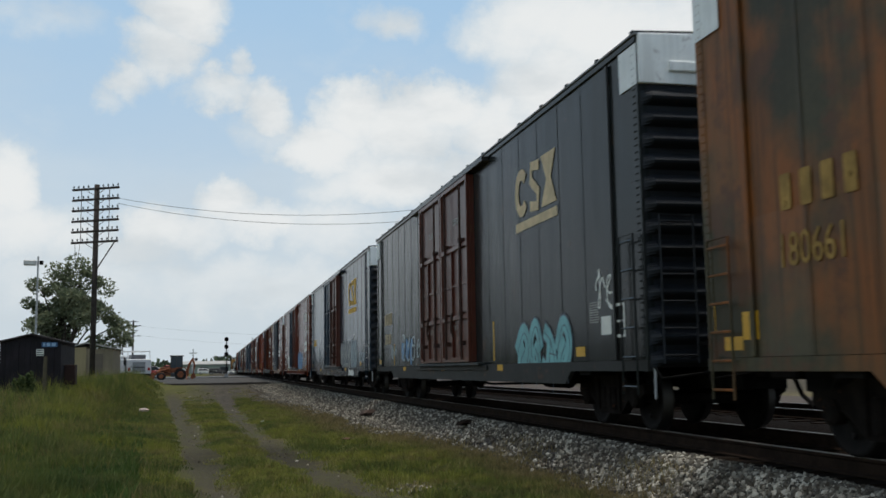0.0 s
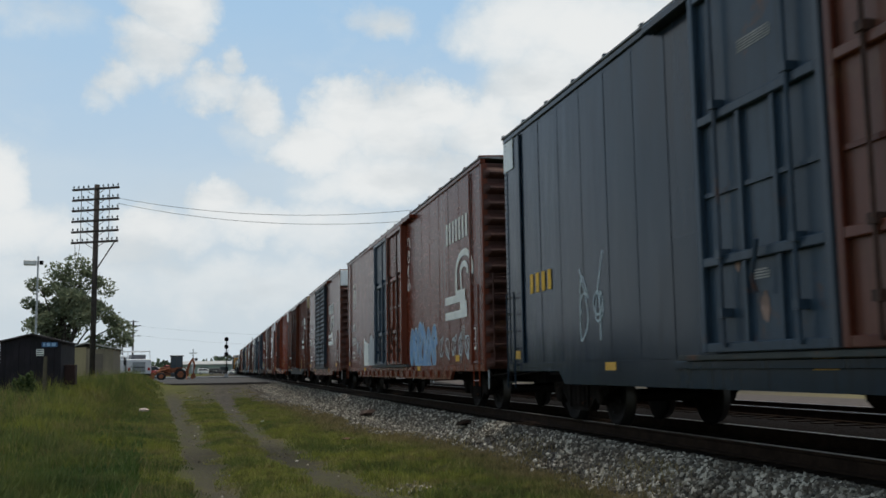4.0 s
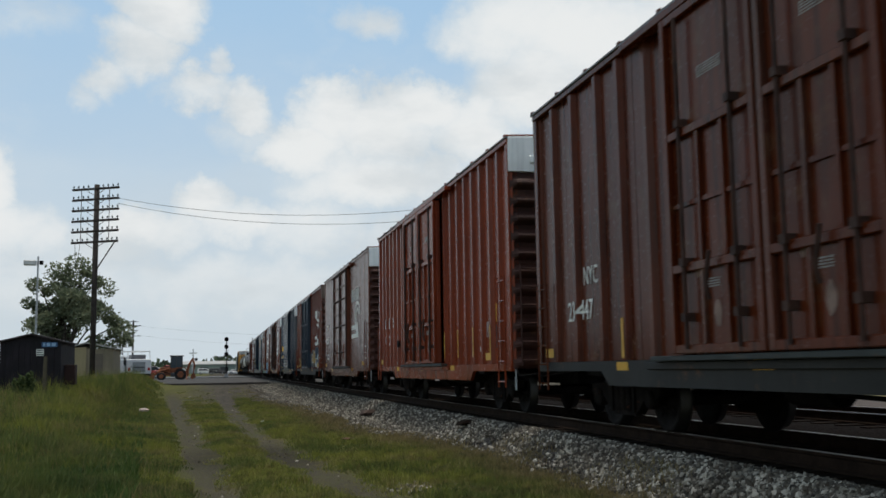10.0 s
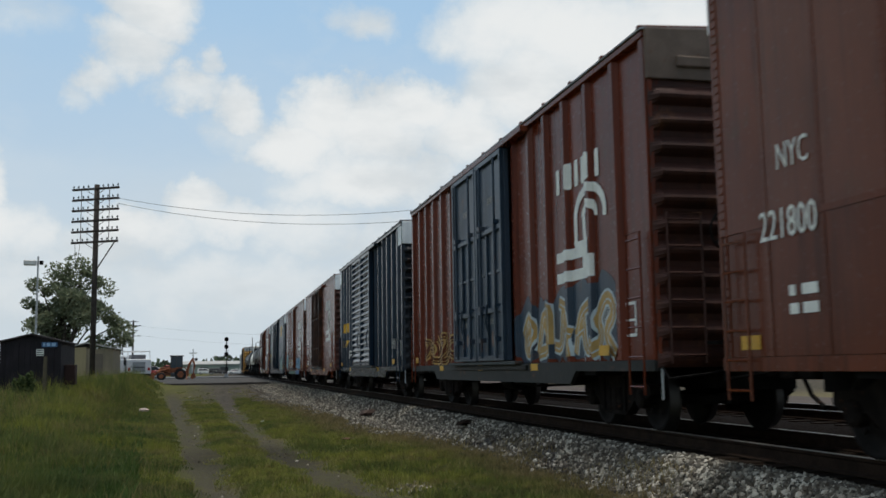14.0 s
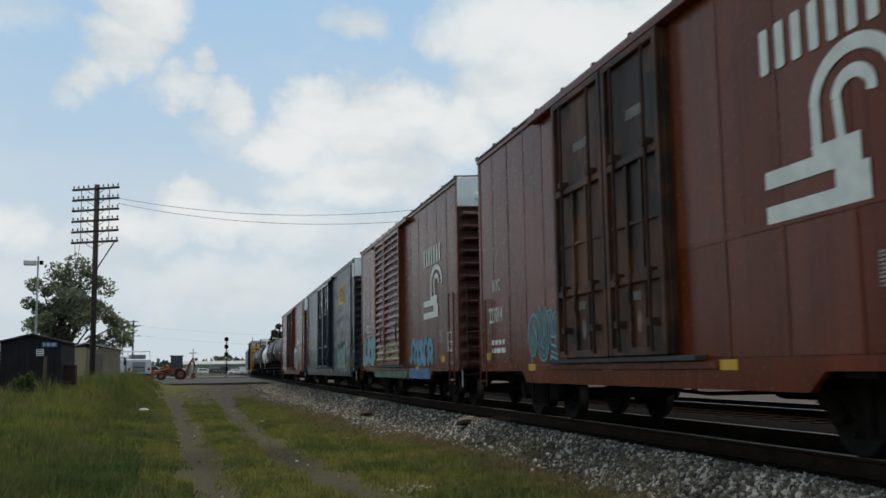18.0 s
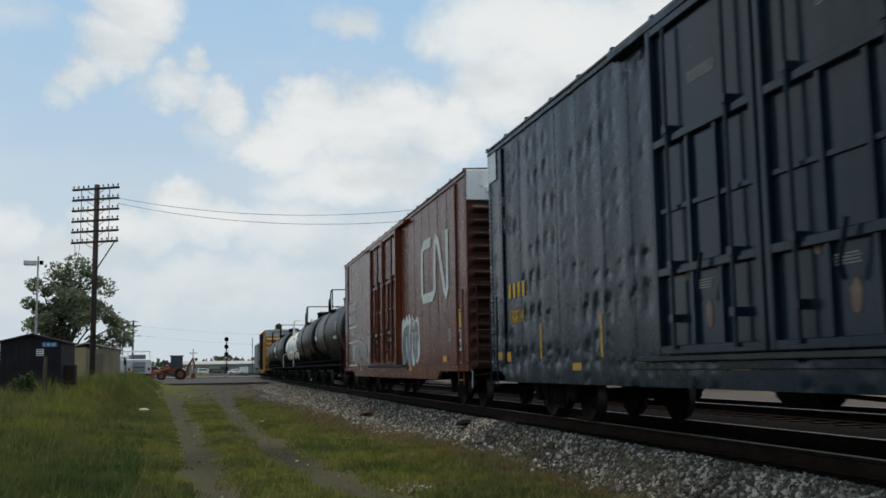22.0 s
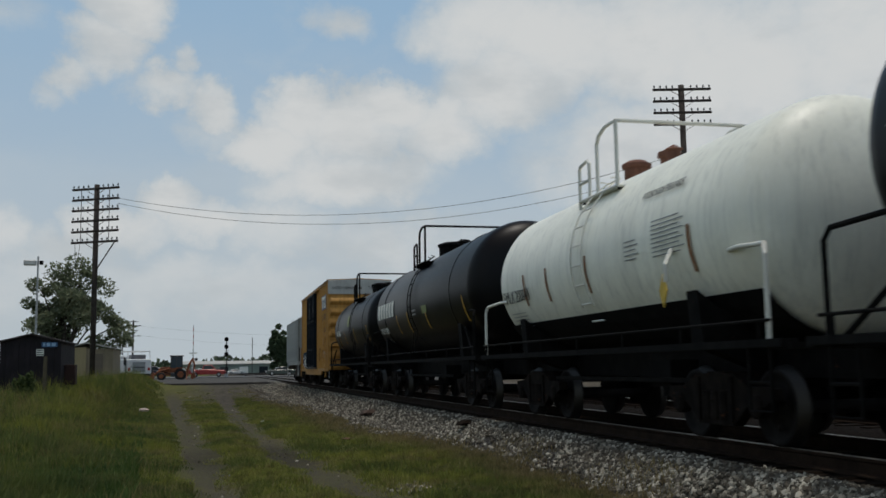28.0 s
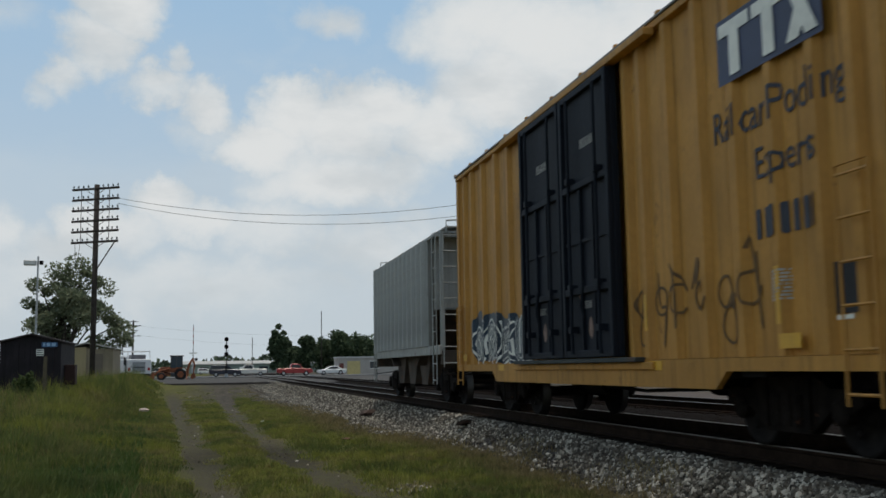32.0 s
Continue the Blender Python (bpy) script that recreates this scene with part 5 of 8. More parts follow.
    for a in range(-40, 66, 12):
        lines.append([((-r - 0.09) * math.cos(radians(a)), ym - 0.22, zc + (r + 0.09) * math.sin(radians(a))), ((-r - 0.09) * math.cos(radians(a)), ym + 0.22, zc + (r + 0.09) * math.sin(radians(a)))])
    part("side_ladder", tubes(*lines, r=0.014, sides=5), rail_mat, car)
    part("bottom_outlet", lathe(bmesh.new(), [(0.42, 0.0), (0.42, 0.14), (0.62, 0.16), (zc - r + 0.1, 0.3)], (0, 0, 0), 2, 14), frame_mat, car)
    part("brake_rigging", boxes((-0.9, -0.5, -1.8, -1.2, 0.6, 0.95), (-1.0, -0.92, -3.0, 2.4, 0.66, 0.72)), frame_mat, car)
    running_gear(car, L, 1.75)
    for sy in (-1, 1):
        e = sy * L / 2
        part("coupler", boxes((-0.15, 0.15, min(e + sy * 0.3, e + sy * (gap / 2 - 0.01)), max(e + sy * 0.3, e + sy * (gap / 2 - 0.01)), 0.74, 0.98)), M_TRUCK, car, bevel=0.02)
    hand_wheel(car, 0.4, -L / 2 - 0.3, 1.9, frame_mat)
    car["r"], car["zc"], car["L"] = r, zc, L
    return car


def shell_patch(car, name, u0, u1, z0, z1, material, label="", k=8):
    """Paint on the curved shell between two heights."""
    r, zc, L = car["r"] + 0.024, car["zc"], car["L"]
    a0, a1 = math.asin(max(-1, min(1, (z0 - zc) / r))), math.asin(max(-1, min(1, (z1 - zc) / r)))
    verts, faces = [], []
    for i in range(k + 1):
        a = a0 + (a1 - a0) * i / k
        for d in (0.0, 0.004):
            for u in (u0, u1):
                verts.append((-(r + d) * math.cos(a), L / 2 - u, zc + (r + d) * math.sin(a)))
    for i in range(k):
        o = 4 * i
        faces += [(o + 2, o + 3, o + 7, o + 6), (o, o + 4, o + 5, o + 1), (o, o + 2, o + 6, o + 4), (o + 1, o + 5, o + 7, o + 3)]
    return raw(name, verts, faces, material, car, label)


def shell_text(car, text, size, u, z, material, squash=0.8):
    """Lettering bent onto the shell."""
    ob = lettering(text, size, material, car, 0, 0, 0, 0, squash=squash)
    r, zc, L = car["r"] + 0.03, car["zc"], car["L"]
    for v in ob.data.vertices:
        a = math.asin(max(-1, min(1, (z - zc) / r))) + v.co.z / r
        v.co = (-(r - v.co.x) * math.cos(a), v.co.y + L / 2 - u, zc + r * math.sin(a))
    ob.location = (0, 0, 0)
    return ob


def shell_blocks(car, u0, u1, z, h, k, material, seed=2, name="wordmark_bar"):
    """Plain letter-sized shapes bent onto the shell."""
    w = (u1 - u0) / k
    for i in range(k):
        shell_patch(car, name, u0 + (i + 0.14) * w, u0 + (i + 0.86) * w, z, z + h, material, k=3)


def hopper_car(label, L, gap, group):
    car = thing("hopper_car", label, "hopper car", group=group)
    W, z0, z1 = 1.5, 1.42, 4.05
    body = surface("hopper_grey_paint", (0.34, 0.345, 0.32), 0.65, var=0.12, scale=1.0, fine=14, streak=0.3, rust=0.3, seed=31)
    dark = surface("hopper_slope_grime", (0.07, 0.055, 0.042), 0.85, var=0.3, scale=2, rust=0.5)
    # panel grey is darkened to paint in the shade between the ribs
    groove_shade = surface("hopper_groove_shade", (0.12, 0.115, 0.098), 0.8, var=0.2, scale=1.0, fine=14, streak=0.5, rust=0.35)
    k = 13
    for i in range(k):
        a, b = -L / 2 + 0.75 + i * (L - 1.5) / k, -L / 2 + 0.75 + (i + 1) * (L - 1.5) / k
        part("side_panel", boxes((-W, -W + 0.05, a + 0.004, b - 0.004, z0, z1)), groove_shade, car)
        bm = prism(bmesh.new(), [(-W, -0.17), (-W - 0.15, -0.06), (-W - 0.17, 0.0), (-W - 0.15, 0.06), (-W, 0.17)], 2, z0, z1)
        o = part("side_rib", bm, body, car)
        o.location = (0, b, 0)
    part("far_side", boxes((W - 0.05, W, -L / 2 + 0.75, L / 2 - 0.75, z0, z1)), body, car)
    part("roof", prism(bmesh.new(), [(-W - 0.04, z1), (-W - 0.04, z1 + 0.06), (0, z1 + 0.3), (W + 0.04, z1 + 0.06), (W + 0.04, z1)], 1, -L / 2 + 0.3, L / 2 - 0.3), body, car)
    for i in range(4):
        part("roof_hatch", boxes((-0.4, 0.4, -L / 2 + 1.4 + i * (L - 2.8) / 3 - 0.7, -L / 2 + 1.4 + i * (L - 2.8) / 3 + 0.7, z1 + 0.26, z1 + 0.38)), body, car, bevel=0.03)
    part("roof_walk", boxes((-1.25, -0.75, -L / 2 + 0.2, L / 2 - 0.2, z1 + 0.22, z1 + 0.25)), body, car)
    for sy in (-1, 1):
        a = sy * (L / 2 - 0.75)
        part("end_wall", boxes((-W + 0.051, W - 0.051, min(a, a + sy * 0.05), max(a, a + sy * 0.05), 2.3, z1)), body, car)
        bm = bmesh.new()
        prism(bm, [(a, 2.3), (a + sy * 0.05, 2.3), (a - sy * 2.3, 0.95), (a - sy * 2.4, 0.95)], 0, -W + 0.06, W - 0.06)
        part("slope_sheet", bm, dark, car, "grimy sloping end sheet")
        e = sy * L / 2
        part("end_sill", boxes((-1.45, 1.45, min(e, e - sy * 0.15), max(e, e - sy * 0.15), 0.95, 1.3)), dark, car, bevel=0.02)
        for x in (-1.4, -0.8, 0.8, 1.4):
            part("end_post", boxes((x - 0.05, x + 0.05, min(e - sy * 0.03, e - sy * 0.13), max(e - sy * 0.03, e - sy * 0.13), 1.3, z1 + 0.04)), body, car)
        part("end_brace", boxes((-1.449, 1.449, min(e - sy * 0.03, e - sy * 0.13), max(e - sy * 0.03, e - sy * 0.13), 2.3, 2.42), (-1.449, 1.449, min(e - sy * 0.03, e - sy * 0.13), max(e - sy * 0.03, e - sy * 0.13), z1 + 0.045, z1 + 0.1)), body, car)
        ladder(car, "end_ladder", e + sy * 0.02, -1.4, -0.95, 1.0, z1, 9, body, "x")
        ladder(car, "side_ladder", -W - 0.05, sy * (L / 2 - 0.1), sy * (L / 2 - 0.5), 0.6, z1, 10, body)
        part("roof_grab", tubes([(-1.3, e, z1 + 0.05), (-1.3, e, z1 + 0.35), (-0.6, e, z1 + 0.4), (-0.6, e, z1 + 0.2)], r=0.02), body, car)
    part("side_sill", boxes((-W - 0.03, -W + 0.06, -L / 2, L / 2, z0 - 0.22, z0 - 0.002)), body, car, bevel=0.012)
    for i in range(3):
        y = (i - 1) * (L - 4.6) / 3
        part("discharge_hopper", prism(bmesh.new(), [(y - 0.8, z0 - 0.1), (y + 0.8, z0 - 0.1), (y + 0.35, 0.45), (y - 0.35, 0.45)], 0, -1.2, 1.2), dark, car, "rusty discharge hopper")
    part("underframe", boxes((-0.3, 0.3, -L / 2 - 0.1, L / 2 + 0.1, 0.72, 1.02)), M_BLACK, car)
    running_gear(car, L, 1.3)
    couplers(car, L, gap, False)
    return car


# ---- the consist ----
U60, U50 = (7.6, 10.0, 12.5), (4.55, 6.7, 8.85)
G = "cars of the freight train"
RED = surface("oxide_door_red", (0.105, 0.028, 0.015), 0.30, gloss=0.22, var=0.16, scale=1.2, fine=14, streak=0.5, rust=0.5, tone=0.25)
SLATE = surface("slate_blue_paint", (0.030, 0.050, 0.072), 0.32, gloss=0.2, bump=0.02, var=0.15, scale=0.9, fine=14, streak=0.6, rust=0.35, tone=0.2)
GREYBLUE = surface("grimed_grey_blue_paint", (0.024, 0.036, 0.044), 0.5, gloss=0.2, var=0.25, scale=0.9, fine=14, streak=0.6, rust=0.5, tone=0.15)
DKBLUE = surface("dark_blue_paint", (0.006, 0.018, 0.032), 0.20, var=0.2, scale=0.9, fine=14, streak=0.5, rust=0.1, tone=0.1, gloss=0.2, bump=0.015)
GREY_BK = surface("charcoal_green_paint", (0.014, 0.017, 0.016), 0.22, var=0.15, scale=0.9, fine=14, streak=0.6, rust=0.25, tone=0.1, gloss=0.13, bump=0.015)
OX1, OX2 = oxide("boxcar_oxide_red", (0.145, 0.034, 0.020), 1), oxide("boxcar_oxide_brown", (0.105, 0.026, 0.0125), 2, 0.75, 0.5)
OX3, OX4 = oxide("weathered_brown_paint", (0.14, 0.040, 0.024), 3, 0.5), oxide("bright_oxide_red", (0.25, 0.055, 0.031), 4, 0.35, 0.25)
OX5, OX6 = oxide("dull_oxide_red", (0.138, 0.043, 0.029), 5, 0.5), oxide("lead_red_paint", (0.155, 0.040, 0.024), 6, 0.4)
AQUA, PALE = surface("aqua_spray_paint", (0.17, 0.42, 0.42), 0.5, var=0.2, chip=0.25), surface("pale_spray_paint", (0.45, 0.52, 0.53), 0.5, var=0.2, chip=0.25)
SKYB, PINK = surface("blue_spray_paint", (0.10, 0.26, 0.48), 0.5, var=0.25, chip=0.25), surface("pink_spray_paint", (0.42, 0.16, 0.17), 0.5, var=0.25, chip=0.25)
OCHRE, GREENS = surface("ochre_spray_paint", (0.42, 0.25, 0.06), 0.5, var=0.25, chip=0.25), surface("green_spray_paint", (0.14, 0.33, 0.22), 0.5, var=0.25, chip=0.25)
LIME = surface("lime_spray_paint", (0.32, 0.38, 0.15), 0.55, var=0.25, chip=0.25)
SILVER = surface("silver_spray_paint", (0.36, 0.37, 0.37), 0.45, 0.2, var=0.2, chip=0.25)
X = -1.5
CARS = []          # thing, y of its middle at 0 s


def add_car(car, near, far):
    CARS.append((car, (near + far) / 2 + 0.07))
    return car


def block_emblem(car, L, x, u0, u1, z0, z1, material, joined=False):
    """Three slanting block shapes over underlines."""
    w, h = (u1 - u0) / 3, z1 - z0
    out = []
    for i in range(3):
        a, b, zz = u0 + i * w + 0.05 * w, u0 + (i + 1) * w - 0.06 * w, z0 + 0.22 * h
        t = 0.3 * w
        if i < 2:
            out += ribbon(arc((a + b) / 2, zz + 0.52 * h * 0.75, 0.30 * h, 40, 320, 16, 0.42 * (b - a) / (0.30 * h)), t * 0.9) if i == 0 else ribbon([(b - t * 0.3, zz + 0.68 * h), (a + t * 0.8, zz + 0.72 * h), (a + t * 0.6, zz + 0.5 * h), (b - t * 0.6, zz + 0.28 * h), (b - t * 0.8, zz + 0.06 * h), (a + t * 0.3, zz + 0.1 * h)], t * 0.8)
        else:
            m = zz + 0.39 * h
            out += [[(a - 0.1 * w, zz), (b + 0.05 * w, zz), (b - 0.29 * w, m), (a + 0.29 * w, m)], [(a + 0.29 * w, m), (b - 0.29 * w, m), (b + 0.05 * w, zz + 0.78 * h), (a - 0.05 * w, zz + 0.78 * h)]]
        out.append(rect(a - 0.05 * w, b + (0.08 * w if joined else -0.04 * w), z0, z0 + 0.14 * h))
    return decal("emblem", material, car, L, x, out, "block emblem with underlines", 0.0105)


M_SILL = surface("grimed_grey_sill", (0.017, 0.017, 0.015), 0.6, var=0.3, scale=1.5, rust=0.35, streak=0.3)
DARK_PAINTS += [GREY_BK, DKBLUE, SLATE]

# 0: rusty car already passing
L = 20.7
c = add_car(boxcar("heavily rusted orange-brown boxcar with faded yellow lettering", L, 1.6, surface("rust_eaten_paint", (0.062, 0.052, 0.024), 0.6, var=0.3, scale=0.75, fine=12, col2=(0.27, 0.085, 0.015), spots=0.47, streak=0.6, rust=0.55, tone=0.15), U60, seed=20, side_patch=True, door_mats=(RED, RED)), -11.02, 9.68)
M_FADED = surface("rusted_through_gold_lettering", (0.34, 0.20, 0.05), 0.75, var=0.3, scale=4, chip=0.5)
word_blocks(c, L, X, 1.45, 2.75, 2.3, 0.34, 4, M_FADED, 4)
lettering("180661", 0.46, M_FADED, c, 1.42, 1.77, L, X, squash=0.8)
decal("orange_tag", M_DECAL_Y, c, L, X, [rect(0.05, 0.17, 1.22, 1.52), rect(0.72, 1.02, 1.12, 1.4)])

# 1: charcoal car with tan emblem
c = add_car(boxcar("charcoal grey-green boxcar with tan emblem and red plug doors", 20.68, 1.6, GREY_BK, U60, sill=M_SILL, seed=21, side_patch=True, door_mats=(RED, RED)), 11.22, 31.90)
L = 20.68
block_emblem(c, L, X, 15.4, 17.55, 3.22, 4.3, M_TAN, True)
word_blocks(c, L, X, 1.35, 2.7, 2.2, 0.34, 4, M_TAN, 5)
lettering("180188", 0.44, M_TAN, c, 1.42, 1.62, L, X, squash=0.78)
graffiti(c, L, X, 15.3, 18.0, 0.66, 1.72, 4, AQUA, SLATE, 101, thick=0.24)
scrawl(c, L, X, 4.2, 6.0, 0.68, 2.0, 3, SKYB, 102, 0.09)
scrawl(c, L, X - 0.004, 4.3, 6.2, 0.7, 1.9, 3, PALE, 132, 0.04)
scrawl(c, L, X, 19.0, 19.75, 1.6, 2.35, 2, M_DECAL_W, 103)
scrawl(c, L, X, 2.5, 3.5, 1.0, 1.7, 2, PALE, 104)
scrawl(c, L, X, 6.3, 7.4, 1.0, 1.7, 2, PALE, 105)
decal("pale_tag", M_DECAL_W, c, L, X, [rect(19.2, 19.55, 1.3, 1.55)])
decal("yellow_stripe", M_DECAL_Y, c, L, X, [rect(13.75, 13.83, 1.0, 1.75), rect(7.15, 7.23, 1.0, 1.75), rect(3.0, 3.07, 1.0, 1.6)])

# 2: dark blue car with gold emblem
L = 20.89
c = add_car(boxcar("dark slate-blue boxcar with gold emblem and mismatched doors", L, 1.6, DKBLUE, U60, seed=22, side_patch=True, door_mats=(SLATE, RED)), 33.53, 54.42)
block_emblem(c, L, X, 15.3, 17.5, 3.05, 4.3, M_GOLD)
word_blocks(c, L, X, 1.3, 2.5, 2.1, 0.32, 4, M_GOLD, 6)
graffiti(c, L, X, 12.7, 15.7, 0.95, 2.05, 6, SLATE, M_DECAL_W, 106)
graffiti(c, L, X, 16.0, 17.6, 0.75, 2.2, 3, PALE, M_INK, 107)
scrawl(c, L, X, 15.9, 17.7, 0.8, 2.25, 5, M_DECAL_W, 130, 0.025)
decal("pale_tag", M_DECAL_W, c, L, X - 0.02, [[(15.3, 0.64), (15.9, 0.66), (16.7, 0.63), (16.85, 0.74), (16.4, 0.88), (15.9, 0.8), (15.4, 0.9)]], "blotched white paint")
scrawl(c, L, X, 3.6, 4.6, 0.9, 2.6, 2, PALE, 108)
scrawl(c, L, X, 18.0, 20.0, 1.0, 1.6, 4, PALE, 109)

# 3: red car with large white arch emblem
L = 20.55
c = add_car(boxcar("oxide red boxcar with one blue plug door and graffiti", L, 2.2, OX1, U60, seed=23, door_mats=(SLATE, OX1), cap=None), 56.03, 76.58)
wheel_logo(c, L, X, 17.2, 19.7, 1.95, 3.4, M_DECAL_W)
word_blocks(c, L, X, 17.3, 19.4, 3.65, 0.5, 7, M_DECAL_W, 7)
decal("round_emblem", M_DECAL_W, c, L, X, ribbon(arc(1.95, 3.6, 0.24, -60, 290, 18), 0.11) + ribbon(arc(1.95, 3.6, 0.10, 0, 270, 12), 0.05), "small round white emblem")
lettering("QUALITY", 0.16, M_DECAL_W, c, 1.62, 3.14, L, X)
word_blocks(c, L, X, 1.62, 2.3, 3.95, 0.12, 7, M_DECAL_W, 8)
lettering("NYC", 0.42, M_DECAL_W, c, 1.55, 2.3, L, X, squash=0.7)
lettering("239695", 0.42, M_DECAL_W, c, 1.25, 1.78, L, X, squash=0.78)
lettering("LD LMT   111000", 0.13, M_DECAL_W, c, 1.35, 1.45, L, X)
lettering("LT WT   109000", 0.13, M_DECAL_W, c, 1.35, 1.27, L, X)
decal("buffed_patch", SILVER, c, L, X, [rect(5.4, 7.25, 1.0, 1.75), blob(random.Random(4), 6.0, 1.8, 0.9, 0.5), blob(random.Random(5), 6.8, 1.75, 0.8, 0.4)], "grey painted-over patch")
decal("white_patch", M_DECAL_W, c, L, X, [[(4.35, 2.0), (4.6, 1.85), (5.35, 1.75), (5.4, 1.0), (4.4, 1.0)]], "white buffed patch", 0.008)
graffiti(c, L, X, 12.9, 16.2, 0.75, 2.1, 6, SKYB, PALE, 110)
for i in range(4):
    scrawl(c, L, X, 12.6, 13.05, 2.9 + 0.38 * i, 3.4 + 0.38 * i, 1, M_DECAL_W, 111 + 20 * i, 0.035)
scrawl(c, L, X, 16.4, 19.5, 0.8, 1.9, 5, PALE, 112)
scrawl(c, L, X, 2.6, 3.6, 1.2, 2.0, 3, PALE, 113)

# 4: brown-red car with blue ribbed doors
L = 14.07
c = add_car(boxcar("faded red-brown boxcar with blue ribbed double doors", L, 1.9, OX3, U50, "louvre", seed=24, door_mats=(GREYBLUE, GREYBLUE)), 79.06, 93.13)
wheel_logo(c, L, X, 9.65, 11.85, 2.0, 3.3, M_DECAL_W)
word_blocks(c, L, X, 9.7, 11.65, 3.4, 0.42, 7, M_DECAL_W, 9)
lettering("NYC", 0.36, M_DECAL_W, c, 1.25, 2.85, L, X, squash=0.7)
lettering("221887", 0.42, M_DECAL_W, c, 0.72, 2.22, L, X, squash=0.72)
stencil_lines(c, L, X, 0.9, 1.9, 1.5, 2, 0.1, M_DECAL_W, 12)

# 5: brown outside-post car
L = 14.77
P5 = [0.08, 0.86, 1.72, 2.7, 3.47, 4.32, 5.05, 9.1, 10.0, 10.85, 11.75, 12.8, 13.75, 14.69]
c = add_car(boxcar("weathered brown outside-post boxcar with chipped white emblem", L, 1.6, OX2, (5.15, 7.16, 9.0), posts=P5, sill=M_SILL, cap=surface("peeling_tan_cap", (0.36, 0.27, 0.15), 0.8, var=0.2, rust=0.5), seed=25, ends="wide"), 94.80, 109.57)
wheel_logo(c, L, X + 0.07, 11.0, 13.15, 2.15, 3.5, M_DECAL_W)
word_blocks(c, L, X + 0.07, 11.0, 13.0, 3.55, 0.4, 7, M_DECAL_W, 10)
lettering("NYC", 0.38, M_DECAL_W, c, 1.92, 2.05, L, X + 0.07, squash=0.7)
lettering("223447", 0.42, M_DECAL_W, c, 1.25, 1.55, L, X + 0.07, squash=0.8)
decal("yellow_stripe", M_DECAL_Y, c, L, X - 0.006, [rect(13.2, 13.27, 0.95, 1.6), rect(11.2, 11.27, 0.95, 1.6), rect(3.4, 3.47, 0.98, 1.5)])

# 6: bright red outside-post car
L = 14.61
P6 = [0.08, 0.7, 1.3, 2.0, 2.6, 3.25, 3.9, 4.75, 9.3, 9.95, 10.6, 11.25, 11.9, 12.55, 13.2, 13.85, 14.53]
c = add_car(boxcar("bright oxide red outside-post boxcar with plug doors", L, 1.6, OX4, (5.0, 6.95, 8.95), posts=P6, seed=26, ends="wide"), 111.11, 125.72)
word_blocks(c, L, X + 0.07, 1.05, 2.4, 2.1, 0.3, 4, M_DECAL_W, 11)
lettering("10  20", 0.4, M_DECAL_W, c, 1.05, 1.6, L, X + 0.07, squash=0.7)
decal("yellow_plate", M_DECAL_Y, c, L, X + 0.07, [rect(13.4, 13.7, 1.75, 2.1), rect(13.45, 13.75, 0.95, 1.15), rect(0.95, 1.15, 1.3, 1.55), rect(1.0, 1.25, 0.95, 1.1)])
decal("data_panel", M_INK, c, L, X + 0.07, [rect(13.4, 13.72, 1.25, 1.7)], lift=0.006)
decal("yellow_stripe", M_DECAL_Y, c, L, X - 0.006, [rect(u, u + 0.06, 1.1, 1.7) for u in (9.28, 10.58, 11.88, 13.18)])

decal("pale_tag", M_STENCIL, c, L, X + 0.07, [rect(u, u + 0.12, z, z + 0.11) for u, z in ((1.62, 1.28), (1.62, 1.12), (2.25, 1.35), (2.25, 1.15), (2.75, 0.98), (3.55, 1.15), (4.3, 1.35), (9.6, 1.3), (10.3, 1.15), (12.2, 1.2))])
decal("data_ring", M_STENCIL, c, L, X + 0.07, ribbon(arc(2.95, 2.15, 0.17, 0, 360, 16, 0.6), 0.02), "thin round stencil")
part("placard_board", boxes((X - 0.03, X + 0.02, L / 2 - 3.5, L / 2 - 3.28, 1.5, 1.68)), M_BLACK, c, "small dark placard board")

# 7: brown-red car with beaded doors
L = 14.07
c = add_car(boxcar("red-brown riveted boxcar with beaded double doors", L, 1.6, OX5, U50, "panel", seed=27), 127.95, 142.01)
wheel_logo(c, L, X, 9.7, 11.9, 2.05, 3.4, M_DECAL_W)
word_blocks(c, L, X, 9.7, 11.75, 3.45, 0.46, 7, M_DECAL_W, 12)
lettering("NYC", 0.36, M_DECAL_W, c, 1.15, 2.7, L, X, squash=0.7)
lettering("221800", 0.42, M_DECAL_W, c, 0.8, 2.05, L, X, squash=0.76)
stencil_lines(c, L, X, 1.25, 1.7, 1.5, 2, 0.1, M_DECAL_W, 14)
decal("white_mark", M_DECAL_W, c, L, X - 0.04, [rect(7.0, 7.12, 2.3, 2.75)])

# 8: outside-post car with blue doors and graffiti
L = 14.99
P8 = [0.08, 0.95, 1.75, 2.6, 3.5, 4.4, 5.2, 9.3, 10.2, 11.05, 11.95, 12.9, 13.9, 14.91]
c = add_car(boxcar("oxide red outside-post boxcar with blue doors and drippy graffiti", L, 1.6, OX1, (5.3, 7.25, 9.1), posts=P8, sill=M_SILL, seed=28, cap=surface("brown_cap", (0.14, 0.10, 0.075), 0.8, var=0.2, rust=0.4), door_mats=(SLATE, SLATE), ends="wide"), 143.68, 158.67)
wheel_logo(c, L, X + 0.07, 11.4, 13.4, 2.15, 3.5, M_DECAL_W)
word_blocks(c, L, X + 0.07, 11.4, 13.3, 3.55, 0.4, 7, M_DECAL_W, 13)
graffiti(c, L, X + 0.07, 9.5, 13.7, 0.98, 2.0, 5, OCHRE, PALE, 114, back=SLATE)
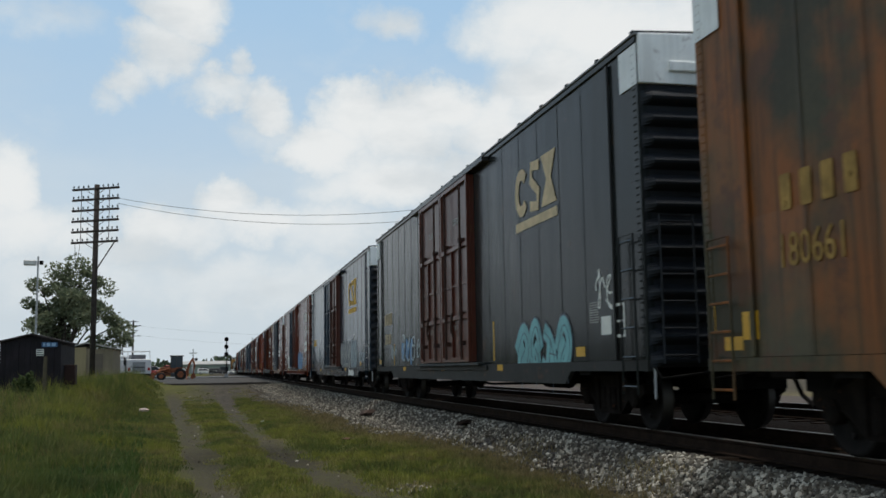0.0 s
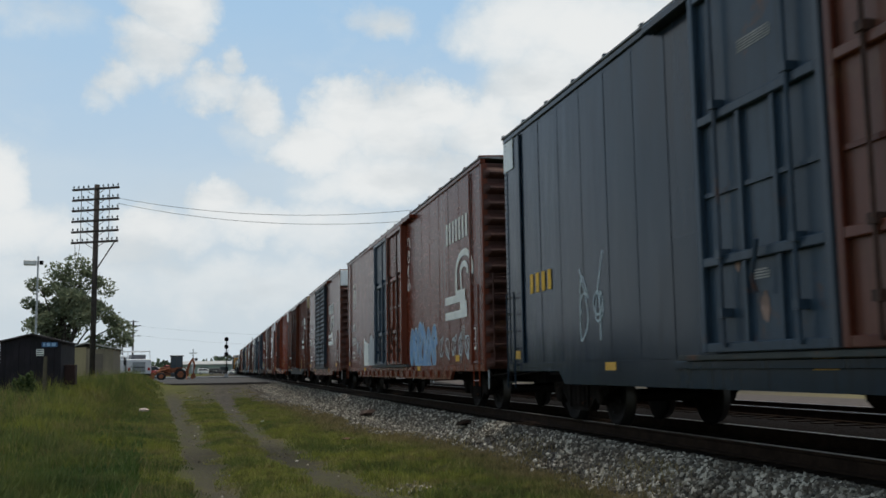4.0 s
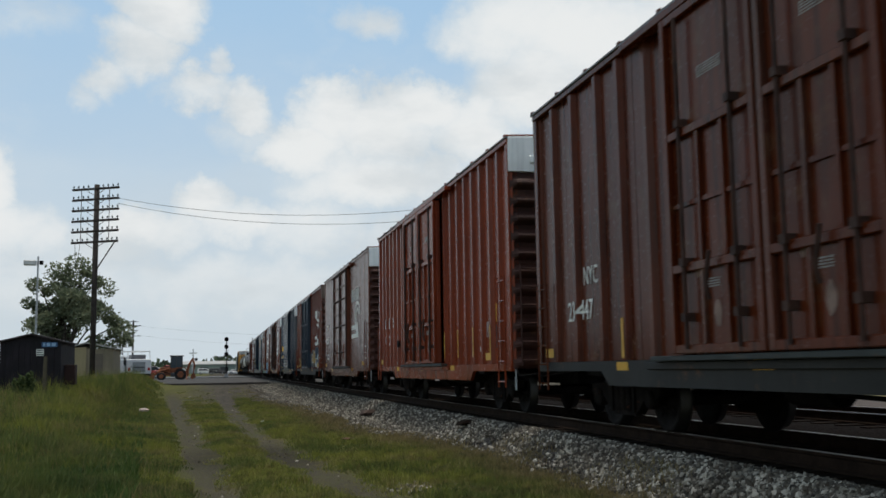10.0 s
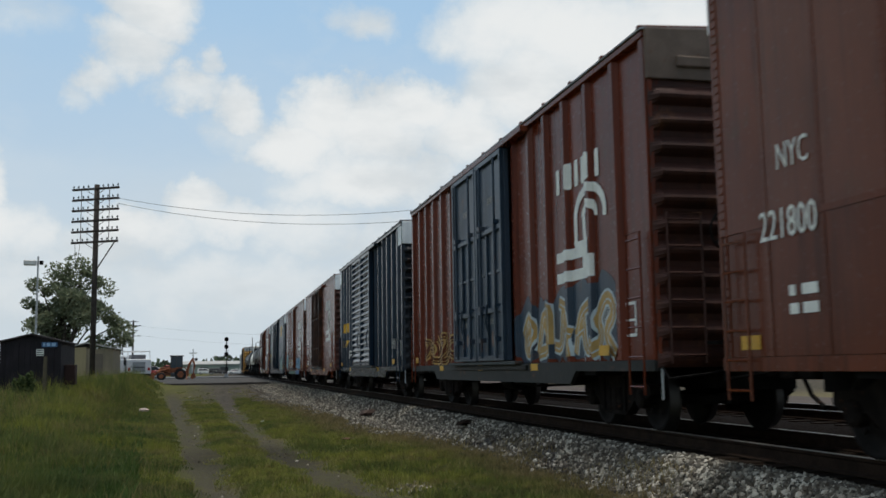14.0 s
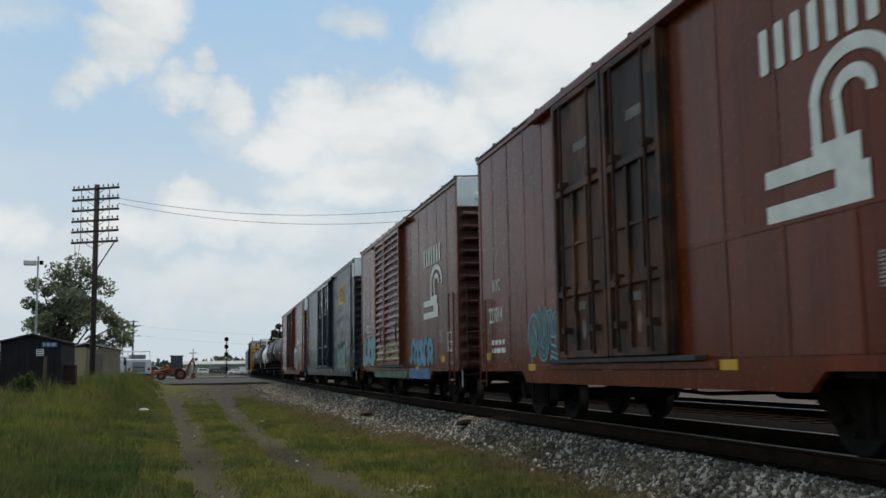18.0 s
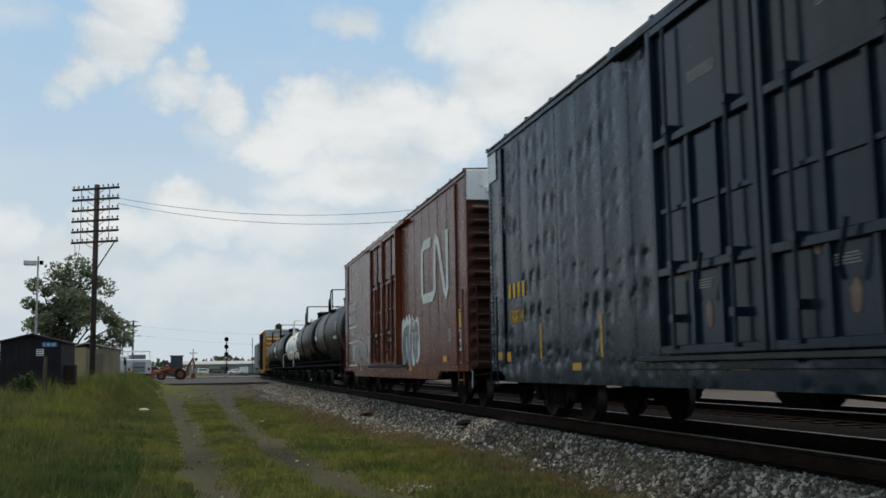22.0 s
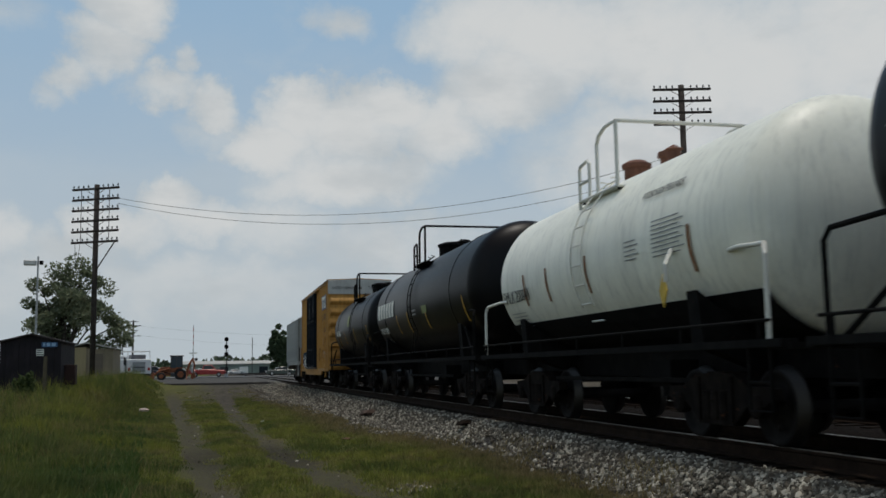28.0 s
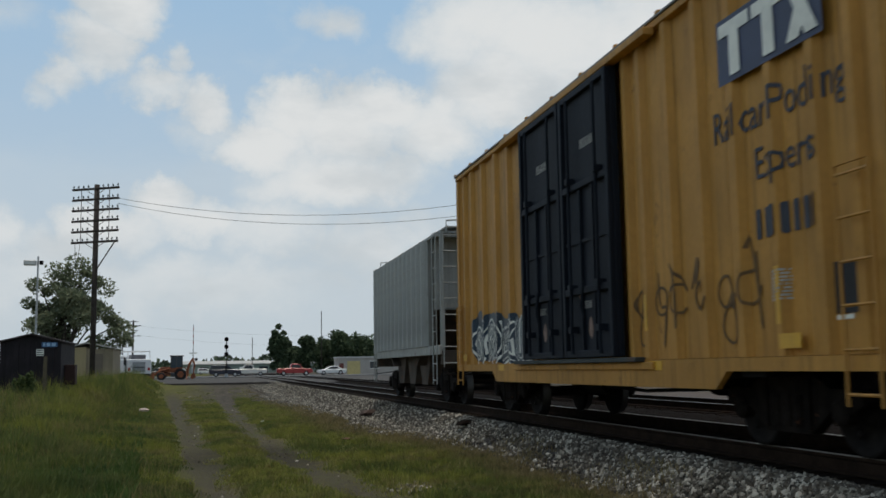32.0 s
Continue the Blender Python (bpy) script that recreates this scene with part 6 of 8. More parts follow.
graffiti(c, L, X + 0.07, 1.4, 5.0, 1.0, 1.7, 4, OX2, OCHRE, 115)

# 9: dark blue outside-post car with ribbed doors
L = 14.32
P9 = [0.08, 0.45, 1.2, 2.1, 2.95, 3.65, 4.35, 9.2, 10.0, 10.85, 11.7, 12.6, 13.5, 14.24]
c = add_car(boxcar("dark blue outside-post boxcar with ribbed doors", L, 1.9, DKBLUE, (4.6, 6.8, 8.95), "louvre", posts=P9, seed=29, side_patch=True, frame=DKBLUE, door_mats=(DKBLUE, DKBLUE)), 160.17, 174.49)
word_blocks(c, L, X + 0.07, 1.15, 2.4, 2.35, 0.36, 4, M_GOLD, 14)
lettering("173457", 0.4, M_GOLD, c, 1.1, 1.75, L, X + 0.07, squash=0.95)
scrawl(c, L, X + 0.07, 2.4, 3.2, 1.2, 1.7, 2, M_DECAL_W, 116)
decal("gold_square", M_GOLD, c, L, X + 0.07, ribbon([(3.2, 2.15), (3.45, 2.15), (3.45, 2.5), (3.2, 2.5), (3.2, 2.15)], 0.04))

# 10: oxide car with stained plug doors
STAINED = surface("stained_brown_door_paint", (0.115, 0.045, 0.018), 0.6, var=0.3, scale=1.3, fine=14, col2=(0.022, 0.014, 0.009), spots=0.50, streak=0.6, rust=0.5)
L = 14.14
c = add_car(boxcar("oxide red boxcar with stained plug doors and white emblem", L, 1.8, OX6, (4.95, 6.95, 8.7), seed=30, door_mats=(STAINED, STAINED)), 176.48, 190.63)
wheel_logo(c, L, X, 10.65, 12.6, 2.2, 3.6, M_DECAL_W)
word_blocks(c, L, X, 10.6, 12.5, 3.65, 0.45, 7, M_DECAL_W, 15)
lettering("NYC", 0.34, M_DECAL_W, c, 0.95, 2.3, L, X, squash=0.7)
lettering("221014", 0.42, M_DECAL_W, c, 0.65, 1.72, L, X, squash=0.72)
graffiti(c, L, X, 3.1, 4.6, 1.0, 1.9, 3, SLATE, AQUA, 117)
stencil_lines(c, L, X, 0.8, 1.8, 1.3, 2, 0.09, M_DECAL_W, 16)

# 11: brown car with ribbed doors and painted foot
L = 14.65
c = add_car(boxcar("red-brown boxcar with ribbed doors and coloured graffiti", L, 1.9, OX5, (3.9, 5.6, 8.2), "louvre", seed=31), 192.46, 207.11)
wheel_logo(c, L, X, 11.0, 13.05, 2.1, 3.35, M_DECAL_W)
word_blocks(c, L, X, 11.0, 13.0, 3.4, 0.45, 7, M_DECAL_W, 16)
lettering("NYC", 0.34, M_DECAL_W, c, 1.5, 2.6, L, X, squash=0.7)
lettering("221320", 0.4, M_DECAL_W, c, 1.3, 2.1, L, X, squash=0.72)
graffiti(c, L, X, 9.2, 12.0, 0.95, 1.75, 4, SKYB, AQUA, 118)
graffiti(c, L, X, 0.3, 3.0, 0.98, 2.1, 3, AQUA, PALE, 119)
graffiti(c, L, X - 0.10, 4.2, 7.9, 1.05, 1.75, 4, LIME, OCHRE, 120)
WORN_GREEN = surface("worn_green_spray", (0.11, 0.20, 0.14), 0.6, var=0.3, chip=0.55)
decal("painted_foot", WORN_GREEN, c, L, X - 0.02, [rect(3.2, 8.6, 0.62, 0.85)], "green sprayed sill")
decal("painted_foot", surface("worn_blue_spray", (0.08, 0.17, 0.30), 0.6, var=0.3, chip=0.5), c, L, X - 0.02, [rect(9.0, 11.7, 0.62, 0.88)], "blue sprayed sill")

# 12: dented dark blue car
L = 20.11
DENTED = surface("dented_dark_blue_paint", (0.006, 0.017, 0.031), 0.28, var=0.12, scale=1.5, fine=14, streak=0.3, rust=0.05, bump=0.01, gloss=0.22, dents=0.8)
DARK_PAINTS.append(DENTED)
c = add_car(boxcar("dented dark blue boxcar with gold emblem and green graffiti", L, 1.8, DENTED, U60, seed=32, side_patch=True, sill_in=0.7, door_mats=(DKBLUE, DKBLUE), frame=DKBLUE), 209.02, 229.12)
block_emblem(c, L, X, 15.2, 17.0, 3.6, 4.35, M_GOLD)
word_blocks(c, L, X, 1.15, 2.2, 2.1, 0.26, 4, M_GOLD, 17)
lettering("180014", 0.34, M_GOLD, c, 1.2, 1.65, L, X, squash=0.85)
graffiti(c, L, X, 14.6, 17.3, 0.75, 1.95, 4, GREENS, PALE, 121, back=M_INK)
scrawl(c, L, X, 17.5, 18.2, 1.4, 2.1, 1, PALE, 122, 0.06)
decal("yellow_plate", M_DECAL_Y, c, L, X, [rect(19.05, 19.55, 1.0, 1.3), rect(1.0, 1.25, 0.98, 1.15)])
decal("yellow_stripe", M_DECAL_Y, c, L, X, [rect(2.9, 2.97, 1.0, 1.6), rect(5.5, 5.57, 1.0, 1.6)])

# 13: lead red car with a large ribbon emblem
L = 20.15
c = add_car(boxcar("lead red boxcar with a large white ribbon emblem", L, 1.7, OX6, U60, seed=33), 230.91, 251.06)
out = ribbon([(16.55, 3.98), (15.75, 3.98), (15.5, 3.85), (15.5, 2.75), (15.6, 2.62), (16.7, 2.62), (16.95, 2.75), (17.0, 3.85)], 0.24) + ribbon([(17.0, 3.85), (17.15, 4.0), (17.35, 3.9), (18.0, 2.7), (18.15, 2.55), (18.3, 2.7), (18.3, 4.05)], 0.24)
decal("emblem", M_DECAL_W, c, L, X, out, "large white ribbon emblem", 0.0105)
word_blocks(c, L, X, 1.2, 3.3, 3.05, 0.36, 8, M_DECAL_W, 18)
word_blocks(c, L, X, 1.2, 3.3, 2.6, 0.36, 8, M_DECAL_W, 19)
lettering("CNA 795143", 0.34, M_DECAL_W, c, 1.2, 2.05, L, X, squash=0.85)
decal("white_rule", M_DECAL_W, c, L, X, [rect(1.2, 3.4, 2.45, 2.5), rect(1.2, 3.4, 1.88, 1.93), rect(2.2, 2.25, 1.05, 1.87), rect(1.2, 3.4, 1.0, 1.05)])
stencil_lines(c, L, X, 2.35, 3.2, 1.7, 6, 0.06, M_DECAL_W, 18)
graffiti(c, L, X, 2.9, 7.1, 1.05, 2.1, 9, OX2, M_DECAL_W, 123)
graffiti(c, L, X, 12.6, 14.9, 0.95, 2.15, 3, SILVER, M_INK, 124, back=M_DECAL_W)
decal("yellow_plate", M_DECAL_Y, c, L, X, [rect(19.3, 19.55, 1.7, 2.15)])

# tanks
BLACKT = surface("black_tank_paint", (0.0045, 0.0045, 0.005), 0.36, var=0.3, scale=0.8, fine=14, streak=0.3, bump=0.02, gloss=0.12)
WHITET = surface("cream_white_tank_paint", (0.84, 0.83, 0.71), 0.45, var=0.07, scale=0.8, fine=14, streak=0.22, bump=0.05)
SLATE_INK = surface("faded_stencil_grey", (0.17, 0.18, 0.19), 0.6, var=0.3)
WRAIL = surface("white_handrail_paint", (0.66, 0.65, 0.58), 0.5, var=0.1)
for near, far, kind in ((252.7, 265.1, "a"), (266.3, 277.9, "b"), (279.1, 289.1, "w"), (290.3, 303.6, "p"), (304.9, 315.8, "g")):
    L = far - near
    if kind == "w":
        c = tank_car("cream-white chemical tank car with a black painted belly", L, 1.2, 1.34, 2.47, WHITET, M_BLACK, WRAIL, deck_u=4.1, lower=M_BLACK)
        shell_text(c, "HYDROGEN PEROXIDE", 0.15, 6.9, 3.02, M_INK, 0.75)
        shell_text(c, "FMLX 200041", 0.32, 0.72, 2.05, M_INK, 0.85)
        for i in range(9):
            shell_patch(c, "data_line", 7.35, 8.1 + 0.12 * (i % 2), 2.66 - 0.055 * i, 2.672 - 0.055 * i, SLATE_INK, k=1)
        for i in range(5):
            shell_patch(c, "data_line", 6.5, 6.85 + 0.1 * (i % 2), 2.5 - 0.06 * i, 2.512 - 0.06 * i, SLATE_INK, k=1)
            shell_patch(c, "data_line", 0.9, 1.7, 1.85 - 0.06 * i, 1.862 - 0.06 * i, SILVER, k=1)
        for u in (2.0, 3.2, 5.0, 8.3):
            shell_patch(c, "rust_stripe", u, u + 0.07, 1.95, 2.5, surface("brown_stripe", (0.25, 0.12, 0.05), 0.6))
        part("placard_bracket", tubes([(-1.36, L / 2 - 7.9, 2.25), (-1.52, L / 2 - 8.05, 2.05), (-1.52, L / 2 - 8.05, 1.85)], r=0.03), WRAIL, c, "white bent placard bracket")
        o = part("placard", prism(bmesh.new(), [(-0.10, 0.0), (0.0, -0.2), (0.10, 0.0), (0.0, 0.2)], 0, -0.01, 0.01), M_PLATE, c, "yellow diamond hazard placard")
        o.location = (-1.53, L / 2 - 8.0, 1.75)
    else:
        c = tank_car({"a": "black tank car with a raised top platform", "b": "plain black tank car with white lettering", "p": "long black tank car with a white wordmark", "g": "black tank car with yellow reflective stripes"}[kind], L, 1.2, 1.42 if kind != "g" else 1.38, 2.66 if kind != "g" else 2.6, BLACKT, M_BLACK, M_BLACK, deck_u={"a": 5.2, "b": 4.9, "p": 5.85, "g": 5.6}[kind])
        if kind == "p":
            shell_blocks(c, 0.95, 3.88, 2.45, 0.46, 6, M_DECAL_W, 3)
            shell_text(c, "PROX 42070", 0.30, 1.05, 1.98, M_DECAL_W, 0.8)
            shell_patch(c, "data_panel", 7.9, 8.5, 2.3, 2.5, surface("faded_lime_patch", (0.22, 0.25, 0.10), 0.6))
            for i in range(2):
                shell_patch(c, "data_line", 6.6, 7.1, 2.42 - 0.1 * i, 2.46 - 0.1 * i, SILVER, k=1)
        if kind == "b":
            shell_text(c, "ACFX 94831", 0.36, 0.8, 2.75, M_DECAL_W, 0.8)
        if kind == "g":
            shell_text(c, "GATX 30906", 0.34, 1.35, 2.3, M_DECAL_W, 0.75)
            shell_patch(c, "yellow_stripe", 0.62, 0.68, 1.5, 2.15, M_DECAL_Y)
            shell_patch(c, "data_panel", 5.0, 5.5, 2.6, 3.05, surface("faded_lime_patch", (0.22, 0.25, 0.10), 0.6))
        if kind == "a":
            shell_blocks(c, 0.7, 1.9, 2.4, 0.22, 8, M_DECAL_W, 5)
            for i in range(8):
                shell_patch(c, "data_line", 9.6, 10.2 + 0.1 * (i % 2), 3.0 - 0.06 * i, 3.02 - 0.06 * i, SILVER, k=1)
            shell_blocks(c, 8.9, 10.1, 2.25, 0.14, 9, M_DECAL_W, 6)
        for i in range(3):
            shell_patch(c, "data_line", 1.2, 2.1, 1.8 - 0.08 * i, 1.82 - 0.08 * i, SILVER, k=1)
        for u in (4.2, 5.85, 0.62 * L, 0.92 * L) if kind == "p" else (0.2 * L, 0.36 * L, 0.62 * L, 0.92 * L):
            shell_patch(c, "yellow_stripe", u, u + 0.06, 1.9, 2.45, M_DECAL_Y)
    add_car(c, near, far)

# 19: amber car
L = 14.3
AMBER = surface("amber_yellow_paint", (0.46, 0.225, 0.042), 0.6, var=0.15, scale=0.9, fine=14, streak=0.5, rust=0.2, tone=0.15)
BLACKD = surface("blue_black_door_paint", (0.009, 0.012, 0.018), 0.62, var=0.2, scale=1.2, fine=14, streak=0.3, gloss=0.15)
DARK_PAINTS.append(BLACKD)
P19 = [0.08, 0.6, 1.2, 2.05, 3.0, 3.85, 4.8, 9.2, 9.65, 10.4, 11.15, 11.9, 12.6, 13.3, 13.85, 14.22]
c = add_car(boxcar("amber yellow outside-post boxcar with black plug doors", L, 1.9, AMBER, (5.1, 7.1, 9.0), posts=P19, cap=surface("light_grey_cap", (0.42, 0.42, 0.39), 0.6, var=0.1, streak=0.3), seed=34, door_mats=(BLACKD, BLACKD), ends="beaded", end_mat=AMBER), 317.05, 331.35)
decal("emblem_panel", M_NAVY, c, L, X - 0.004, [rect(11.7, 13.55, 3.78, 4.48)], "navy emblem plate over the posts")
decal("emblem", M_DECAL_W, c, L, X - 0.012, [rect(11.76, 12.36, 4.28, 4.42), rect(11.96, 12.16, 3.84, 4.28), rect(12.42, 12.98, 4.28, 4.42), rect(12.60, 12.80, 3.84, 4.28), [(13.0, 3.84), (13.2, 3.84), (13.5, 4.42), (13.3, 4.42)], [(13.3, 3.84), (13.5, 3.84), (13.2, 4.42), (13.0, 4.42)]], "white block emblem", 0.008)
SLATEK = surface("faded_blue_black_lettering", (0.05, 0.055, 0.07), 0.6, var=0.25)
lettering("Railcar Pooling", 0.50, SLATEK, c, 11.4, 3.22, L, X + 0.07, squash=0.78)
lettering("Experts", 0.46, SLATEK, c, 12.2, 2.7, L, X + 0.07, squash=0.8)
word_blocks(c, L, X + 0.07, 12.15, 13.3, 2.1, 0.3, 7, SLATEK, 21)
graffiti(c, L, X + 0.07, 1.2, 5.0, 0.97, 1.85, 8, SLATE, M_DECAL_W, 125, back=SLATE)
scrawl(c, L, X + 0.07, 9.2, 12.3, 0.98, 2.3, 6, surface("brown_scrawl", (0.13, 0.07, 0.022), 0.6, var=0.3, chip=0.3), 126, 0.035)
decal("yellow_stripe", M_DECAL_Y, c, L, X - 0.006, [rect(9.62, 9.69, 1.3, 1.75), rect(12.57, 12.64, 1.25, 1.8)])
decal("data_panel", M_INK, c, L, X + 0.07, [rect(13.4, 13.72, 1.3, 1.75)], lift=0.009)
o = lettering("EXCESS HEIGHT CAR", 0.17, M_INK, c, 0, 0, L, X, squash=0.9)
o.matrix_basis = pose(-1.32, -L / 2 - 0.056, 4.66, 0, 0, 90)
o = lettering("TBOX 670", 0.2, M_INK, c, 0, 0, L, X, squash=0.9)
o.matrix_basis = pose(0.42, -L / 2 - 0.056, 4.66, 0, 0, 90)

add_car(hopper_car("weathered grey ribbed covered hopper car at the train's tail", 9.65, 1.9, G), 333.27, 342.91)

for c, L, posts in POSTED:
    for ob in list(c.children):
        kind = ob.name.split(".")[0]
        if kind in ("lettering", "emblem", "wordmark_bar", "scrawl", "stencil", "graffiti_rim", "graffiti_fill", "graffiti_crease", "sprayed_cloud") and abs(ob.rotation_euler.z) < 0.1 and ob.location.x > -1.6:
            if not (kind == "emblem" and "amber" in str(c.get("label", "")) or kind == "emblem" and posts is P19):
                over_posts(ob, L, posts)


# ---- lineside: poles and wires ----
M_POLE = surface("weathered_creosote_pole", (0.045, 0.036, 0.03), 0.9, var=0.3, scale=2.5, fine=25, bump=0.4)
M_INSUL = surface("dark_glass_insulator", (0.05, 0.06, 0.06), 0.25, var=0.2)
M_WIRE = surface("dull_wire", (0.05, 0.05, 0.05), 0.6, var=0.1)
M_GALV = surface("galvanised_steel", (0.34, 0.35, 0.35), 0.5, 0.6, var=0.15)


def telegraph_pole(x, y, top, arms, spacing, turn, label, brace=True):
    base = gz(x, y)
    p = thing("telegraph_pole", label, "utility pole", pose(x, y, base, 0, 0, turn), "telegraph poles")
    h = top - base
    part("pole", tubes([(0, 0, -0.5), (0, 0, h * 0.5), (0, 0, h)], r=0.15, sides=12), M_POLE, p, smooth=True)
    for i in range(arms):
        z = h - 0.25 - i * spacing
        a = part("crossarm", boxes((-1.5, 1.5, -0.17, -0.06, z - 0.06, z + 0.06)), M_POLE, p, bevel=0.01)
        for k in range(10):
            xx = -1.42 + k * 2.84 / 9
            if abs(xx) < 0.2:
                continue
            part("insulator", lathe(bmesh.new(), [(z + 0.06, 0.02), (z + 0.12, 0.02), (z + 0.12, 0.05), (z + 0.19, 0.045), (z + 0.23, 0.02)], (xx, -0.115, 0), 2, 8), M_INSUL, a)
        if brace:
            part("arm_brace", tubes([(-0.6, -0.12, z - 0.05), (0, -0.15, z - 0.42)], [(0.6, -0.12, z - 0.05), (0, -0.15, z - 0.42)], r=0.016, sides=4), M_POLE, a)
    return p, h


p1, h1 = telegraph_pole(-6.6, 58.0, 12.05, 6, 0.605, -28, "tall dark wooden telegraph pole with six crossarms")
zb = h1 - 0.25 - 5 * 0.605
part("guy_stay", tubes([(1.3, -0.1, zb), (0.12, -0.1, zb - 1.6)], r=0.035, sides=6), M_POLE, p1)
part("vertical_strap", tubes([(-0.85, -0.2, h1 - 0.2), (-0.85, -0.2, zb)], [(0.95, -0.2, h1 - 0.2), (0.95, -0.2, zb)], r=0.02, sides=5), M_POLE, p1)
part("drooping_wire", tubes([(-0.85, -0.2, zb), (-0.95, -0.25, zb - 0.9), (-0.3, -0.2, zb - 1.3)], [(-1.2, -0.2, zb), (-1.1, -0.2, zb - 1.5), (-0.15, -0.18, zb - 2.3)], r=0.012, sides=4), M_WIRE, p1)
telegraph_pole(23.46, 46.0, 15.9, 4, 0.615, -14, "wooden telegraph pole with crossarms beyond the train")


def wire(label, a, b, sag, r=0.014, k=28):
    a, b = Vector(a), Vector(b)
    pts = [a.lerp(b, i / k) - Vector((0, 0, 4 * sag * (i / k) * (1 - i / k))) for i in range(k + 1)]
    return tagged(part("overhead_wire", tubes(pts, r=r, sides=4), M_WIRE), label, "wire", "overhead wires")


wire("thin dark overhead wire across the track", (-5.45, 57.6, 11.25), (23.3, 46.0, 12.3), 1.95)
wire("thin dark overhead wire across the track", (-5.45, 57.6, 10.95), (23.3, 46.0, 11.6), 2.0)
telegraph_pole(-23.25, 300.0, 16.3, 3, 1.3, 0, "distant wooden power pole with three crossarms")
telegraph_pole(-26.5, 300.0, 13.0, 2, 1.3, 20, "distant wooden power pole with two crossarms")
wire("faint distant overhead wire", (-23.25, 299.8, 15.0), (70, 300, 13.5), 2.5, 0.02)
wire("faint distant overhead wire", (-23.25, 299.8, 12.3), (70, 300, 10.0), 2.5, 0.02)

# ---- dark equipment shed ----
M_SHED = surface("dark_shed_boards", (0.018, 0.014, 0.016), 0.85, var=0.3, scale=2, fine=20, streak=0.4, bump=0.3)
M_SIGN = surface("blue_number_board", (0.04, 0.11, 0.24), 0.5, var=0.1)
M_FIG = surface("pale_blue_figures", (0.30, 0.46, 0.62), 0.5, var=0.1)


def equipment_shed():
    zb = gz(-6.6, 41)
    s = thing("equipment_shed", "dark brown boarded shed with a blue number board", "shed", pose(-6.78, 42.0, zb))
    W, D, H = 1.05, 1.9, 2.18
    for i in range(10):
        a, b = -W + i * 2 * W / 10, -W + (i + 1) * 2 * W / 10
        part("board", boxes((a + 0.004, b - 0.004, -D - 0.012 - 0.006 * (i % 3), -D + 0.03, 0, H)), M_SHED, s)
    for sx in (-1, 1):
        for i in range(10):
            a, b = -D + i * 2 * D / 10, -D + (i + 1) * 2 * D / 10
            part("board", boxes((min(sx * W, sx * (W + 0.03)), max(sx * W, sx * (W + 0.03)), a + 0.004, b - 0.004, 0, H)), M_SHED, s)
    part("back_wall", boxes((-W, W, D - 0.03, D, 0, H)), M_SHED, s)
    part("gable", prism(bmesh.new(), [(-W - 0.02, H), (W + 0.02, H), (0, H + 0.26)], 1, -D - 0.02, D + 0.02), M_SHED, s)
    for sx in (-1, 1):
        part("roof_slope", prism(bmesh.new(), [(sx * (W + 0.12), H - 0.02), (0, H + 0.27), (0, H + 0.33), (sx * (W + 0.12), H + 0.04)], 1, -D - 0.15, D + 0.15), surface("tarred_roof", (0.035, 0.028, 0.026), 0.9, var=0.3, scale=2), s)
    b = part("number_board", boxes((0.38, 0.95, -D - 0.05, -D - 0.026, H - 0.19, H - 0.01)), M_SIGN, s, "blue board with pale bars")
    for i, (a, w) in enumerate(((0.44, 0.07), (0.56, 0.13), (0.74, 0.15))):
        part("sign_bar", boxes((a, a + w, -D - 0.056, -D - 0.051, H - 0.16, H - 0.04)), M_FIG, b)
    q = part("notice", boxes((0.20, 0.46, -D - 0.045, -D - 0.026, H - 0.52, H - 0.27)), M_DECAL_W, s, "white paper notice with grey lines")
    for i in range(3):
        part("notice_line", boxes((0.22, 0.44, -D - 0.049, -D - 0.046, H - 0.49 + i * 0.08, H - 0.46 + i * 0.08)), M_BLACK, q)
    part("meter_box", boxes((W + 0.031, W + 0.44, -1.0, -0.4, 0.55, 1.32)), surface("rust_brown_box", (0.035, 0.018, 0.015), 0.8, var=0.3), s, "rusty brown wall box", bevel=0.02)
    for sx in (-1, 1):
        part("corner_trim", boxes((min(sx * (W - 0.1), sx * (W + 0.034)), max(sx * (W - 0.1), sx * (W + 0.034)), -D - 0.036, -D - 0.031, 0, H)), M_SHED, s)
    return s


equipment_shed()
o = part("fence_post", tubes([(0, 0, -0.3), (0, 0, 1.15), (0.01, 0, 1.55)], r=[0.075, 0.07, 0.06], sides=9), surface("grey_wood_post", (0.09, 0.075, 0.045), 0.9, var=0.3, scale=4, bump=0.4))
o.matrix_basis = pose(-5.93, 38.0, gz(-5.93, 38) + 0.2)
tagged(o, "weathered wooden post standing in tall weeds", "post")

# ---- buildings behind ----
M_CREAM = surface("cream_metal_siding", (0.40, 0.32, 0.18), 0.7, var=0.1, scale=0.6, streak=0.2)
# tan wall repeats the cream siding with the side face's shade painted in
M_CREAM_SHADE = surface("shaded_tan_siding", (0.24, 0.195, 0.13), 0.75, var=0.12, scale=0.8, streak=0.2)
M_ROOFG = surface("pale_metal_roof", (0.42, 0.40, 0.36), 0.6, 0.2, var=0.1)
M_GLASS = surface("dark_window_glass", (0.02, 0.025, 0.03), 0.08, 0.0, var=0.1, bump=0.0)


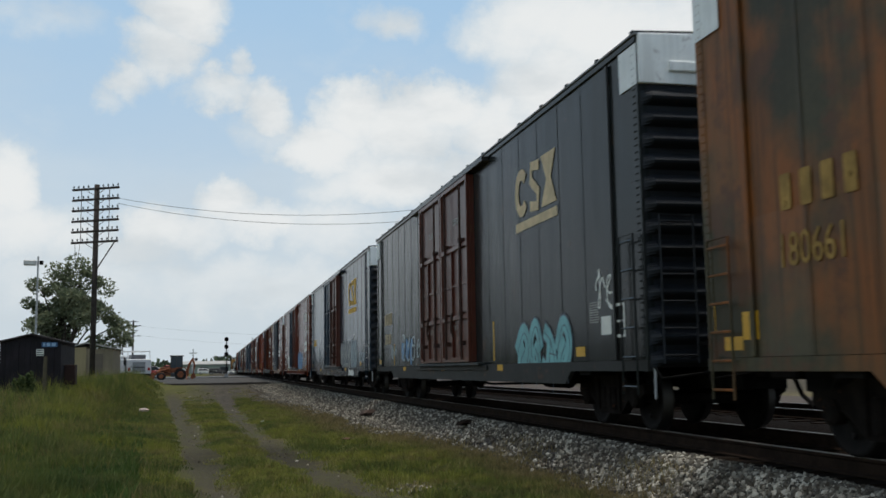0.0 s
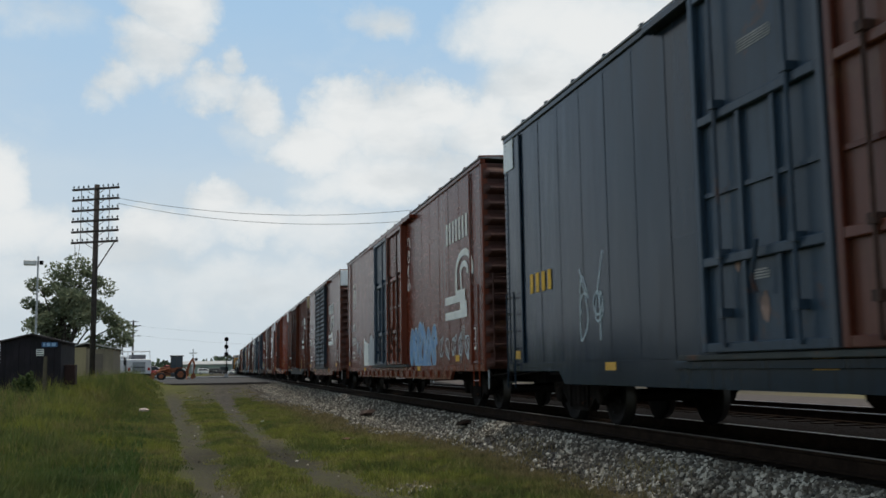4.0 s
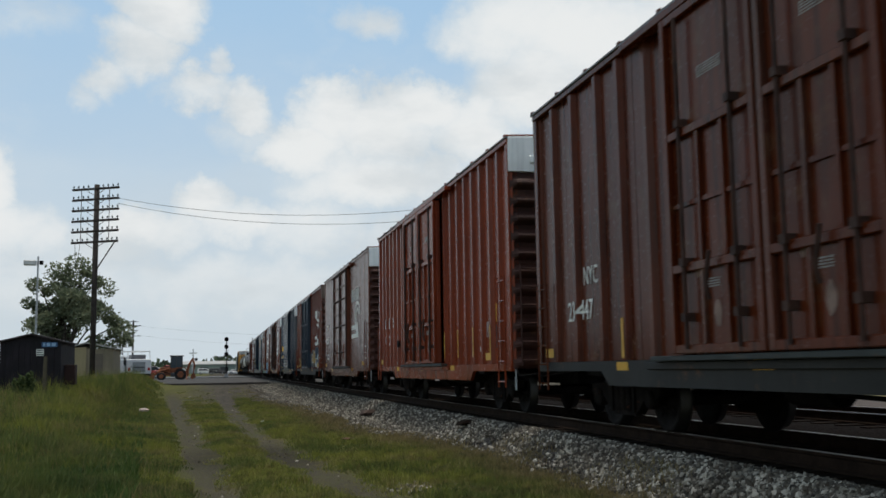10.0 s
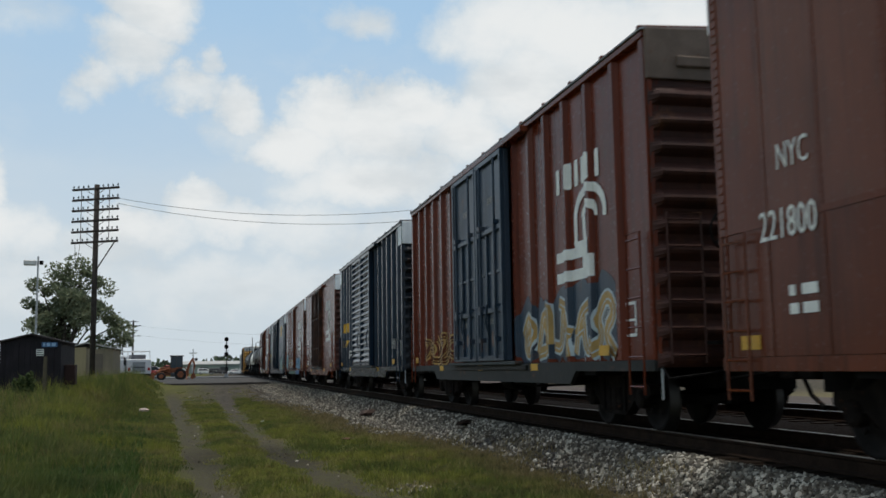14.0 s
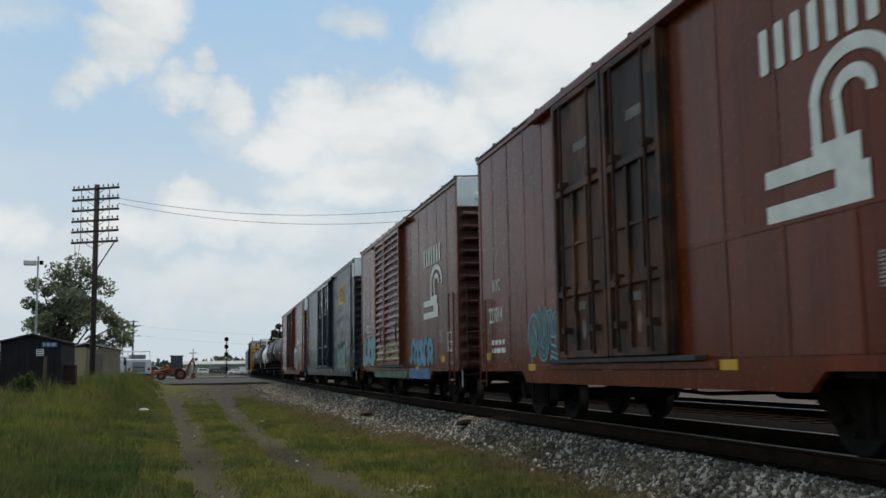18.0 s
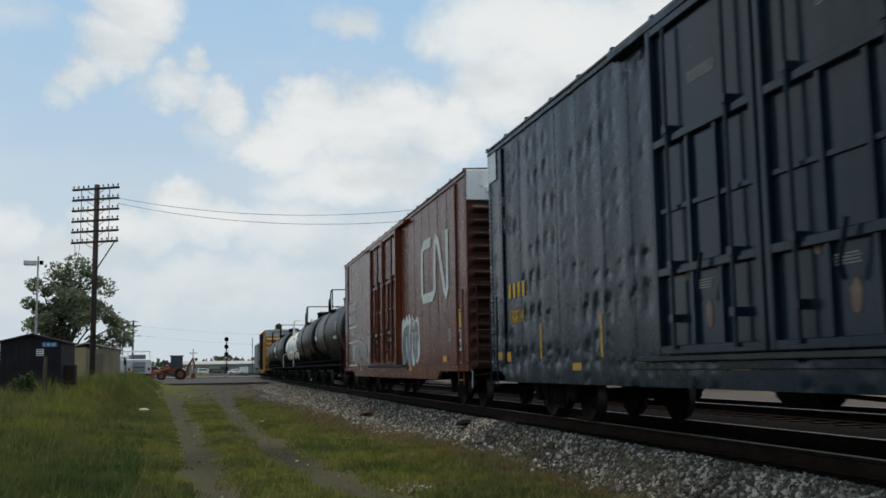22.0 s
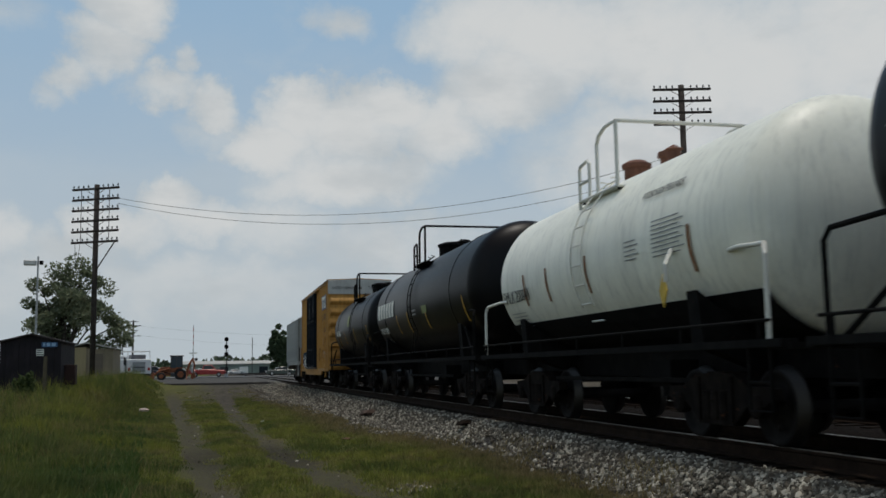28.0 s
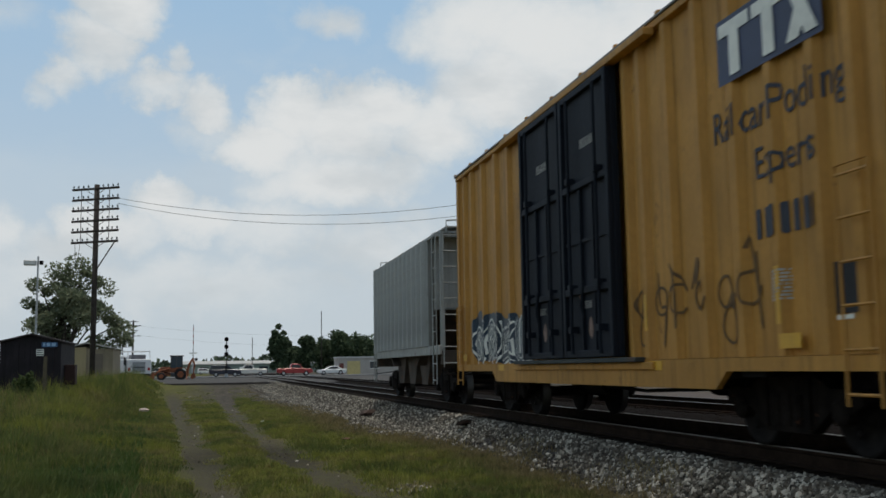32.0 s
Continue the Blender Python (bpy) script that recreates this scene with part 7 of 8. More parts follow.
def hut():
    zb = gz(-7, 64) + 0.1
    b = thing("utility_building", "low cream metal utility building with a pale roof", "building", pose(-7.42, 64.5, zb - 0.3))
    part("wall", boxes((-1.0, 0.0, -2.45, 2.5, 0, 2.4)), M_CREAM, b)
    part("wall", boxes((0.003, 1.5, -2.4, 2.5, 0, 2.3)), M_CREAM_SHADE, b)
    part("roof", prism(bmesh.new(), [(-1.1, 2.42), (0.0, 2.7), (1.65, 2.36), (1.65, 2.30), (0.0, 2.62), (-1.1, 2.34)], 1, -2.6, 2.6), M_ROOFG, b)
    part("door", boxes((0.3, 0.95, -2.45, -2.401, 0, 2.0)), surface("tan_door", (0.15, 0.12, 0.09), 0.6, var=0.1), b)
    for i in range(8):
        part("siding_rib", boxes((-0.95 + i * 0.12, -0.93 + i * 0.12, -2.47, -2.451, 0.02, 2.38)), M_CREAM, b)
    return b


hut()


def shop_building():
    b = thing("workshop", "low tan block workshop with a yellow door", "building", pose(26.8, 192.0, 0.5))
    wall, roof = surface("tan_block_wall", (0.36, 0.33, 0.29), 0.85, var=0.1, scale=0.5), surface("flat_white_roof", (0.5, 0.49, 0.46), 0.7, var=0.1)
    part("wall", boxes((-4.0, 8.0, -3.0, 3.0, 0, 3.1)), wall, b)
    part("roof", boxes((-4.2, 8.2, -3.2, 3.2, 3.101, 3.35)), roof, b)
    part("overhead_door", boxes((-2.2, 0.3, -3.06, -3.005, 0, 2.5)), surface("pale_yellow_door", (0.50, 0.41, 0.18), 0.6, var=0.1), b)
    w = part("window", boxes((2.2, 3.9, -3.06, -3.005, 1.1, 2.4)), M_GLASS, b)
    part("window_frame", boxes((2.1, 4.0, -3.08, -3.061, 2.4, 2.5), (2.1, 4.0, -3.08, -3.061, 1.0, 1.1), (3.0, 3.1, -3.08, -3.061, 1.101, 2.399)), M_DECAL_W, w)
    part("side_door", boxes((-3.7, -2.9, -3.06, -3.005, 0, 2.1)), surface("brick_red_door", (0.16, 0.05, 0.04), 0.7), b)
    return b


shop_building()


def long_shed(x0, x1, y, z1, label, wallc):
    b = thing("warehouse", label, "building", pose((x0 + x1) / 2, y, 0.5), "distant warehouses")
    w = (x1 - x0) / 2
    part("wall", boxes((-w, w, 0, 20, 0, z1 - 1.0)), wallc, b)
    part("roof", prism(bmesh.new(), [(-0.5, z1 - 1.0), (10, z1 + 0.4), (20.5, z1 - 1.0), (20.5, z1 - 0.8), (10, z1 + 0.6), (-0.5, z1 - 0.7)], 0, -w - 0.5, w + 0.5), M_ROOFG, b)
    for i in range(int(w / 4)):
        part("bay_door", boxes((-w + 2 + i * 8, -w + 5.5 + i * 8, -0.06, -0.005, 0, 2.6)), M_GLASS if i % 3 else M_DECAL_W, b)
    return b


long_shed(-16, 72, 420, 4.6, "long low pale warehouse behind the crossing", surface("grey_green_siding", (0.20, 0.24, 0.20), 0.7, var=0.1, scale=0.2))
long_shed(-90, -30, 330, 3.4, "long low white warehouse", surface("white_siding", (0.55, 0.56, 0.55), 0.7, var=0.1, scale=0.2))
long_shed(-26, -18.5, 165, 3.2, "grey shed behind parked white trucks", M_ROOFG)


# ---- trees ----
def tree(x, y, height, spread, seed, leaf=0.22, count=5200, gap=0.0, label="broad green tree with gaps in its crown", cols=None, low=0.25, squat=0.75, fill=0.0, lobes=()):
    rnd = random.Random(seed)
    zb = gz(x, y) if abs(y) < 200 else 0.5
    t = thing("tree", label, "tree", pose(x, y, zb), "trees")
    trunk_m = surface("grey_bark", (0.06, 0.05, 0.04), 0.95, var=0.3, scale=3, bump=0.5)
    limbs, tips = [], []
    fork = height * low
    lean = rnd.uniform(-0.3, 0.3)
    limbs.append(([(0, 0, -0.3), (lean * 0.4, 0, fork * 0.6), (lean, 0, fork)], [0.035 * height, 0.028 * height, 0.024 * height]))
    for i in range(9):
        a = 6.2832 * i / 9 + rnd.uniform(-0.3, 0.3)
        el = rnd.uniform(0.25, 1.25)
        d = rnd.uniform(0.65, 1.0)
        end = Vector((lean + math.cos(a) * math.cos(el) * spread * d, math.sin(a) * math.cos(el) * spread * d, fork + (height - fork) * (0.35 + 0.6 * math.sin(el)) * d))
        mid = Vector((lean, 0, fork)).lerp(end, 0.5) + Vector((rnd.uniform(-0.3, 0.3), rnd.uniform(-0.3, 0.3), 0.06 * height))
        limbs.append(([(lean, 0, fork - 0.1), tuple(mid), tuple(end)], [0.016 * height, 0.010 * height, 0.003 * height]))
        tips += [end, mid.lerp(end, 0.5)]
        for _ in range(3):
            q = mid.lerp(end, rnd.uniform(0.1, 0.9))
            e2 = q + Vector((rnd.gauss(0, 1), rnd.gauss(0, 1), rnd.uniform(-0.3, 0.9))) * spread * 0.28
            limbs.append(([tuple(q), tuple(q.lerp(e2, 0.5) + Vector((0, 0, 0.1))), tuple(e2)], [0.007 * height, 0.005 * height, 0.002 * height]))
            tips.append(e2)
    for _ in range(int(26 * fill)):
        a, rr, zz = rnd.uniform(0, 6.2832), spread * rnd.uniform(0.2, 0.85), rnd.uniform(0.12, 0.85)
        tips.append(Vector((math.cos(a) * rr * (1.1 - 0.5 * zz), math.sin(a) * rr * (1.1 - 0.5 * zz), height * zz)))
    part("trunk", tubes(limbs[0][0], r=limbs[0][1], sides=10), trunk_m, t, smooth=True)
    for pts, r in limbs[1:]:
        part("limb", tubes(pts, r=r, sides=5), trunk_m, t)
    for lx, ly, lz in lobes:
        q = Vector((lx, ly, lz))
        part("limb", tubes([(lean, 0, fork * 0.9), tuple(Vector((lean, 0, fork)).lerp(q, 0.5) + Vector((0, 0, 0.4))), tuple(q)], r=[0.011 * height, 0.007 * height, 0.003 * height], sides=5), trunk_m, t)
        tips += [q, q + Vector((0.5, 0.3, -0.5)), q + Vector((-0.6, -0.2, 0.3))]
    nr = np.random.default_rng(seed)
    centres = np.array([tuple(p) for p in tips])
    size = nr.uniform(0.12, 0.26, len(centres)) * spread * (1.25 + fill)
    idx = nr.integers(0, len(centres), count)
    off = nr.normal(0, 1, (count, 3))
    off /= np.linalg.norm(off, axis=1)[:, None]
    pos = centres[idx] + off * (size[idx] * nr.uniform(0.25, 1.0, count) ** 0.6)[:, None] * np.array([[1, 1, squat]])
    a = nr.normal(0, 1, (count, 3))
    a /= np.linalg.norm(a, axis=1)[:, None]
    b = np.cross(a, nr.normal(0, 1, (count, 3)))
    b /= np.linalg.norm(b, axis=1)[:, None]
    s = (leaf * nr.uniform(0.6, 1.4, count))[:, None]
    v = np.stack([pos - a * s, pos - b * s * 0.55, pos + a * s, pos + b * s * 0.55], 1).reshape(-1, 3)
    faces = [(4 * i, 4 * i + 1, 4 * i + 2, 4 * i + 3) for i in range(count)]
    raw("crown", v.tolist(), faces, island_material("leaves", cols or [(0.05, 0.075, 0.025), (0.09, 0.12, 0.04), (0.065, 0.095, 0.03), (0.12, 0.145, 0.06)], 0.7, thin=0.35), t, "uneven green crown of small leaf clumps")
    return t


tree(-13.1, 95, 10.6, 3.3, 3, 0.16, 15000, low=0.2, fill=0.3, cols=[(0.11, 0.13, 0.08), (0.20, 0.22, 0.13), (0.14, 0.17, 0.095), (0.26, 0.275, 0.17)], lobes=((3.4, 0, 6.3), (4.5, 0.5, 5.4), (4.7, -0.4, 4.3), (3.2, 0, 3.5), (1.3, 0, 10.6), (2.6, 0.4, 9.2), (-0.4, 0, 9.9), (-2.3, 0, 8.8), (-2.7, 0.3, 7.0), (-2.2, 0, 5.2), (1.5, -0.3, 7.4), (-0.8, 0.4, 4.6)), label="tall spreading oak with gaps in its crown")
tree(-6.1, 36, 1.35, 0.22, 91, 0.05, 2200, low=0.1, squat=1.6, fill=1.0, label="dark green shrub growing against the shed")
FAR_TREES = ((14.2, 232, 13.0, 2.3), (16.2, 236, 9.6, 1.9), (18.8, 246, 7.6, 2.2), (21.8, 240, 10.2, 2.6), (25.8, 242, 9.8, 2.8), (29.5, 240, 12.0, 3.0), (33.8, 242, 10.4, 3.2), (38.5, 240, 8.8, 3.6), (44.0, 244, 9.0, 4.0))
for i, (x, y, h, s_) in enumerate(FAR_TREES):
    tree(x, y, h * 0.95, s_, 40 + i, 0.42, 4200, low=0.12, squat=1.0, fill=1.0, label="dense dark green tree behind the crossing", cols=[(0.05, 0.075, 0.04), (0.08, 0.11, 0.055), (0.06, 0.09, 0.045), (0.10, 0.13, 0.07)])
tree(-34, 120, 6.0, 4.5, 71, 0.25, 2600, low=0.1, label="low green tree behind the shed")


def far_woods():
    nr = np.random.default_rng(9)
    k = 9000
    x = nr.uniform(-500, 700, k)
    y = 640 + nr.uniform(0, 40, k)
    top = 7.5 + 2.5 * np.sin(x * 0.05) + 2.0 * np.sin(x * 0.17 + 1) + nr.normal(0, 0.8, k)
    z = 0.5 + np.maximum(1, top) * nr.uniform(0, 1, k) ** 0.6
    pos = np.stack([x, y, z], 1)
    a = nr.normal(0, 1, (k, 3))
    b = np.cross(a, nr.normal(0, 1, (k, 3)))
    a = a / np.linalg.norm(a, axis=1)[:, None] * 1.9
    b = b / np.linalg.norm(b, axis=1)[:, None] * 1.3
    v = np.stack([pos - a, pos - b, pos + a, pos + b], 1).reshape(-1, 3)
    return tagged(raw("far_woods", v.tolist(), [(4 * i, 4 * i + 1, 4 * i + 2, 4 * i + 3) for i in range(k)], island_material("far_leaves", [(0.06, 0.08, 0.05), (0.08, 0.105, 0.06), (0.07, 0.09, 0.055)], 0.9)), "distant line of hazy green woods", "woods", kind="stuff")


far_woods()

# ---- lamp post, masts, signal, gate ----
lp = thing("street_lamp", "grey steel lamp post with a box floodlight", "street lamp", pose(-12.4, 75, gz(-12.4, 75)))
part("pole", tubes([(0, 0, 0), (0, 0, 8.9)], r=[0.09, 0.06], sides=10), M_GALV, lp)
part("lamp_head", boxes((-0.95, -0.1, -0.2, 0.2, 8.25, 8.62)), surface("pale_lamp_housing", (0.5, 0.5, 0.48), 0.5, var=0.1), lp, "pale box lamp head", bevel=0.05)
part("photocell", boxes((0.1, 0.35, -0.1, 0.1, 8.3, 8.6)), M_BLACK, lp, bevel=0.03)

for x, y, h, arms in ((-12.3, 160, 9.0, 2), (-15.6, 170, 6.6, 1), (-14.9, 172, 6.0, 1), (-27.0, 110, 5.4, 1), (9.0, 250, 9.0, 0), (22.4, 215, 13.5, 0)):
    m = thing("power_pole", "distant thin wooden power pole", "utility pole", pose(x, y, 0.5), "distant power poles")
    part("pole", tubes([(0, 0, 0), (0, 0, h)], r=0.085, sides=8), M_POLE, m)
    for i in range(arms):
        part("crossarm", boxes((-1.1, 1.1, -0.06, 0.06, h - 0.9 - i * 1.6, h - 0.82 - i * 1.6)), M_POLE, m)


def block_signal():
    s = thing("railway_signal", "black three-lamp railway signal on a slim mast", "signal", pose(1.66, 150.5, 0.5))
    part("mast", tubes([(0, 0, 0), (0, 0, 6.0)], r=0.08, sides=8), M_BLACK, s)
    part("base", boxes((-0.25, 0.25, -0.25, 0.25, 0, 0.6)), M_GALV, s, bevel=0.03)
    for z in (5.65, 4.55, 3.45):
        hd = part("lamp_disc", lathe(bmesh.new(), [(-0.05, 0.0), (-0.05, 0.30), (0.05, 0.32), (0.05, 0.0)], (0, -0.2, z), 1, 20), M_BLACK, s, "round black backboard")
        part("lamp_hood", lathe(bmesh.new(), [(-0.4, 0.16), (-0.06, 0.16), (-0.06, 0.12), (-0.4, 0.12)], (0, -0.2, z), 1, 14), M_BLACK, hd)
        part("lamp_case", boxes((-0.2, 0.2, -0.1, 0.3, z - 0.2, z + 0.2)), M_BLACK, hd, bevel=0.03)
    part("ladder", tubes([(0.25, 0.2, 0.5), (0.25, 0.2, 6.0)], [(-0.25, 0.2, 0.5), (-0.25, 0.2, 6.0)], r=0.02, sides=4), M_BLACK, s)
    return s


block_signal()

gate = thing("crossing_gate", "railway crossing gate with a striped lifting arm", "crossing gate", pose(-3.05, 147.0, 0.5))
part("gate_mast", tubes([(0, 0, 0), (0, 0, 4.2)], r=0.07, sides=8), M_GALV, gate)
part("gate_machine", boxes((-0.25, 0.25, -0.35, 0.35, 0.8, 1.6)), M_GALV, gate, bevel=0.03)
part("crossbuck", boxes((-0.55, 0.55, -0.09, -0.075, 3.5, 3.68)), M_DECAL_W, gate)
part("warning_lamps", lathe(bmesh.new(), [(-0.12, 0.0), (-0.1, 0.2), (0.02, 0.22), (0.02, 0.0)], (0.45, -0.1, 2.7), 1, 12), M_BLACK, gate)
ARM = part("gate_arm", boxes((-0.05, 0.05, -0.6, 6.4, -0.06, 0.06)), surface("white_gate_arm", (0.55, 0.53, 0.5), 0.6, var=0.1), gate, "thin white gate arm")
bm = bmesh.new()
for i in range(6):
    box(bm, -0.056, 0.056, 0.6 + i, 1.0 + i, -0.066, 0.066)
part("arm_stripes", bm, surface("red_stripe", (0.35, 0.04, 0.03), 0.6), ARM, "red stripes on the arm")


# ---- vehicles ----
M_TYRE = surface("black_rubber", (0.015, 0.015, 0.015), 0.85, var=0.2)
M_HUB = surface("alloy_wheel", (0.4, 0.4, 0.4), 0.4, 0.7, var=0.1)
M_LAMP = surface("clear_headlamp", (0.7, 0.7, 0.68), 0.15, var=0.05)
M_TAIL = surface("red_tail_lamp", (0.35, 0.02, 0.015), 0.25, var=0.05)


def vehicle(name, label, category, col, kind, facing, at, keyed=False):
    """facing 1: nose towards +x."""
    v = thing(name, label, category, pose(*at, 0, 0, 0 if facing > 0 else 180), "road vehicles" if keyed else "")
    paint = surface(name + "_paint", col, 0.3, 0.1, var=0.08, scale=1.0, bump=0.02)
    if kind == "pickup":
        low = [(-2.8, 0.55), (-2.8, 1.12), (-0.55, 1.15), (0.9, 1.15), (2.55, 1.05), (2.75, 0.9), (2.8, 0.5), (2.3, 0.4), (-2.4, 0.4)]
        cab = [(-0.75, 1.14), (-0.6, 1.78), (-0.4, 1.86), (0.55, 1.86), (0.75, 1.8), (1.35, 1.14)]
        wx, W, win = (-1.75, 1.75), 0.95, [(-0.52, 1.2), (-0.42, 1.72), (0.6, 1.72), (1.08, 1.2)]
    elif kind == "suv":
        low = [(-2.35, 0.5), (-2.4, 1.1), (1.0, 1.12), (2.2, 1.02), (2.4, 0.85), (2.4, 0.45), (2.0, 0.36), (-2.1, 0.36)]
        cab = [(-2.38, 1.1), (-2.15, 1.68), (-1.9, 1.78), (0.2, 1.78), (0.45, 1.72), (1.15, 1.11)]
        wx, W, win = (-1.42, 1.45), 0.94, [(-2.0, 1.16), (-1.85, 1.62), (0.25, 1.62), (0.85, 1.16)]
    else:
        low = [(-2.35, 0.45), (-2.38, 0.92), (-1.5, 0.98), (1.0, 0.95), (2.1, 0.82), (2.35, 0.65), (2.35, 0.4), (2.0, 0.28), (-2.1, 0.28)]
        cab = [(-1.75, 0.96), (-1.0, 1.38), (-0.6, 1.44), (0.1, 1.43), (0.35, 1.38), (1.15, 0.94)]
        wx, W, win = (-1.4, 1.4), 0.88, [(-1.3, 1.0), (-0.85, 1.32), (0.2, 1.32), (0.78, 1.0)]
    part("body", prism(bmesh.new(), low, 1, -W, W), paint, v, bevel=0.04)
    part("cabin", prism(bmesh.new(), cab, 1, -W + 0.1, W - 0.1), paint, v, bevel=0.04)
    for sy in (-1, 1):
        y = sy * (W - 0.095)
        part("side_window", prism(bmesh.new(), win, 1, min(y, y + sy * 0.015), max(y, y + sy * 0.015)), M_GLASS, v)
        for x in wx:
            yy = sy * (W - 0.1)
            w = part("wheel", lathe(bmesh.new(), [(yy - 0.12, 0.0), (yy - 0.12, 0.34), (yy - 0.08, 0.37), (yy + 0.08, 0.37), (yy + 0.12, 0.34), (yy + 0.12, 0.0)], (x, 0, 0.37), 1, 20), M_TYRE, v)
            part("rim", lathe(bmesh.new(), [(yy + sy * 0.121, 0.0), (yy + sy * 0.121, 0.21), (yy + sy * 0.13, 0.19), (yy + sy * 0.13, 0.0)], (x, 0, 0.37), 1, 14), M_HUB, w)
    f = low[5][0] if kind != "pickup" else 2.78
    for sy in (-1, 1):
        part("headlamp", boxes((f - 0.02, f + 0.03, sy * 0.65 - 0.15, sy * 0.65 + 0.15, 0.68, 0.82)), M_LAMP, v)
        part("tail_lamp", boxes((low[0][0] - 0.03, low[0][0] + 0.02, sy * 0.75 - 0.1, sy * 0.75 + 0.1, 0.75, 0.95)), M_TAIL, v)
    return v


def road_x(px, y):
    """Lateral place on the road seen under a bearing counted from the track's direction."""
    return (px - 380.0) * (y + 0.22 * 0) / 1750.0 / (0.9745 ** 2) / (1 + (px - 380.0) * 0.0001319)


YN, YF = 158.0, 166.0
PICK = vehicle("pickup_truck", "red pickup truck on the crossing road", "pickup truck", (0.26, 0.02, 0.02), "pickup", 1, (0, YN, 0.6), True)
SUV = vehicle("dark_suv", "dark blue sport utility vehicle on the crossing road", "car", (0.012, 0.014, 0.028), "suv", 1, (-9, YN, 0.6), True)
WPICK = vehicle("white_pickup", "white pickup truck on the crossing road", "pickup truck", (0.55, 0.53, 0.48), "pickup", -1, (60, YF, 0.6), True)
SEDAN = vehicle("silver_sedan", "silver sedan car on the crossing road", "car", (0.52, 0.54, 0.53), "sedan", -1, (90, YF, 0.6), True)
GREEN = vehicle("grey_sedan", "grey-green sedan car on the crossing road", "car", (0.05, 0.065, 0.055), "sedan", -1, (70, YF, 0.6), True)
vehicle("white_van", "white van parked beside the road", "van", (0.6, 0.6, 0.58), "suv", 1, (road_x(366, 290), 290, 0.5))
vehicle("white_car", "white car parked beyond the road", "car", (0.62, 0.62, 0.60), "sedan", 1, (road_x(415, 270), 270, 0.5))
vehicle("dark_van", "dark van parked beside the road", "van", (0.03, 0.028, 0.03), "suv", 1, (road_x(384, 290), 290, 0.5))


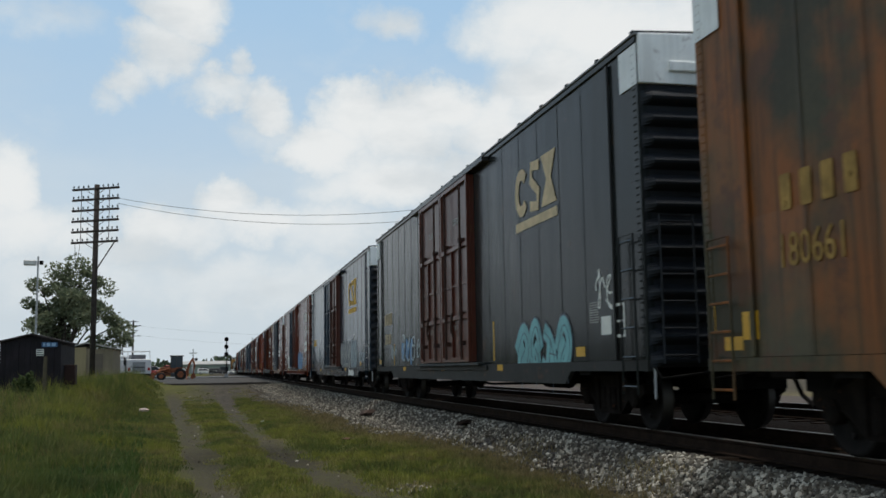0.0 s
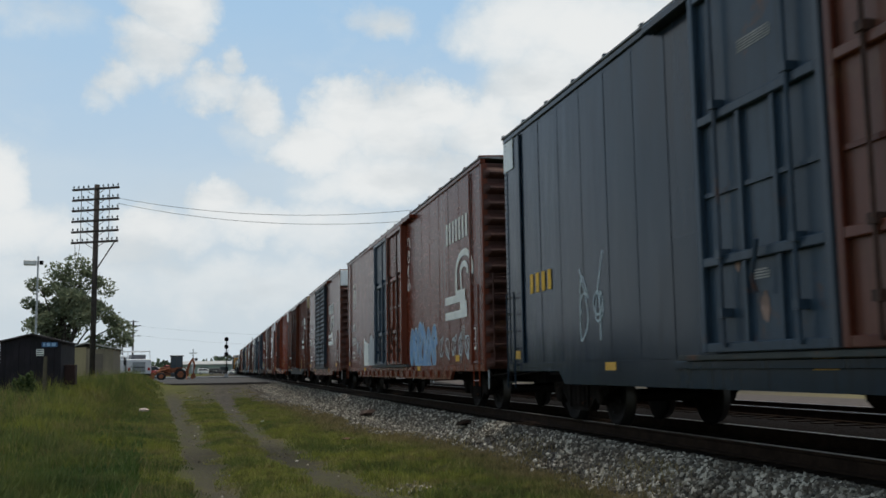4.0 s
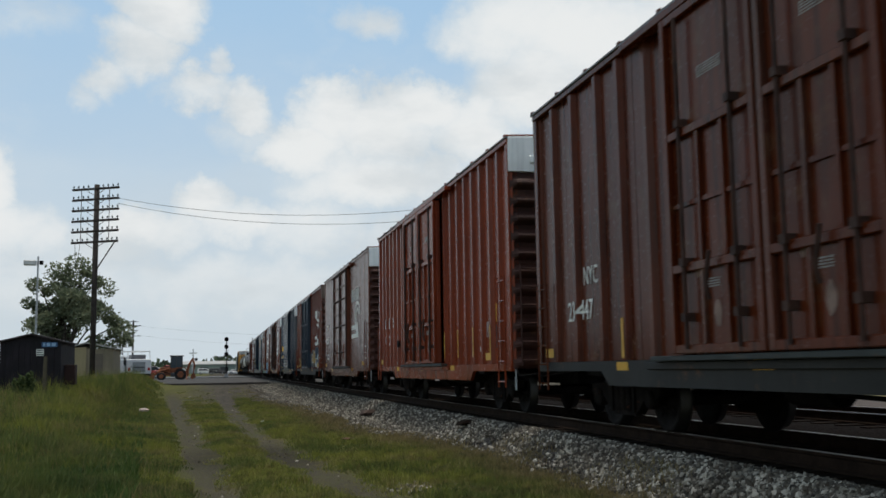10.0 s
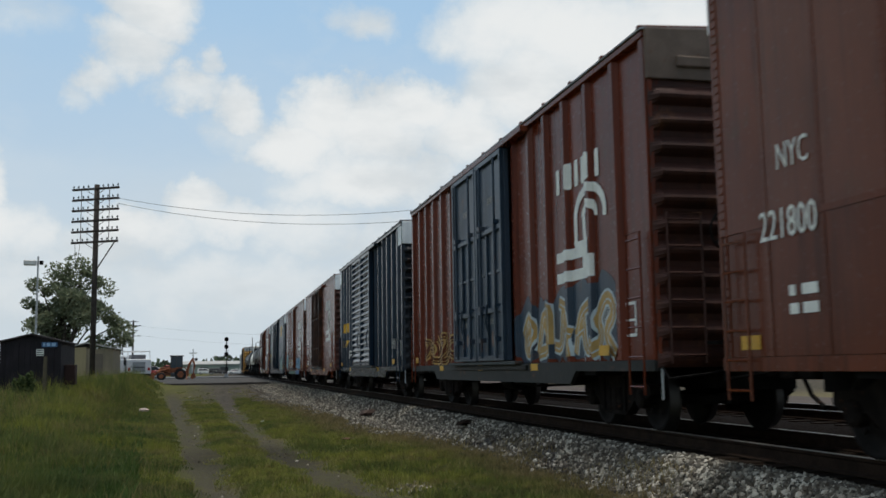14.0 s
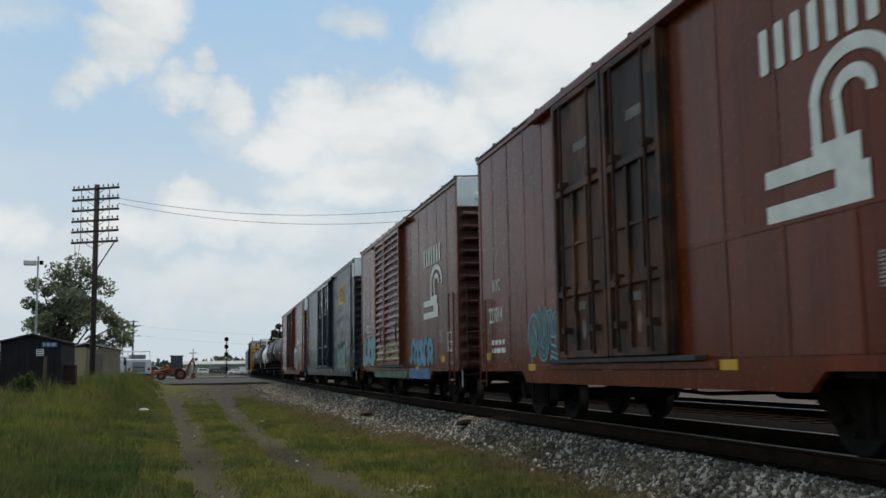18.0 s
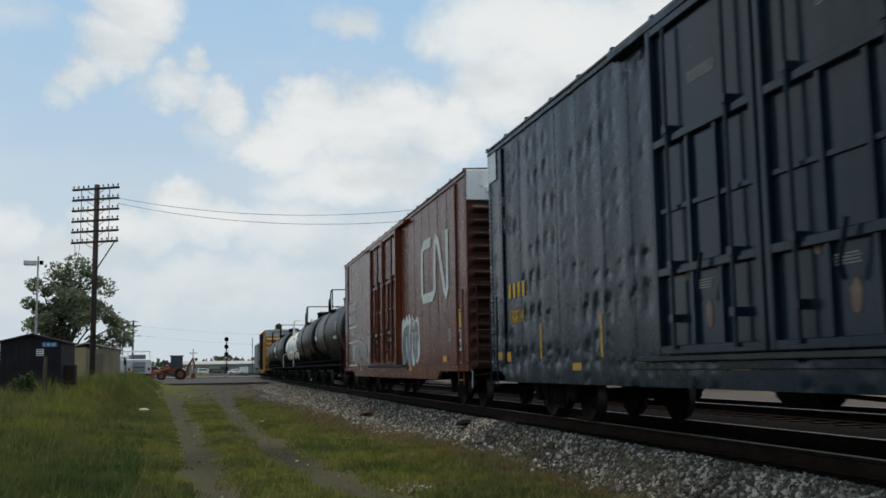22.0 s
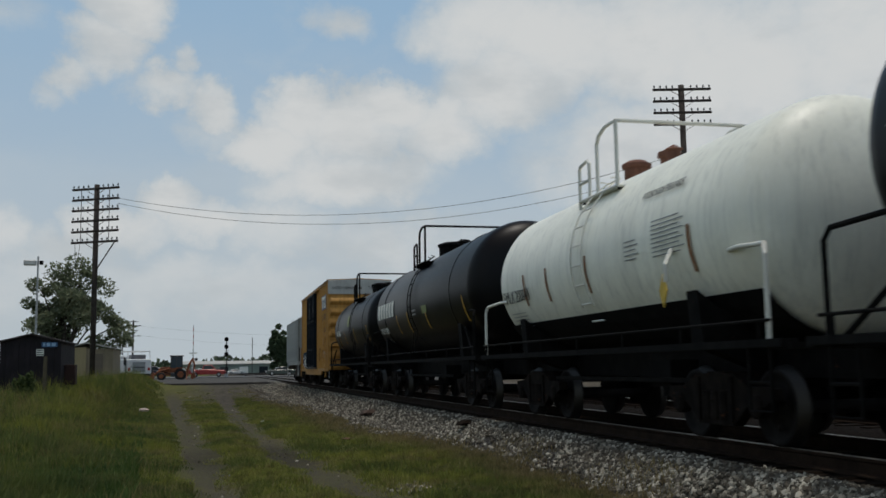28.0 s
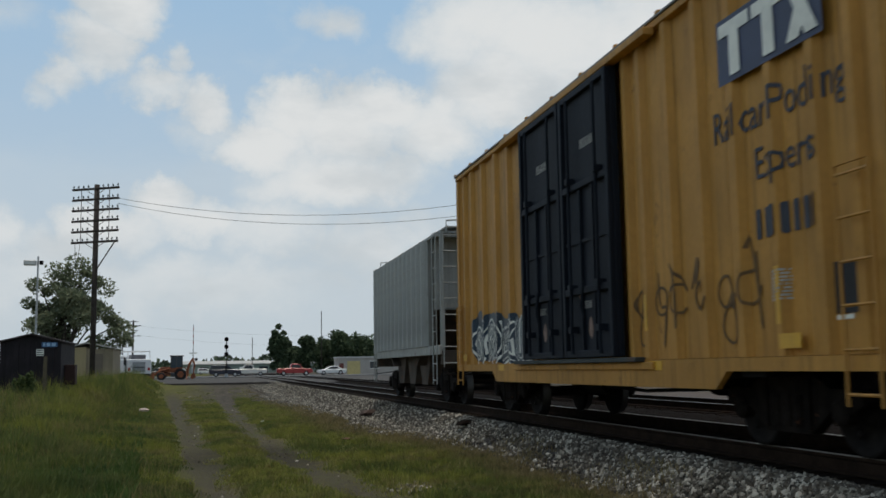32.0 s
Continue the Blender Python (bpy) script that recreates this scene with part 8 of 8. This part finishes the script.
def backhoe():
    OR = surface("faded_orange_machine_paint", (0.24, 0.075, 0.028), 0.6, var=0.4, scale=2.5, rust=0.65, streak=0.45)
    DK = surface("dark_cab_steel", (0.018, 0.022, 0.026), 0.5, var=0.2)
    TINT = surface("tinted_cab_glass", (0.022, 0.040, 0.052), 0.12, var=0.1, bump=0.0)
    b = thing("backhoe_loader", "faded orange backhoe loader parked by the crossing", "backhoe", pose(-4.95, 131, 0.42))
    part("chassis", boxes((-1.9, 1.5, -0.45, 0.45, 0.55, 1.05)), OR, b, bevel=0.05)
    part("hood", prism(bmesh.new(), [(-1.95, 1.05), (-1.95, 1.45), (-1.7, 1.62), (-0.55, 1.72), (-0.55, 1.05)], 1, -0.42, 0.42), OR, b, bevel=0.04)
    cab = part("cab", boxes((-0.5, 0.95, -0.7, 0.7, 1.05, 1.55)), OR, b, bevel=0.04)
    part("cab_roof", boxes((-0.6, 1.1, -0.8, 0.8, 2.98, 3.13)), DK, cab, bevel=0.05)
    part("cab_glass", boxes((-0.44, 0.89, -0.64, 0.64, 1.551, 2.979)), TINT, cab)
    for x in (-0.45, 0.25, 0.9):
        for y in (-0.65, 0.65):
            part("cab_pillar", boxes((x - 0.05, x + 0.05, y - 0.05, y + 0.05, 1.55, 2.98)), DK, cab)
    for x, r, w in ((0.75, 0.72, 0.45), (-1.6, 0.5, 0.35)):
        for sy in (-1, 1):
            y = sy * 0.85
            wl = part("wheel", lathe(bmesh.new(), [(y - w / 2, 0.0), (y - w / 2, r - 0.06), (y - w / 2 + 0.06, r), (y + w / 2 - 0.06, r), (y + w / 2, r - 0.06), (y + w / 2, 0.0)], (x, 0, r), 1, 22), M_TYRE, b)
            part("rim", lathe(bmesh.new(), [(y + sy * (w / 2 + 0.001), 0.0), (y + sy * (w / 2 + 0.001), r * 0.55), (y + sy * (w / 2 + 0.02), r * 0.5), (y + sy * (w / 2 + 0.02), 0.0)], (x, 0, r), 1, 16), OR, wl)
    part("loader_arm", tubes([(-0.4, -0.6, 1.5), (-1.9, -0.6, 1.15), (-2.6, -0.6, 0.5)], [(-0.4, 0.6, 1.5), (-1.9, 0.6, 1.15), (-2.6, 0.6, 0.5)], r=0.09, sides=6), OR, b)
    part("bucket", prism(bmesh.new(), [(-2.5, 0.15), (-2.45, 0.95), (-2.65, 1.0), (-3.35, 0.12), (-3.3, 0.05)], 1, -1.1, 1.1), OR, b, "scuffed front bucket", bevel=0.02)
    part("boom", tubes([(1.5, 0, 0.9), (1.75, 0, 1.9), (2.25, 0, 2.75)], r=[0.17, 0.16, 0.12], sides=6), OR, b)
    part("dipper", tubes([(2.2, 0, 2.8), (2.45, 0, 1.9), (2.3, 0, 0.8)], r=[0.13, 0.12, 0.09], sides=6), OR, b)
    part("dig_bucket", prism(bmesh.new(), [(2.1, 0.75), (2.55, 0.85), (2.6, 0.3), (2.2, 0.1), (1.95, 0.3)], 1, -0.35, 0.35), OR, b)
    for sy in (-1, 1):
        part("stabiliser", tubes([(1.4, sy * 0.5, 0.8), (1.5, sy * 1.3, 0.1)], r=0.07, sides=6), OR, b)
    for sy in (-1, 1):
        part("rear_fender", prism(bmesh.new(), [(0.0, 1.35), (0.25, 1.6), (1.25, 1.6), (1.5, 1.35), (1.42, 1.3), (1.2, 1.5), (0.3, 1.5), (0.08, 1.3)], 1, sy * 0.85 - 0.26, sy * 0.85 + 0.26), OR, b)
        part("lift_cylinder", tubes([(-0.6, sy * 0.5, 0.9), (-1.7, sy * 0.6, 1.15)], r=0.05, sides=6), M_BLACK, b)
        part("stabiliser_foot", boxes((1.3, 1.75, sy * 1.35 - 0.2, sy * 1.35 + 0.2, 0.0, 0.1)), OR, b)
    part("boom_cylinder", tubes([(1.4, 0.1, 1.2), (2.0, 0.1, 2.35)], r=0.06, sides=6), M_BLACK, b)
    part("swing_frame", boxes((1.45, 1.75, -0.4, 0.4, 0.5, 1.3)), OR, b, bevel=0.03)
    part("counterweight", boxes((-2.25, -1.96, -0.4, 0.4, 0.6, 1.2)), DK, b, bevel=0.04)
    part("step_box", boxes((-0.45, 0.1, -0.98, -0.7, 0.45, 0.95)), DK, b, bevel=0.02)
    part("exhaust", tubes([(-1.2, 0.2, 1.6), (-1.2, 0.2, 2.3)], r=0.05, sides=8), M_BLACK, b)
    return b


backhoe()


def work_truck(x, y, turn, label):
    t = thing("service_truck", label, "truck", pose(x, y, 0.45, 0, 0, turn), "white service trucks")
    wp = surface("white_truck_paint", (0.62, 0.63, 0.62), 0.4, var=0.07, scale=1.0)
    part("cab", prism(bmesh.new(), [(0.9, 0.6), (0.9, 2.3), (1.7, 2.35), (2.1, 1.5), (3.0, 1.35), (3.1, 0.6)], 1, -1.0, 1.0), wp, t, bevel=0.05)
    part("windscreen", prism(bmesh.new(), [(1.73, 2.25), (2.07, 1.56), (2.09, 1.56), (1.76, 2.26)], 1, -0.85, 0.85), M_GLASS, t)
    for sy in (-1, 1):
        part("side_window", prism(bmesh.new(), [(1.05, 1.5), (1.05, 2.15), (1.65, 2.15), (1.95, 1.5)], 1, min(sy * 1.0, sy * 1.015), max(sy * 1.0, sy * 1.015)), M_GLASS, t)
        for i in range(4):
            part("locker_door", boxes((-2.6 + i * 0.85, -1.85 + i * 0.85, min(sy * 1.05, sy * 1.075), max(sy * 1.05, sy * 1.075), 0.8, 1.9)), wp, t, bevel=0.01)
        for xx in (-1.6, 2.3):
            part("wheel", lathe(bmesh.new(), [(sy * 0.85 - 0.14, 0.0), (sy * 0.85 - 0.14, 0.4), (sy * 0.85 + 0.14, 0.4), (sy * 0.85 + 0.14, 0.0)], (xx, 0, 0.4), 1, 18), M_TYRE, t)
    part("service_body", boxes((-2.7, 0.85, -1.05, 1.05, 0.6, 2.0)), wp, t, bevel=0.04)
    part("bumper", boxes((-2.95, -2.72, -1.0, 1.0, 0.5, 0.72)), M_TYRE, t, "black step bumper")
    part("tailgate", boxes((-2.73, -2.702, -0.55, 0.55, 0.85, 1.75)), surface("grey_tailgate", (0.25, 0.26, 0.26), 0.5, var=0.15), t, "grey recessed tailgate", bevel=0.01)
    part("rear_rail", boxes((-2.76, -2.731, -0.5, 0.5, 1.25, 1.32)), M_TYRE, t)
    for sy in (-1, 1):
        part("tail_lamp", boxes((-2.735, -2.702, sy * 0.85 - 0.1, sy * 0.85 + 0.1, 1.0, 1.25)), M_TAIL, t)
    part("tool_crate", boxes((-2.0, -0.4, -0.7, 0.5, 2.001, 2.4)), surface("grey_crate", (0.12, 0.12, 0.13), 0.6, var=0.2), t, bevel=0.02)
    t.scale = (1.22, 1.22, 1.22)
    part("ladder_rack", tubes([(-2.6, -0.95, 2.0), (-2.6, -0.95, 2.7), (2.0, -0.95, 2.7)], [(-2.6, 0.95, 2.0), (-2.6, 0.95, 2.7), (2.0, 0.95, 2.7)], [(-2.6, -0.95, 2.7), (-2.6, 0.95, 2.7)], [(0.8, -0.95, 2.7), (0.8, 0.95, 2.7)], r=0.035, sides=5), wp, t)
    return t


work_truck(-10.9, 110, 80, "white service truck with locker body")
work_truck(-8.75, 115, 104, "white service truck with ladder rack")

# ---- small litter ----
M_LITTER = surface("crumpled_wrapper", (0.55, 0.42, 0.36), 0.6, var=0.3, scale=20)


def lump(name, label, category, at, size, material, seed):
    r = np.random.default_rng(seed)
    v = ICO_V * r.uniform(0.7, 1.3, (12, 1)) * np.array(size)
    ob = raw(name, v.tolist(), ICO_F, material)
    ob.location = at
    return tagged(ob, label, category)


lump("litter", "crumpled pale red and white wrapper in the weeds", "litter", (-2.35, 36.0, gz(-2.35, 36) + 0.22), (0.2, 0.1, 0.07), M_LITTER, 1)
lump("broken_tie_piece", "dark splintered timber piece on the ballast edge", "timber", (5.05, 20.0, gz(5.05, 20) + 0.09), (0.26, 0.2, 0.07), M_TIE, 2)
lump("bark_piece", "reddish-brown timber scrap in the grass", "timber", (2.7, 20.8, gz(2.7, 20.8) + 0.04), (0.24, 0.1, 0.035), surface("red_brown_scrap", (0.10, 0.045, 0.03), 0.9, var=0.3), 3)
lump("boulder", "dark brown lump of earth on the ballast", "rock", (4.75, 31.0, gz(4.75, 31) + 0.1), (0.34, 0.3, 0.12), surface("brown_clod", (0.075, 0.05, 0.038), 0.95, var=0.3), 4)
lump("litter", "small white scrap of paper on the turf", "litter", (1.35, 29.5, gz(1.35, 29.5) + 0.03), (0.06, 0.05, 0.04), M_DECAL_W, 5)


# ---- what moves ----
def run(t):
    """Metres covered by the train after t seconds."""
    return 9.24863 * t + 0.0357208 * t * t / 2 - 0.00069439 * t ** 3 / 6


def motions():
    for car, y in CARS:
        walk(car, [(t, pose(TX, y - run(t), RAIL)) for t in range(33)])
    for dy, wheels in WHEELS.items():
        first = wheels[0]
        walk(first, [(k / FPS, pose(0, dy, 0.415) @ Matrix.Rotation(run(k / FPS) / 0.415, 4, "X")) for k in range(0, int(SECONDS * FPS) + 1)])
        for w in wheels[1:]:
            w.rotation_mode = "QUATERNION"
            w.animation_data_create()
            w.animation_data.action = first.animation_data.action
            w.animation_data.action_slot = first.animation_data.action_slot
    walk(SKY, [(0, pose(0, 0, 0)), (16, pose(0, 0, 0, 0, 0, 1.9)), (SECONDS, pose(0, 0, 0, 0, 0, 3.5))])
    walk(ARM, [(t, pose(0, 0, 1.25, a)) for t, a in ((0, 2), (24.6, 2), (26.0, 40), (27.5, 78), (28.6, 85), (29.6, 88), (32, 88))])
    right = Matrix.Identity(4)
    left = Matrix.Rotation(math.pi, 4, "Z")
    for v, y, turn, rows in ((PICK, YN, right, ((0, 308), (25.8, 308), (27.5, 352), (29, 397), (30, 430), (31, 472), (32, 511))),
                             (SUV, YN, right, ((0, 285), (28.8, 285), (30, 320), (30.9, 358), (32, 397))),
                             (WPICK, YF, left, ((0, 900), (26, 720), (29.5, 543), (30.3, 513), (30.9, 492), (31.4, 456), (32, 436))),
                             (SEDAN, YF, left, ((0, 1200), (28, 850), (31.2, 616), (32, 575))),
                             (GREEN, YF, left, ((0, 800), (26, 620), (28, 487), (29, 437), (30, 372), (31, 318), (32, 290)))):
        walk(v, [(t, Matrix.Translation((road_x(px, y), y, 0.6)) @ turn) for t, px in rows])


motions()
